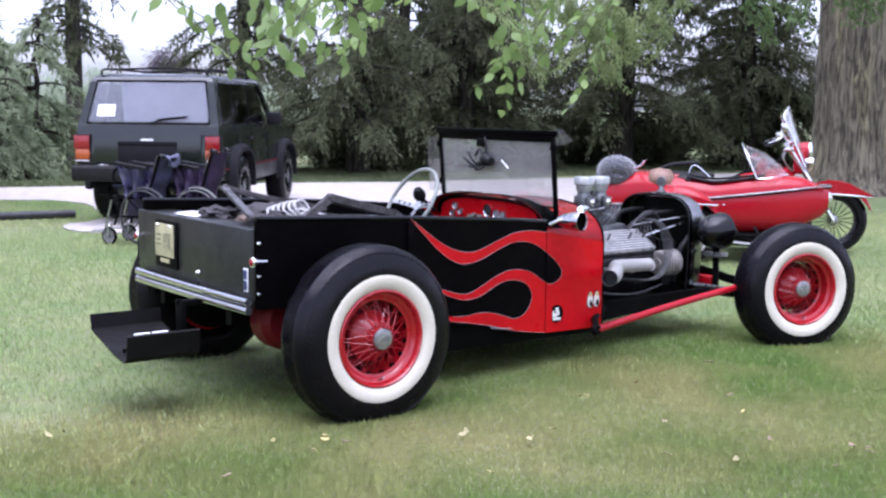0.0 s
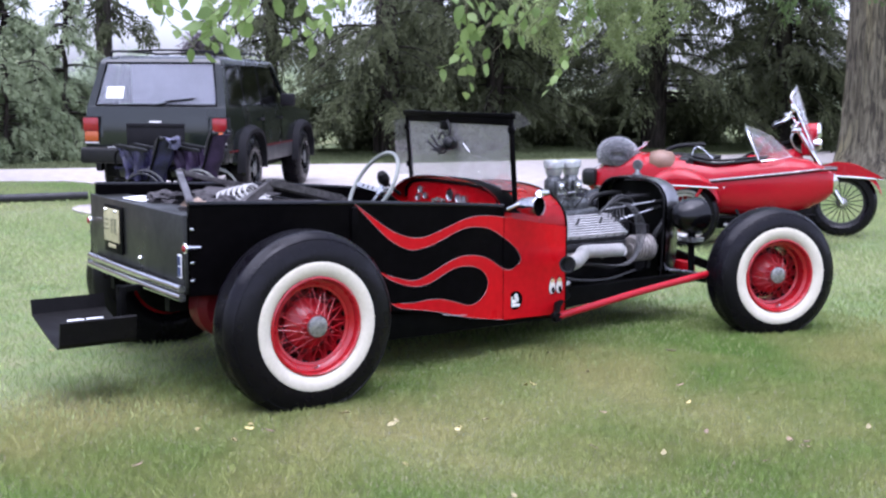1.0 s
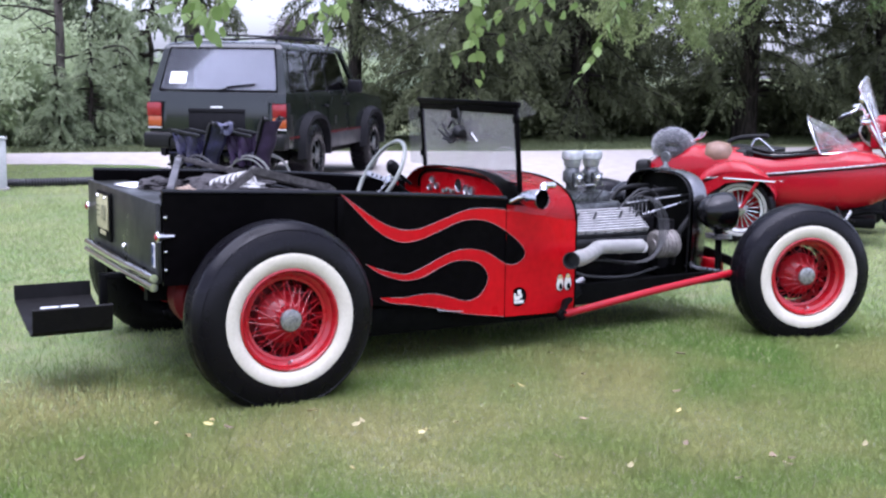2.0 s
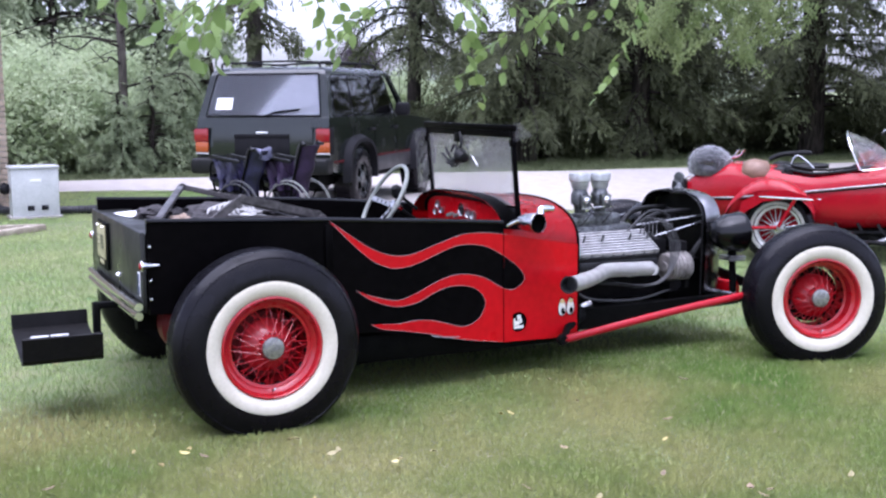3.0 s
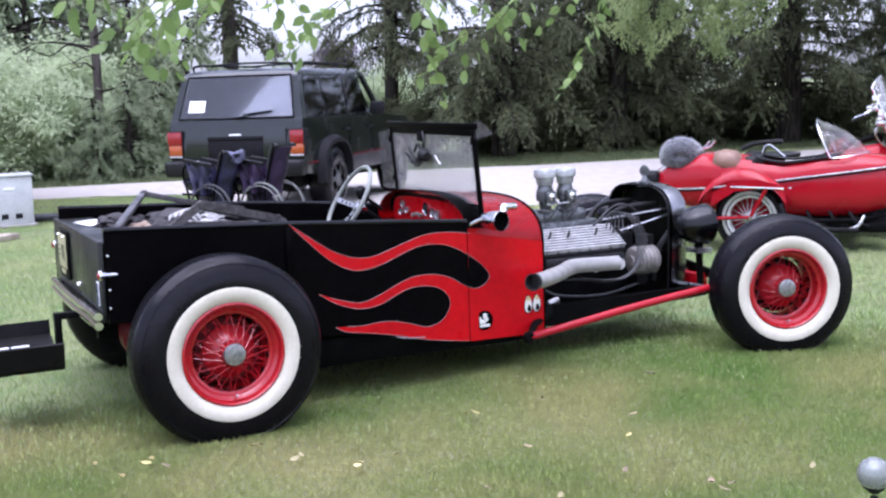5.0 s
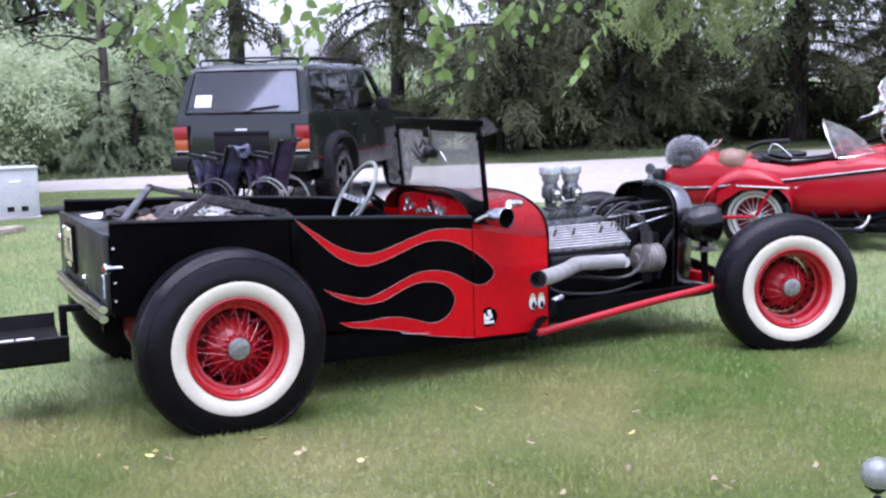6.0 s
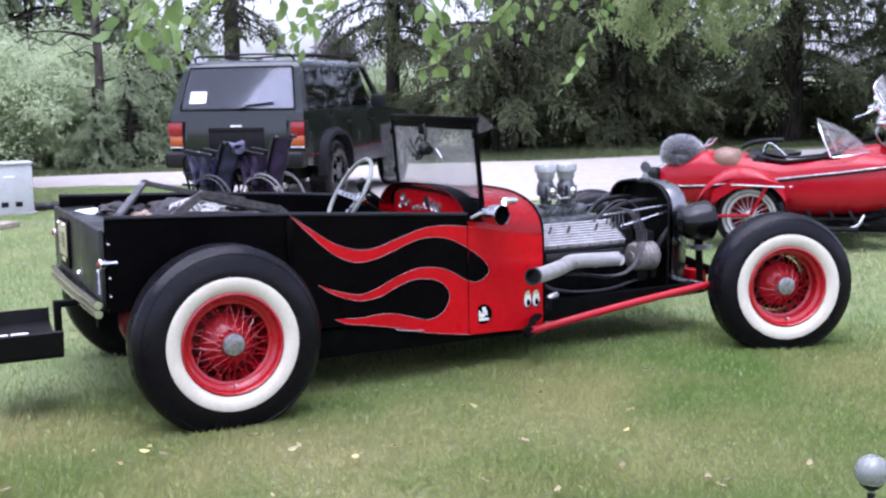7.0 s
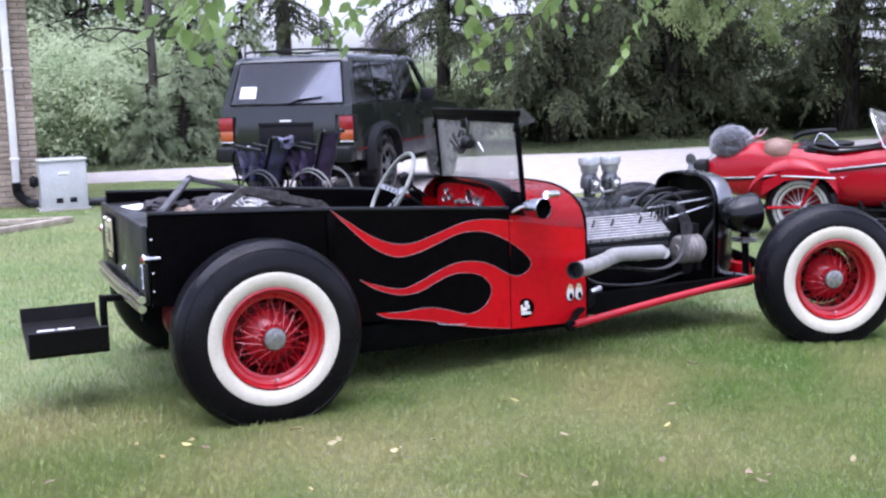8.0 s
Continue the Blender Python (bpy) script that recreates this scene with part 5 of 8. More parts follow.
# headlamps on posts
for flip in (0, 1):
    bm = BM()
    lathe(bm, [(0, -0.16), (0.03, -0.155), (0.07, -0.13), (0.104, -0.07), (0.112, 0.0), (0.117, 0.015), (0.115, 0.03), (0.10, 0.035)], along((2.90, 0.55, 0.655), (1, -0.05, 0)), 32)
    lampo = part("headlamp", mirror_y(bm) if flip else bm, M_GLOSS, hot_rod, "black bucket headlamp")
    bm = BM()
    lathe(bm, [(0, 0.045), (0.06, 0.04), (0.102, 0.028)], along((2.90, 0.55, 0.655), (1, -0.05, 0)), 32)
    part("headlamp_lens", mirror_y(bm) if flip else bm, M_WHITELENS, lampo)
    bm = BM()
    cyl(bm, (2.88, 0.55, 0.56), (2.88, 0.55, 0.53), 0.012, 0.03, 14)
    tube(bm, [(2.88, 0.52, 0.515), (2.88, 0.62, 0.51)], 0.014, 10)
    cyl(bm, (2.88, 0.55, 0.53), (2.90, 0.56, 0.28), 0.02, seg=12)
    part("lamp_post", mirror_y(bm) if flip else bm, M_OILY, lampo)
    bm = BM()
    for z in (0.50, 0.515):
        box(bm, 2.83, 2.93, 0.49, 0.61, z, z + 0.01, 0.003)
    part("lamp_bracket", mirror_y(bm) if flip else bm, M_DULL, lampo)
    # red radius rod and front axle parts
    bm = BM()
    tube(bm, curve([(1.62, 0.30, 0.205), (1.75, 0.30, 0.222), (2.3, 0.28, 0.30), (2.85, 0.25, 0.365), (3.02, 0.24, 0.37)], 6), [0.02] * 25, 14)
    part("radius_rod", mirror_y(bm) if flip else bm, M_MCRED, hot_rod, "red radius rod")
    bm = BM()
    lathe(bm, [(0, -0.02), (0.025, -0.018), (0.032, 0), (0.025, 0.018), (0, 0.02)], along((1.615, 0.30, 0.205), (0, 1, 0)), 16)
    tube(bm, [(1.62, 0.30, 0.21), (1.72, 0.42, 0.24), (1.86, 0.5, 0.27), (1.9, 0.58, 0.29)], 0.02, 8)
    part("rod_bracket", mirror_y(bm) if flip else bm, M_OILY, hot_rod)
    bm = BM()
    cyl(bm, (2.97, 0.40, 0.50), (3.0, 0.36, 0.24), 0.022, seg=12)
    part("shock_absorber", mirror_y(bm) if flip else bm, M_OILY, hot_rod)
bm = BM()
tube(bm, curve([(3.046, 0.18, 0.36), (3.046, 0.30, 0.34), (3.046, 0.42, 0.26), (3.046, YC, 0.25), (3.046, 1.52, 0.26), (3.046, 1.64, 0.34), (3.046, 1.76, 0.36)], 6), 0.028, 12)
part("front_axle", bm, M_OILY, hot_rod, "black dropped front axle")
bm = BM()
for i in range(4):
    tube(bm, curve([(2.99, 0.45, 0.36 - 0.012 * i), (2.99, YC, 0.42 - 0.012 * i), (2.99, 1.49, 0.36 - 0.012 * i)], 8), 0.011, 6)
part("front_spring", bm, M_OILY, hot_rod)
bm = box(BM(), 2.93, 3.0, 0.62, 1.32, 0.28, 0.36, 0.01)
part("front_crossmember", bm, M_RED, hot_rod, "red front crossmember")
bm = BM()
tube(bm, [(2.84, 0.25, 0.32), (2.84, YC, 0.30), (2.84, 1.69, 0.32)], 0.012, 8)
part("tie_rod", bm, M_DULL, hot_rod)

# ---- what lies in the bed: folded top irons, canvas, rag, paper ----
top_irons = thing("folded_top_frame", pose(0.0, YC, 0.86), "folded weathered grey convertible top frame in the bed", "top frame")


def iron(name, pts, w, h, material=M_GREYWOOD):
    """A flat bar bent at its points."""
    for a, b in zip(pts, pts[1:]):
        a, b = Vector(a), Vector(b)
        m = along(a, b - a)
        part(name, box(BM(), -w / 2, w / 2, -0.008, (b - a).length + 0.008, -h / 2, h / 2, 0.003, m=m), material, top_irons)


iron("iron", [(-0.347, 0.543, 0.892), (-0.016, 1.50, 0.968)], 0.034, 0.020, M_WORNIRON)
iron("iron", [(-0.016, 1.48, 0.968), (0.247, 1.48, 0.90), (0.50, 1.46, 0.85)], 0.034, 0.028)
iron("iron", [(-0.12, 0.47, 0.885), (0.02, 0.46, 0.982), (0.375, 0.45, 0.892), (0.41, 0.44, 0.862)], 0.034, 0.028)
iron("iron", [(0.02, 0.485, 0.965), (0.38, 0.475, 0.872)], 0.022, 0.012)
iron("iron", [(-0.20, 1.44, 0.82), (0.30, 1.42, 0.88)], 0.022, 0.010)
iron("iron", [(-0.36, 0.62, 0.862), (-0.02, 0.60, 0.885), (0.33, 0.56, 0.868)], 0.024, 0.012)
for x0, z0, x1, z1 in ((0.30, 0.895, 0.25, 0.885), (-0.14, 0.872, -0.17, 0.83)):
    bm = tube(BM(), curve([(x0, 0.47, z0 - 0.02), (x0 - 0.02, 0.72, z0 - 0.045), (x1 - 0.02, 1.15, z1 - 0.045), (x1, 1.47, z1 - 0.01)], 6), 0.013, 8)
    part("bow", bm, M_GREYWOOD, top_irons)
for x, y, z in ((-0.016, 1.48, 0.968), (0.02, 0.46, 0.982), (0.39, 0.445, 0.878)):
    bm = BM()
    cyl(bm, (x, y - 0.02, z), (x, y + 0.02, z), 0.019, seg=12, bevel=0.003)
    part("hinge", bm, M_GREYWOOD, top_irons)
for k in range(6):
    rr = random.Random(k)
    y = 0.50 + 0.16 * k
    bm = tube(BM(), curve([(-0.28 + 0.1 * rr.random(), y, 0.72), (-0.1, y + 0.05, 0.79 + 0.04 * rr.random()), (0.1, y - 0.05, 0.80 + 0.03 * rr.random()), (0.36, y + 0.02, 0.76)], 6), [0.03 + 0.025 * rr.random() for _ in range(19)], 8)
    part("top_canvas", bm, M_CANVAS, top_irons, "crumpled dark canvas")


def crumple(name, m, sx, sy, sz, material, label, seed, cat):
    bm = BM()
    bmesh.ops.create_icosphere(bm, subdivisions=4, radius=1)
    for v in bm.verts:
        n = noise.noise(v.co * 2.1 + Vector((seed, 0, 0))) * 0.45 + noise.noise(v.co * 5 + Vector((0, seed, 0))) * 0.22 + noise.noise(v.co * 11) * 0.07
        v.co *= 1 + n
        v.co = Vector((v.co.x * sx, v.co.y * sy, max(-0.5, v.co.z) * sz))
    return solo(name, bm, material, m, label, cat)


# loose coil of pale rope, its loops fanned over one another
bm = BM()
for k in range(6):
    ra, rb = 0.088 - 0.007 * k, 0.055 - 0.004 * k
    tube(bm, [(ra * math.cos(a) + 0.012 * k, rb * math.sin(a) - 0.016 * k, 0.012 * k + 0.03 * math.sin(a) + 0.004 * math.sin(3 * a + k)) for a in steps(0, 2 * math.pi, 28)[:-1]], 0.0085, 7, closed=True)
solo("rope_coil", bm, M_RAG, pose(0.10, 1.09, 0.845, 14, 0, 20), "pale rope coil lying in the truck bed", "rope", angle=60)
crumple("rag", pose(-0.14, 0.98, 0.84), 0.06, 0.08, 0.03, M_RAGTAN, "tan crumpled cloth in the truck bed", 8, "cloth")
crumple("rag", pose(0.10, 0.70, 0.855), 0.06, 0.06, 0.03, M_RAG, "pale crumpled cloth in the truck bed", 12, "cloth")
crumple("rag", pose(0.20, 1.05, 0.85), 0.09, 0.06, 0.03, M_RAG, "grey crumpled cloth in the truck bed", 15, "cloth")
crumple("canvas_roll", pose(0.15, 1.2, 0.84), 0.22, 0.2, 0.05, M_CANVAS, "dark crumpled canvas bundle in the truck bed", 5, "canvas")
crumple("jacket", pose(-0.24, 1.12, 0.865), 0.09, 0.13, 0.035, M_CANVAS, "dark crumpled jacket on the bed shelf", 6, "jacket")
bm = slab(BM(), lambda u, v: (u, v, 0.006 * math.sin(9 * u + 14 * v)), steps(-0.06, 0.06, 5), steps(-0.075, 0.075, 5), (0, 0, 0.0015))
solo("paper_sheet", bm, M_WHITE, pose(-0.335, 1.20, 0.864, 0, 0, 20), "white sheet of paper on the tailgate shelf", "paper")


# ---- dark green estate car parked on the drive ----
wagon = thing("parked_wagon", pose(2.635, 8.796, 0.0, 0, 0, 49.25) @ Matrix.Diagonal((1.055, 1.055, 1.055, 1)), "dark green boxy four-wheel-drive wagon parked on the drive", "car")


def jp(name, bm, material, parent=wagon, label="", angle=35):
    for v in bm.verts:
        v.co.z += LIFT
    return part(name, bm, material, parent, label, local=True, angle=angle)


JR, JX0, JX1, JR_OPEN = 0.385, 0.93, 3.50, 0.45
LIFT = 0.037


def jeep_profile():
    pts = [(0.02, 0.98), (0.0, 0.80), (-0.01, 0.62), (0.03, 0.50), (0.12, 0.47)]
    pts.append((JX0 - JR_OPEN, 0.45))
    for a in steps(math.pi, 0, 12):
        pts.append((JX0 + JR_OPEN * math.cos(a), 0.42 + 0.40 * math.sin(a)))
    pts += [(JX0 + JR_OPEN + 0.01, 0.40), (JX1 - JR_OPEN - 0.01, 0.40)]
    for a in steps(math.pi, 0, 12):
        pts.append((JX1 + JR_OPEN * math.cos(a), 0.42 + 0.40 * math.sin(a)))
    pts += [(4.05, 0.45), (4.12, 0.55), (4.10, 0.90), (4.02, 0.98), (2.98, 1.05), (2.9, 1.06)]
    return pts


bm = BM()
prism(bm, jeep_profile(), lambda u, v: (u, -0.80 + 0.03 * max(0, v - 0.8), v), lambda u, v: (u, 0.80 - 0.03 * max(0, v - 0.8), v))
bmesh.ops.triangulate(bm, faces=[f for f in bm.faces if len(f.verts) > 4])
body = jp("body", bm, M_JEEP, label="dark green car body")
# shoulder over the lower body, roof, pillars between the windows
bm = BM()
loft(bm, [[(x0, -w, z), (x0, w, z), (x1, w, z), (x1, -w, z)] for x0, x1, w, z in ((0.0, 2.98, 0.793, 0.97), (0.012, 2.955, 0.79, 1.06), (0.024, 2.93, 0.785, 1.085))])
jp("shoulder", bm, M_JEEP, label="dark green shoulder under the windows")
bm = BM()
loft(bm, [[(x0 + c, -w, z), (x0, -w + c, z), (x0, w - c, z), (x0 + c, w, z), (x1 - c, w, z), (x1, w - c, z), (x1, -w + c, z), (x1 - c, -w, z)] for x0, x1, w, z, c in
          ((0.186, 2.475, 0.697, 1.55, 0.01), (0.20, 2.45, 0.69, 1.585, 0.02), (0.235, 2.41, 0.665, 1.612, 0.03), (0.29, 2.35, 0.625, 1.63, 0.04), (0.42, 2.2, 0.52, 1.645, 0.05))])
jp("roof", bm, M_JEEP, label="dark green roof")
def cabin_y(z):
    return lerp(z, [1.06, 1.585], [0.79, 0.69])


def cabin_x(z):
    return lerp(z, [1.06, 1.585], [0.015, 0.20])


for s in (-1, 1):
    for x0, x1, x2, x3, t in ((0.024, 0.17, 0.30, 0.188, 0.10), (0.785, 0.85, 0.85, 0.795, 0.05), (1.515, 1.585, 1.575, 1.52, 0.05), (2.80, 2.93, 2.475, 2.38, 0.05)):
        bm = BM()
        prism(bm, [(x0, 1.083), (x1, 1.083), (x2, 1.552), (x3, 1.552)], lambda u, v: (u, s * cabin_y(v), v), lambda u, v: (u, s * (cabin_y(v) - t), v))
        jp("pillar", bm, M_JEEP if x0 < 0.1 or x0 > 2 else M_JEEPTRIM)
# what shows through the windows: seats, headrests, steering wheel
for y in (-0.36, 0.36):
    bm = box(BM(), 1.55, 1.70, y - 0.23, y + 0.23, 0.9, 1.26, 0.05, seg=3)
    seat = jp("front_seat", bm, M_SEAT, label="dark front seat back")
    jp("headrest", box(BM(), 1.56, 1.66, y - 0.12, y + 0.12, 1.29, 1.43, 0.04, seg=3), M_SEAT, seat)
jp("rear_seat", box(BM(), 0.80, 0.94, -0.60, 0.60, 0.9, 1.24, 0.05, seg=3), M_SEAT, label="dark rear bench back")
bm = tube(BM(), [(2.25 + 0.06 * math.sin(a), 0.36 + 0.18 * math.cos(a), 1.14 + 0.17 * math.sin(a)) for a in steps(0, 2 * math.pi, 24)[:-1]], 0.014, 6, closed=True)
jp("steering_wheel", bm, M_SEAT)
jp("dashboard", box(BM(), 2.40, 2.80, -0.70, 0.70, 1.0, 1.13, 0.04), M_JEEPTRIM)
# tailgate glass, its frame, paper, wiper
bm = BM()
prism(bm, [(-0.67, 1.11), (0.67, 1.11), (0.60, 1.55), (-0.60, 1.55)], lambda u, v: (cabin_x(v) - 0.002, u, v), lambda u, v: (cabin_x(v) - 0.012, u, v))
jp("rear_window", bm, M_REARGLASS, label="tinted rear window reflecting the sky")
# Added sheet; its pale colour gives the pane's sky reflection.
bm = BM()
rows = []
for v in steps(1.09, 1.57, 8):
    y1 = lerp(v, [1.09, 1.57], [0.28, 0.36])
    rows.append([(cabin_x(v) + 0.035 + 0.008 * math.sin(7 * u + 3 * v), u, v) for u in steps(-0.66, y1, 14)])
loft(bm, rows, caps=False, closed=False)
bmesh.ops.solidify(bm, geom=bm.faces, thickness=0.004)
jp("reflection_sheet", bm, M_REFLECTION_SHEET, label="pale lavender sheet added inside the rear window as its sky reflection")
bm = BM()
tube(bm, [(cabin_x(v) - 0.01, u, v) for u, v in ((-0.685, 1.10), (0.685, 1.10), (0.612, 1.562), (-0.612, 1.562))], 0.012, 6, closed=True)
jp("window_seal", bm, M_JEEPTRIM)
bm = BM()
prism(bm, [(0.38, 1.17), (0.58, 1.17), (0.57, 1.30), (0.375, 1.30)], lambda u, v: (cabin_x(v) - 0.0135, u, v), lambda u, v: (cabin_x(v) - 0.0155, u, v))
jp("window_notice", bm, M_WHITE, label="white paper notice in the rear window")
bm = BM()
tube(bm, [(cabin_x(1.10) - 0.03, -0.02, 1.10), (cabin_x(1.14) - 0.03, -0.2, 1.14), (cabin_x(1.17) - 0.028, -0.42, 1.165)], 0.009, 6)
tube(bm, [(cabin_x(1.13) - 0.02, -0.10, 1.14), (cabin_x(1.17) - 0.02, -0.44, 1.175)], 0.006, 6)
jp("rear_wiper", bm, M_OILY)
# tailgate panel, recess and badges
bm = box(BM(), -0.014, 0.004, -0.60, 0.60, 0.58, 0.985, 0.006)
jp("tailgate", bm, M_JEEP)
bm = box(BM(), -0.022, -0.012, -0.33, 0.33, 0.655, 0.86, 0.004)
jp("plate_recess", bm, M_JEEPTRIM)
bm = box(BM(), -0.032, -0.012, -0.33, 0.33, 0.86, 0.90, 0.006)
jp("handle_bar", bm, M_JEEPTRIM)
bm = box(BM(), -0.03, -0.012, -0.30, 0.02, 0.655, 0.675, 0.003)
jp("recess_lip", bm, M_JEEPSILL)
for y0, y1, z in ((-0.07, 0.07, 0.905), (0.45, 0.55, 0.62)):
    bm = box(BM(), -0.022, -0.012, y0, y1, z, z + 0.02, 0.004)
    jp("badge", bm, M_WHITE, label="small pale badge")
for s in (-1, 1):
    lo_y, hi_y = sorted((s * 0.64, s * 0.815))
    bm = box(BM(), -0.025, 0.10, lo_y, hi_y, 0.672, 0.968, 0.012)
    tl = jp("tail_lamp", bm, M_JEEPTRIM)
    bm = box(BM(), -0.034, 0.09, lo_y + 0.008, hi_y + 0.006 if s > 0 else hi_y - 0.008, 0.812, 0.958, 0.01)
    jp("red_lens", bm, M_REDLENS, tl, "red tail lamp lens")
    bm = box(BM(), -0.034, 0.09, lo_y + 0.008, hi_y - 0.008, 0.694, 0.809, 0.01)
    jp("amber_lens", bm, M_AMBERLENS, tl, "amber indicator lens")
    bm = box(BM(), -0.034, 0.09, lo_y + 0.008, hi_y - 0.008, 0.677, 0.690, 0.004)
    jp("reversing_lens", bm, M_WHITELENS, tl)
    # flares
    for xc in (JX0, JX1):
        bm = BM()
        sec = []
        for a in steps(math.pi * 1.04, -math.pi * 0.04, 16):
            c, n = math.cos(a), math.sin(a)
            sec.append([(xc + r * math.copysign(abs(c) ** 0.8, c) * 1.02, s * yy, 0.40 + r * 0.88 * n ** 0.75 if n > 0 else 0.40 + r * n) for r, yy in ((0.43, 0.80), (0.435, 0.885), (0.485, 0.88), (0.53, 0.80))])
        loft(bm, sec)
        jp("wheel_flare", bm, M_JEEPTRIM, label="charcoal plastic wheel flare")
    # side glass: three panes
    for x0, x1, x2, x3 in ((0.18, 0.78, 0.78, 0.30), (0.83, 1.52, 1.52, 0.83), (1.57, 2.36, 2.18, 1.57)):
        bm = BM()
        prism(bm, [(x0, 1.10), (x1, 1.10), (x2, 1.54), (x3, 1.54)], lambda u, v: (u, s * (cabin_y(v) + 0.001), v), lambda u, v: (u, s * (cabin_y(v) + 0.008), v))
        jp("side_window", bm, M_DARKGLASS, label="dark tinted side window")
    for x in (0.81, 1.545, 2.42):
        jp("door_seam", tube(BM(), [(x, s * 0.803, 0.5), (x, s * 0.803, 0.97)], 0.004, 5), M_DARKHOLE)
    bm = box(BM(), JX0 + 0.53, JX1 - 0.53, min(s * 0.80, s * 0.812), max(s * 0.80, s * 0.812), 0.40, 0.58, 0.006)
    jp("lower_cladding", bm, M_JEEPSILL, label="grey lower body band")
    bm = box(BM(), JX0 + 0.53, JX1 - 0.53, min(s * 0.80, s * 0.815), max(s * 0.80, s * 0.815), 0.585, 0.60, 0.002)
    jp("red_stripe", bm, M_DARKRED, label="thin red side stripe")
    bm = box(BM(), 0.10, JX0 - 0.52, min(s * 0.80, s * 0.813), max(s * 0.80, s * 0.813), 0.575, 0.595, 0.002)
    jp("red_stripe", bm, M_DARKRED)
    for x in (1.35, 2.25):
        bm = box(BM(), x, x + 0.14, min(s * 0.80, s * 0.83), max(s * 0.80, s * 0.83), 0.90, 0.93, 0.006)
        jp("door_handle", bm, M_JEEPTRIM)
    bm = box(BM(), 2.28, 2.40, min(s * 0.82, s * 1.0), max(s * 0.82, s * 1.0), 1.06, 1.22, 0.03)
    jp("door_mirror", bm, M_JEEPTRIM)
    bm = BM()
    tube(bm, curve([(0.28, s * 0.60, 1.63), (0.34, s * 0.58, 1.69), (1.2, s * 0.57, 1.70), (2.1, s * 0.58, 1.69), (2.2, s * 0.60, 1.63)], 5), 0.013, 6)
    jp("roof_rail", bm, M_JEEPTRIM)
for x in (0.5, 1.6):
    bm = BM()
    tube(bm, curve([(x, -0.57, 1.69), (x, 0, 1.71), (x, 0.57, 1.69)], 5), 0.013, 6)
    jp("rack_bar", bm, M_JEEPTRIM)
bm = BM()
prism(bm, [(-0.62, 1.10), (0.62, 1.10), (0.57, 1.55), (-0.57, 1.55)], lambda u, v: (lerp(v, [1.06, 1.585], [2.955, 2.455]), u, v), lambda u, v: (lerp(v, [1.06, 1.585], [2.965, 2.465]), u, v))
jp("windscreen", bm, M_DARKGLASS)
# bumpers, underside
bm = box(BM(), -0.15, 0.06, -0.82, 0.82, 0.46, 0.635, 0.035, seg=3)
jp("rear_bumper", bm, M_SEAT, label="charcoal rear bumper")
bm = box(BM(), 4.05, 4.22, -0.84, 0.84, 0.45, 0.60, 0.03, seg=3)
jp("front_bumper", bm, M_JEEPTRIM)
bm = box(BM(), 0.1, 4.0, -0.62, 0.62, 0.30, 0.46, 0.02)
jp("underside", bm, M_OILY)
bm = box(BM(), 0.10, 0.62, -0.52, 0.30, 0.27, 0.50, 0.05)
jp("fuel_tank", bm, M_OILY)
bm = tube(BM(), [(JX0, -0.66, 0.36), (JX0, 0.66, 0.36)], 0.045, 10)
bmesh.ops.create_uvsphere(bm, u_segments=14, v_segments=10, radius=0.15, matrix=Matrix.Translation((JX0, 0.05, 0.36)))
jp("rear_axle", bm, M_OILY)
bm = tube(BM(), curve([(0.05, 0.50, 0.36), (0.6, 0.48, 0.36), (1.1, 0.40, 0.40), (1.9, 0.3, 0.34)], 5), 0.03, 8)
jp("exhaust_pipe", bm, M_OILY)
bm = BM()
tube(bm, [(2.75, -0.74, 1.03), (2.74, -0.74, 1.78)], 0.004, 5)
jp("aerial", bm, M_OILY)


def jeep_wheel(x, s):
    h = thing("road_wheel", Matrix(), "", "")
    h.parent = wagon
    h.matrix_basis = pose(x, s * 0.86, JR, 0, 0, 0 if s < 0 else 180)
    bm = lathe(BM(), [(0.20, 0.01), (0.23, 0.0), (0.30, 0.0), (0.36, 0.02), (JR, 0.05), (JR, 0.22), (0.36, 0.25), (0.22, 0.25), (0.2, 0.23)], Matrix(), 40, closed=True)
    part("tyre", bm, M_RUBBER, h, "black all-terrain tyre", local=True)
    bm = lathe(BM(), [(0.205, 0.005), (0.20, 0.03), (0.17, 0.04), (0.09, 0.025), (0.06, 0.0), (0, 0.0)], Matrix(), 30)
    part("rim", bm, M_CARB, h, "dark grey alloy rim", local=True)
    for k in range(5):
        # Dark block drawn as the shade of an open slot.
        bm = box(BM(), 0.10, 0.17, 0.02, 0.045, -0.03, 0.03, 0.008, m=pose(0, -0.006, 0, 0, 72 * k, 0))
        part("rim_slot_shade", bm, M_DARKHOLE, h, local=True)
    return h


for x in (JX0, JX1):
    for s in (-1, 1):
        jeep_wheel(x, s)


# ---- red motorcycle with sidecar; local x runs to its nose, the sidecar wheel stands at the origin ----
rig = thing("motorcycle_sidecar", pose(5.4, 3.0, 0.0, 0, 0, -50), "red vintage motorcycle with red sidecar on the lawn", "motorcycle")


def mp(name, bm, material, parent=rig, label="", angle=35):
    return part(name, bm, material, parent, label, local=True, angle=angle)


SX = [-0.98, -0.93, -0.80, -0.5, -0.15, 0.2, 0.5, 0.8, 1.02, 1.17, 1.25, 1.275]
SZB = [0.50, 0.45, 0.38, 0.325, 0.295, 0.28, 0.275, 0.29, 0.35, 0.43, 0.51, 0.56]
SZT = [0.58, 0.64, 0.73, 0.83, 0.80, 0.755, 0.80, 0.825, 0.79, 0.72, 0.66, 0.61]
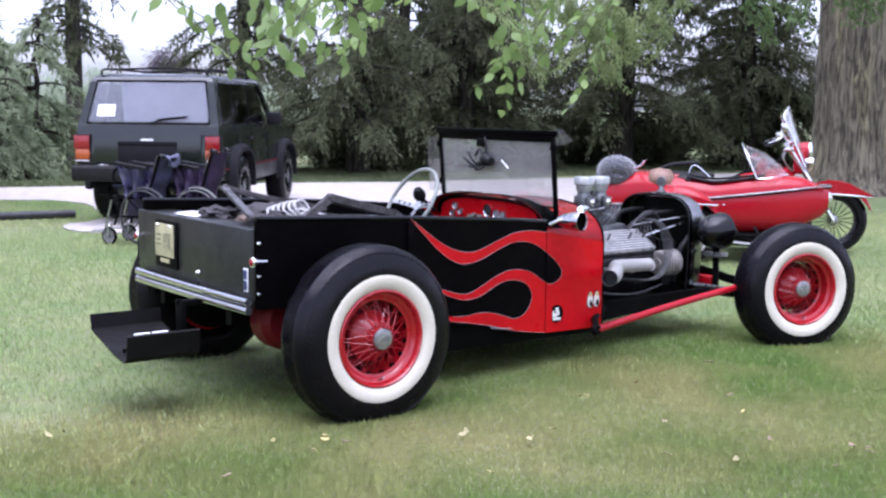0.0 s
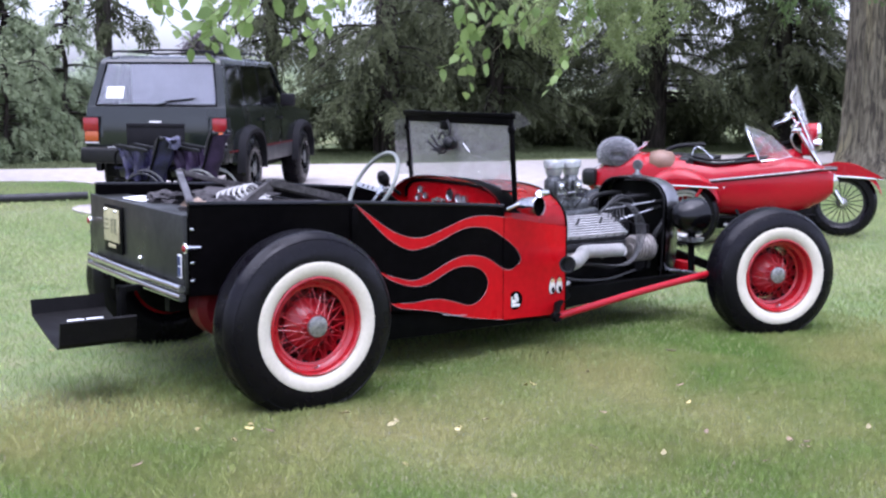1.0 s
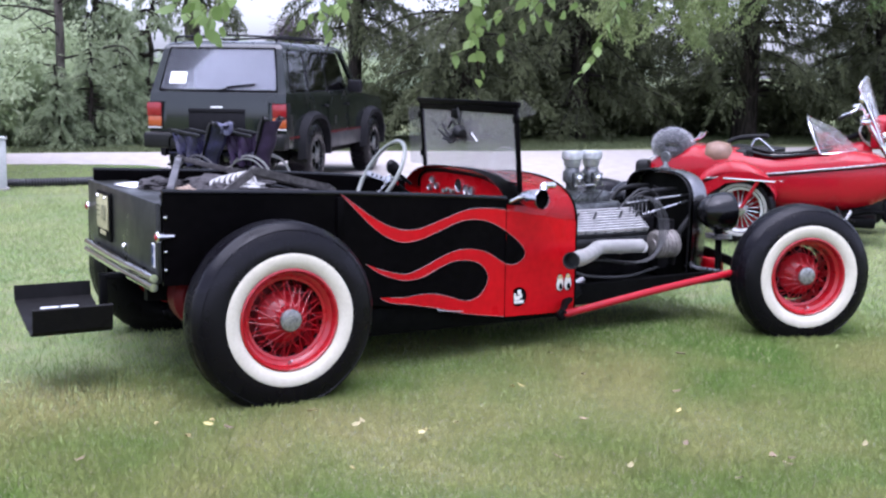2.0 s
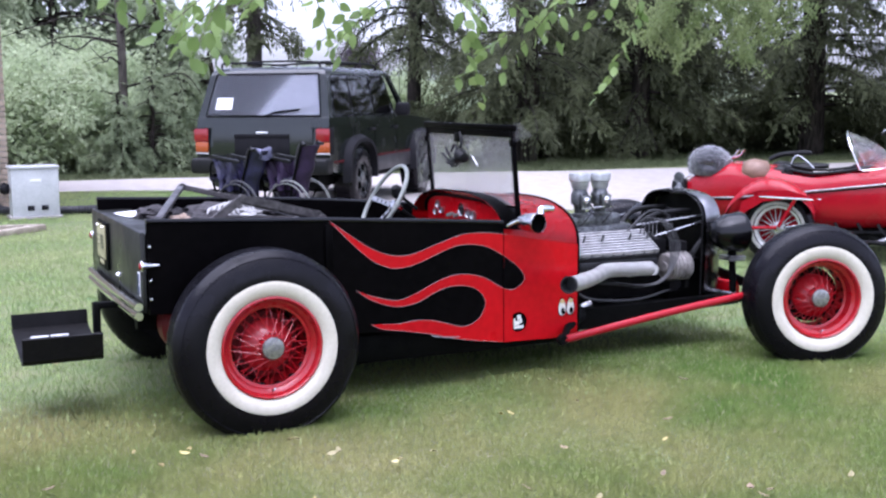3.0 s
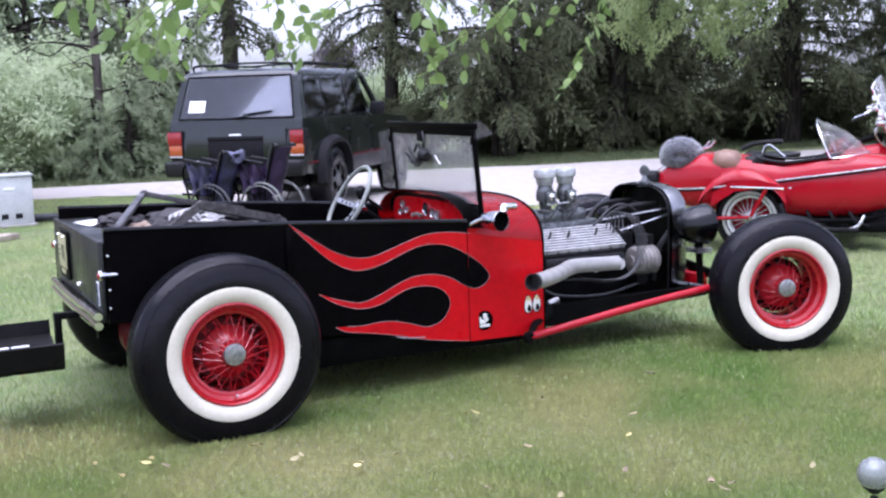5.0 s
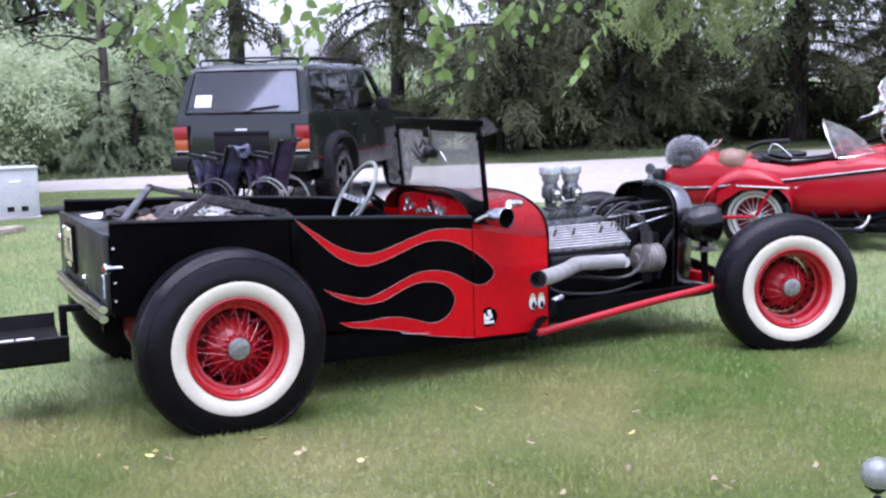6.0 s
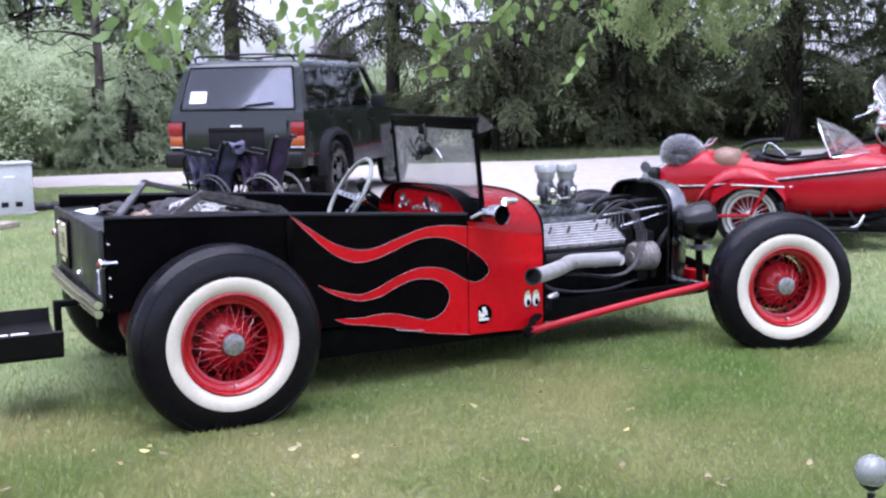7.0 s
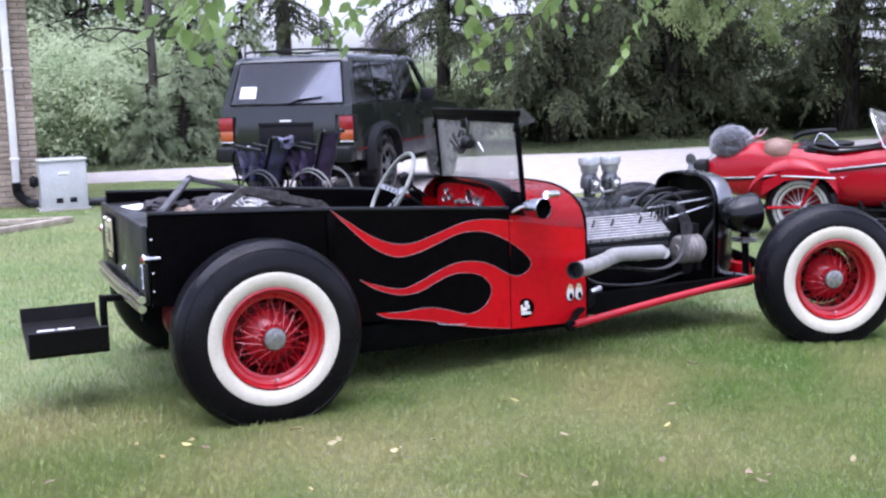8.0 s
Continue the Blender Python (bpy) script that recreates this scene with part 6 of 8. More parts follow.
SW = [0.07, 0.14, 0.22, 0.285, 0.305, 0.31, 0.31, 0.295, 0.235, 0.15, 0.08, 0.03]


def ring(x, grow=0.0, n=36):
    zb, zt, w = lerp(x, SX, SZB), lerp(x, SX, SZT), lerp(x, SX, SW)
    zc, h = (zb + zt) / 2, (zt - zb) / 2
    out = []
    for k in range(n):
        a = 2 * math.pi * k / n
        c, s = math.cos(a), math.sin(a)
        out.append((x, 0.43 + (w + grow) * math.copysign(abs(c) ** 0.55, c), zc + (h + grow) * math.copysign(abs(s) ** 0.7, s)))
    return out


bm = BM()
sxs = [p.x for p in curve([(x, 0, 0) for x in SX], 4)]
loft(bm, [ring(x) for x in sxs])
bmesh.ops.delete(bm, geom=[f for f in bm.faces if -0.06 < f.calc_center_median().x < 0.66 and f.calc_center_median().z > 0.74 - 0.0 and abs(f.calc_center_median().y - 0.43) < 0.24 and f.normal.z > 0.3 or (-0.06 < f.calc_center_median().x < 0.66 and f.calc_center_median().z > lerp(f.calc_center_median().x, SX, SZT) - 0.04 and abs(f.calc_center_median().y - 0.43) < 0.25)], context="FACES")
mp("sidecar_body", bm, M_MCRED, label="glossy red sidecar body", angle=60)
bm = BM()
loft(bm, [ring(x, -0.012) for x in steps(-0.25, 0.8, 10)])
bmesh.ops.delete(bm, geom=[f for f in bm.faces if f.calc_center_median().z > 0.70], context="FACES")
mp("sidecar_lining", bm, M_SEAT)
bm = box(BM(), -0.08, 0.35, 0.22, 0.64, 0.52, 0.62, 0.04, seg=3)
box(bm, -0.14, -0.02, 0.22, 0.64, 0.55, 0.80, 0.04, seg=3)
mp("sidecar_seat", bm, M_SEAT, label="black sidecar seat")
bm = BM()
tube(bm, curve([(-0.07, 0.43, 0.80), (-0.02, 0.25, 0.785), (0.2, 0.19, 0.75), (0.45, 0.19, 0.775), (0.62, 0.28, 0.80), (0.66, 0.43, 0.82), (0.62, 0.58, 0.80), (0.45, 0.67, 0.775), (0.2, 0.67, 0.75), (-0.02, 0.61, 0.785)], 4, closed=True), 0.012, 8, closed=True)
mp("cockpit_trim", bm, M_SEAT)
for s in (-1, 1):
    bm = BM()
    pts = []
    for x in steps(-0.90, 1.26, 24):
        w = lerp(x, SX, SW)
        zc = lerp(x, [-0.9, -0.44, 0.207, 1.077, 1.27], [0.51, 0.534, 0.607, 0.715, 0.72])
        pts.append((x, 0.43 + s * (w + 0.004), zc))
    tube(bm, pts, 0.0075, 6)
    mould = mp("moulding", bm, M_HUB, label="chrome moulding strip")
    # Dark tube just below the chrome strip, drawn as its shadow.
    bm = BM()
    tube(bm, [(p[0], p[1], p[2] - 0.016) for p in pts], 0.007, 6)
    mp("moulding_shadow_strip", bm, M_OILY, mould)
bm = BM()
loft(bm, [ring(x, 0.004) for x in (1.235, 1.25, 1.262, 1.28)])
mp("nose_cap", bm, M_CHROME, label="chrome nose cap")


def moto_wheel(name, x, y, R, label, white):
    h = thing(name, Matrix(), "", "")
    h.parent = rig
    h.matrix_basis = pose(x, y, R, 0, 0, 0)
    bm = lathe(BM(), [(R - 0.12, -0.035), (R - 0.085, -0.06), (R - 0.035, -0.06), (R - 0.008, -0.035), (R, 0.0), (R - 0.008, 0.035), (R - 0.035, 0.06), (R - 0.085, 0.06), (R - 0.12, 0.035)], Matrix(), 48, closed=True)
    part("tyre", bm, M_RUBBER, h, "black motorcycle tyre", local=True)
    if white:
        bm = lathe(BM(), [(R - 0.100, -0.058), (R - 0.092, -0.0625), (R - 0.078, -0.0635), (R - 0.072, -0.062)], Matrix(), 48)
        part("whitewall", bm, M_DIMWHITE, h, local=True)
    bm = lathe(BM(), [(R - 0.108, -0.045), (R - 0.128, -0.038), (R - 0.132, 0.0), (R - 0.128, 0.038), (R - 0.108, 0.045)], Matrix(), 48)
    part("rim", bm, M_EXH if white else M_CAST, h, "pale steel rim" if white else "dark steel rim", local=True)
    bm = lathe(BM(), [(0, -0.07), (0.03, -0.068), (0.05, -0.05), (0.05, -0.03), (0.025, -0.02), (0.025, 0.02), (0.05, 0.03), (0.05, 0.05), (0, 0.06)], Matrix(), 24)
    part("hub", bm, M_DULL, h, local=True)
    src = None
    for k in range(20):
        mm = pose(0, 0, 0, 0, 18 * k, 0)
        if src is None:
            bm = tube(BM(), [(0.04, -0.045, 0.01), (R - 0.13, -0.005, 0.03)], 0.0045, 5)
            src = part("spoke", bm, M_DULL if white else M_CAST, h, local=True)
        else:
            twin(src, "spoke", h, mm)
    return h


moto_wheel("sidecar_wheel", -0.035, -0.02, 0.30, "sidecar wheel", True)
moto_wheel("front_wheel", 1.36, 1.30, 0.33, "front wheel", False)
moto_wheel("rear_wheel", -0.12, 1.30, 0.33, "rear wheel", False)
# sidecar fender
bm = BM()
sec = []
for a in steps(radians(196), radians(22), 22):
    c, s = math.cos(a), math.sin(a)
    R = 0.368
    sec.append([(R * c * 1.06 - 0.095, -0.02 + y, 0.305 + (R + d) * s) for y, d in ((-0.115, -0.045), (-0.105, 0.0), (-0.06, 0.035), (0.0, 0.045), (0.06, 0.035), (0.105, 0.0), (0.10, -0.01), (0.0, 0.03), (-0.095, -0.01), (-0.105, -0.045))])
loft(bm, sec)
fend = mp("sidecar_fender", bm, M_MCRED, label="red fender over the sidecar wheel", angle=60)
bm = BM()
tube(bm, [(-0.18, -0.137, 0.570), (0.24, -0.137, 0.556), (0.30, -0.10, 0.556), (0.31, 0.05, 0.556)], 0.009, 8)
mp("fender_trim", bm, M_CHROME, fend, "chrome trim on the fender edge")
bm = BM()
prism(bm, [(-0.35, 0.40), (-0.33, 0.52), (-0.15, 0.62), (0.05, 0.63), (0.33, 0.55), (0.05, 0.555), (-0.15, 0.53)], lambda u, v: (u, -0.138, v), lambda u, v: (u, -0.125, v))
mp("fender_skirt", bm, M_MCRED, fend)
bm = BM()
tube(bm, [(0.12, -0.13, 0.57), (-0.02, -0.10, 0.32)], 0.016, 6)
mp("fender_stay", bm, M_MCRED, fend, "red fender stay")
# sidecar screen: a hoop leaning back, its clear sheet sweeping forward to the deck
bm = BM()
sec = []
for t in steps(0, 1, 24):
    c, n = math.cos(math.pi * t), max(0.0, math.sin(math.pi * t))
    hoop = Vector((0.585 - 0.135 * n ** 0.7, 0.43 - 0.275 * c, 0.785 + 0.31 * n ** 0.72))
    foot = Vector((0.60 + 0.27 * n ** 0.8, 0.43 - 0.285 * c, 0.785 + 0.035 * n))
    run = [hoop.lerp(foot, w) + Vector((0.5, 0, 0.8)) * (0.05 * n * math.sin(math.pi * w)) for w in (0.0, 0.25, 0.5, 0.75, 1.0)]
    sec.append([*run, *[p - Vector((0.003, 0, 0.003)) for p in run[::-1]]])
loft(bm, sec)
sc1 = mp("sidecar_screen", bm, M_PERSPEX, label="clear curved sidecar windscreen")
sc1.visible_shadow = False
bm = BM()
tube(bm, [s[0] for s in sec], 0.009, 6)
tube(bm, [s[4] for s in sec], 0.006, 6)
mp("screen_edge", bm, M_CHROME, sc1)
# rack with grab rail on the tail
bm = BM()
for y in (0.28, 0.58):
    tube(bm, curve([(-0.90, y, 0.68), (-0.70, y, 0.80), (-0.50, y, 0.865), (-0.44, y, 0.93)], 5), 0.008, 8)
tube(bm, [(-0.44, 0.28, 0.93), (-0.44, 0.58, 0.93)], 0.008, 8)
mp("luggage_rail", bm, M_CHROME, label="chrome luggage rail on the sidecar tail")
bm = BM()
box(bm, -1.02, -0.88, 0.22, 0.40, 0.515, 0.675, 0.045, seg=3)
mp("tail_bag", bm, M_SEAT, label="small black bag behind the sidecar")
bm = BM()
tube(bm, curve([(-0.04, 0.60, 0.78), (-0.01, 0.60, 0.86), (0.04, 0.60, 0.87), (0.16, 0.60, 0.77)], 5), 0.009, 8)
mp("grab_loop", bm, M_CHROME, label="chrome grab loop")
bm = BM()
tube(bm, curve([(-0.34, 1.30, 0.80), (-0.22, 1.30, 0.85), (0.0, 1.30, 0.87), (0.04, 1.30, 0.86)], 5), 0.022, 8)
mp("shift_lever", bm, M_SEAT)
# chassis of the sidecar
bm = BM()
tube(bm, curve([(-0.6, 0.1, 0.30), (0.0, 0.06, 0.28), (0.7, 0.12, 0.27), (1.0, 0.3, 0.30)], 5), 0.02, 8)
tube(bm, [(0.0, 0.0, 0.30), (0.0, 1.3, 0.30)], 0.02, 8)
tube(bm, [(0.75, 0.15, 0.27), (0.8, 1.3, 0.32)], 0.02, 8)
box(bm, 0.35, 0.8, 0.7, 1.1, 0.2, 0.31, 0.03)
mp("sidecar_chassis", bm, M_OILY)
bm = lathe(BM(), [(0.0, -0.006), (0.275, -0.006), (0.28, 0.0), (0.275, 0.006), (0.0, 0.006)], along((-0.035, 0.10, 0.36), (0, 1, 0)), 40)
mp("wheel_guard", bm, M_MCRED, label="red guard plate behind the sidecar wheel")
bm = tube(BM(), [(-0.035, -0.10, 0.31), (-0.30, -0.11, 0.30)], 0.015, 8)
mp("fender_stay", bm, M_MCRED, label="red fender stay")
bm = tube(BM(), curve([(0.30, 0.09, 0.21), (0.62, 0.09, 0.19), (0.80, 0.10, 0.22), (0.86, 0.14, 0.31)], 6), 0.014, 8)
mp("side_rail", bm, M_DULL, label="steel rail under the sidecar")
for x in (0.40, 0.58, 0.74):
    bm = tube(BM(), curve([(x, 0.16, 0.34), (x + 0.06, 0.13, 0.26), (x + 0.16, 0.16, 0.22)], 4), 0.013, 6)
    mp("leaf_spring", bm, M_IRON)
bm = box(BM(), 0.20, 1.06, 0.20, 0.62, 0.16, 0.25, 0.02)
mp("sidecar_floor", bm, M_OILY)
bm = box(BM(), 0.30, 1.10, 1.14, 1.46, 0.10, 0.44, 0.05)
lathe(bm, [(0, -0.10), (0.10, -0.10), (0.13, -0.05), (0.13, 0.05), (0, 0.06)], along((0.62, 1.14, 0.30), (0, 1, 0)), 20)
mp("crankcase", bm, M_IRON, label="dark cast crankcase")
for x in (0.42, 0.86):
    bm = box(BM(), x, x + 0.26, 1.00, 1.14, 0.20, 0.225, 0.008)
    mp("floorboard", bm, M_OILY)
for x in (0.55, 0.68):
    bm = BM()
    cyl(bm, (x, -0.04 + 0.1, 0.20), (x + 0.14, 0.08, 0.19), 0.022, seg=10)
    mp("step_peg", bm, M_IRON)
# motorcycle
bm = BM()
tube(bm, curve([(-0.12, 1.30, 0.33), (0.15, 1.30, 0.55), (0.5, 1.30, 0.78), (0.9, 1.30, 0.92)], 5), 0.025, 8)
tube(bm, curve([(0.9, 1.30, 0.92), (0.85, 1.30, 0.5), (0.7, 1.30, 0.25), (0.1, 1.30, 0.25), (-0.12, 1.30, 0.33)], 5), 0.025, 8)
mp("bike_chassis", bm, M_OILY)
bm = BM()
loft(bm, [[(x, 1.30 + w * math.cos(a), z + h * math.sin(a)) for a in steps(0, 2 * math.pi, 16)[:-1]] for x, w, h, z in ((0.40, 0.05, 0.05, 0.68), (0.47, 0.13, 0.09, 0.685), (0.68, 0.17, 0.11, 0.70), (0.90, 0.15, 0.11, 0.74), (0.98, 0.05, 0.05, 0.77))])
mp("fuel_tank", bm, M_MCRED, label="red teardrop fuel tank")
bm = BM()
loft(bm, [[(x, 0.27 + w * math.cos(a), z + h * math.sin(a)) for a in steps(0, 2 * math.pi, 16)[:-1]] for x, w, h, z in ((-0.40, 0.04, 0.03, 0.760), (-0.385, 0.10, 0.085, 0.755), (-0.30, 0.13, 0.115, 0.750), (-0.19, 0.12, 0.105, 0.740), (-0.16, 0.08, 0.06, 0.730), (-0.14, 0.03, 0.02, 0.730))])
mp("headrest", bm, M_BROWN, label="tan leather headrest behind the sidecar seat", angle=60)
bm = BM()
loft(bm, [[(x, 1.30 + w * math.cos(a), z + h * math.sin(a)) for a in steps(0, 2 * math.pi, 16)[:-1]] for x, w, h, z in ((-0.30, 0.05, 0.03, 0.74), (-0.25, 0.13, 0.05, 0.74), (-0.1, 0.15, 0.05, 0.73), (0.1, 0.09, 0.04, 0.74), (0.2, 0.03, 0.02, 0.75))])
mp("saddle", bm, M_SEAT, label="black motorcycle saddle", angle=60)
bm = box(BM(), 0.25, 0.75, 1.16, 1.44, 0.28, 0.55, 0.04, seg=3)
box(bm, 0.36, 0.48, 1.2, 1.4, 0.5, 0.75, 0.03)
box(bm, 0.55, 0.67, 1.2, 1.4, 0.5, 0.75, 0.03)
mp("engine", bm, M_IRON, label="dark v-twin engine")
for s in (-1, 1):
    bm = BM()
    tube(bm, [(0.93, 1.30 + s * 0.09, 1.02), (1.36, 1.30 + s * 0.09, 0.33)], 0.026, 12)
    mp("fork_leg", bm, M_CHROME, label="chrome fork leg")
    bm = BM()
    tube(bm, curve([(0.92, 1.30, 1.05), (0.88, 1.30 + s * 0.15, 1.14), (0.84, 1.30 + s * 0.24, 1.15), (0.76, 1.30 + s * 0.31, 1.10)], 5), 0.011, 8)
    bar = mp("handlebar", bm, M_CHROME)
    bm = BM()
    cyl(bm, (0.77, 1.30 + s * 0.305, 1.105), (0.68, 1.30 + s * 0.36, 1.06), 0.017, seg=10)
    mp("grip", bm, M_SEAT, bar)
    bm = BM()
    lathe(bm, [(0, -0.01), (0.045, -0.01), (0.05, 0), (0.04, 0.02), (0, 0.03)], along((0.86, 1.30 + s * 0.30, 1.24), (1, 0, 0)), 16)
    tube(bm, [(0.84, 1.30 + s * 0.25, 1.15), (0.86, 1.30 + s * 0.30, 1.23)], 0.006, 6)
    mp("mirror", bm, M_CHROME)
    bm = BM()
    lathe(bm, [(0, -0.06), (0.04, -0.05), (0.055, 0), (0.05, 0.02), (0, 0.03)], along((1.12, 1.30 + s * 0.16, 0.90), (1, 0, 0)), 18)
    mp("passing_lamp", bm, M_CHROME, label="chrome passing lamp")
    bm = tube(BM(), curve([(0.82, 1.30 + s * 0.22, 1.145), (0.80, 1.30 + s * 0.30, 1.125), (0.70, 1.30 + s * 0.36, 1.09)], 4), 0.006, 6)
    mp("brake_lever", bm, M_CHROME, bar, "chrome lever")
    bm = box(BM(), 0.79, 0.86, 1.30 + s * 0.20 - 0.03, 1.30 + s * 0.20 + 0.03, 1.14, 1.19, 0.012)
    mp("lever_clamp", bm, M_CHROME, bar)
    bm = tube(BM(), curve([(0.92, 1.30 + s * 0.06, 1.03), (0.86, 1.30 + s * 0.12, 0.96), (0.90, 1.30 + s * 0.10, 0.86), (0.98, 1.30 + s * 0.07, 0.80)], 5), 0.008, 6)
    mp("cable", bm, M_DULL, bar)
bm = BM()
lathe(bm, [(0, -0.16), (0.05, -0.15), (0.09, -0.08), (0.10, 0), (0.095, 0.02), (0, 0.035)], along((1.10, 1.30, 1.0), (1, 0, -0.05)), 24)
nac = mp("headlamp", bm, M_MCRED, label="red headlamp nacelle")
bm = BM()
lathe(bm, [(0.10, 0.0), (0.105, 0.015), (0.098, 0.03), (0.05, 0.045), (0, 0.05)], along((1.10, 1.30, 1.0), (1, 0, -0.05)), 24)
mp("headlamp_lens", bm, M_CHROME, nac)
bm = BM()
box(bm, 0.96, 1.08, 1.20, 1.40, 0.78, 1.03, 0.03, seg=3)
mp("fork_cover", bm, M_MCRED, label="red fork cover")
bm = lathe(BM(), [(0, -0.03), (0.05, -0.028), (0.062, -0.012), (0.062, 0.0), (0.05, 0.008), (0, 0.01)], along((0.90, 1.30, 1.09), (-0.5, 0, 0.87)), 20)
mp("speedometer", bm, M_CHROME, label="round chrome speedometer")
bm = box(BM(), 0.86, 0.96, 1.18, 1.42, 1.0, 1.05, 0.015)
mp("fork_crown", bm, M_CHROME)
bm = BM()
sec = []
for t in steps(0, 1, 10):
    y = 1.30 + (t - 0.5) * 0.56
    bow = 1 - (2 * t - 1) ** 2
    sec.append([(1.06 + 0.05 * bow, y, 0.86 - 0.05 * bow), (0.84 + 0.06 * bow, y, 1.34 + 0.11 * bow ** 0.6), (0.846 + 0.06 * bow, y, 1.34 + 0.11 * bow ** 0.6), (1.066 + 0.05 * bow, y, 0.86 - 0.05 * bow)])
loft(bm, sec)
sc2 = mp("windscreen", bm, M_PERSPEX, label="tall clear motorcycle windscreen")
sc2.visible_shadow = False
bm = BM()
tube(bm, [s[1] for s in sec], 0.007, 6)
tube(bm, [sec[0][0], sec[0][1]], 0.010, 6)
tube(bm, [sec[-1][0], sec[-1][1]], 0.007, 6)
tube(bm, [(1.0, 1.02, 1.03), (1.02, 1.30, 1.05), (1.0, 1.58, 1.03)], 0.008, 6)
mp("windscreen_frame", bm, M_CHROME, sc2)
bm = BM()
sec = []
for a in steps(radians(150), radians(17), 18):
    c, s = math.cos(a), math.sin(a)
    R = 0.375
    sec.append([(1.36 + R * c, 1.30 + y, 0.33 + (R + d) * max(s, -0.02) * 0.95 + (0.03 if s < 0.1 else 0)) for y, d in ((-0.10, -0.06), (-0.09, 0.0), (0, 0.04), (0.09, 0.0), (0.10, -0.06), (0.08, -0.01), (0, 0.025), (-0.08, -0.01))])
loft(bm, sec)
ff = mp("front_fender", bm, M_MCRED, label="red valanced front fender", angle=60)
bm = BM()
tube(bm, [(1.05, 1.19, 0.60), (1.4, 1.188, 0.59), (1.72, 1.21, 0.57), (1.745, 1.30, 0.57), (1.72, 1.39, 0.57)], 0.013, 8)
mp("fender_trim", bm, M_CHROME, ff)
bm = BM()
prism(bm, [(1.02, 0.56), (1.1, 0.68), (1.3, 0.735), (1.5, 0.70), (1.73, 0.58), (1.4, 0.60), (1.1, 0.605)], lambda u, v: (u, 1.188, v), lambda u, v: (u, 1.20, v))
mp("fender_skirt", bm, M_MCRED, ff)
bm = BM()
sec = []
for a in steps(radians(200), radians(40), 16):
    c, s = math.cos(a), math.sin(a)
    R = 0.375
    sec.append([(-0.12 + R * c, 1.30 + y, 0.33 + (R + d) * s) for y, d in ((-0.10, -0.06), (-0.09, 0.0), (0, 0.04), (0.09, 0.0), (0.10, -0.06), (0.08, -0.01), (0, 0.025), (-0.08, -0.01))])
loft(bm, sec)
mp("rear_fender", bm, M_MCRED, angle=60)
bm = BM()
tube(bm, curve([(0.5, 1.12, 0.32), (0.1, 1.08, 0.24), (-0.5, 1.08, 0.24)], 5), 0.03, 10)
mp("exhaust_pipe", bm, M_CHROME)

# fuzzy grey dome cap resting on the sidecar's tail
rm = pose(5.4, 3.0, 0.0, 0, 0, -50)
bm = BM()
bmesh.ops.create_icosphere(bm, subdivisions=5, radius=1)
for v in bm.verts:
    n = 1 + 0.04 * noise.noise(v.co * 14) + 0.035 * noise.noise(v.co * 31)
    # the opening under the turned-up brim
    n -= 0.30 * math.exp(-((v.co.x - 0.10) / 0.30) ** 4 - ((v.co.z - 0.02) / 0.13) ** 2) if v.co.y < 0 else 0
    v.co = Vector((v.co.x * 0.195 * n, v.co.y * 0.19 * n, max(-0.6, v.co.z) * 0.165 * n))
rr = random.Random(41)
pelt = [v.co.copy() for v in bm.verts]
for _ in range(2600):
    q = rr.choice(pelt)
    out = q.normalized()
    tip = q + (out + Vector((rr.uniform(-0.6, 0.6), rr.uniform(-0.6, 0.6), rr.uniform(-0.6, 0.6)))) * rr.uniform(0.005, 0.014)
    e = out.orthogonal().normalized() * 0.0022
    bm.faces.new((bm.verts.new(q - e), bm.verts.new(q + e), bm.verts.new(tip)))
solo("fur_cap", bm, M_FUR, rm @ pose(-0.70, 0.36, 0.805, 0, 6, 0), "grey fuzzy fur cap resting on the sidecar tail", "cap")


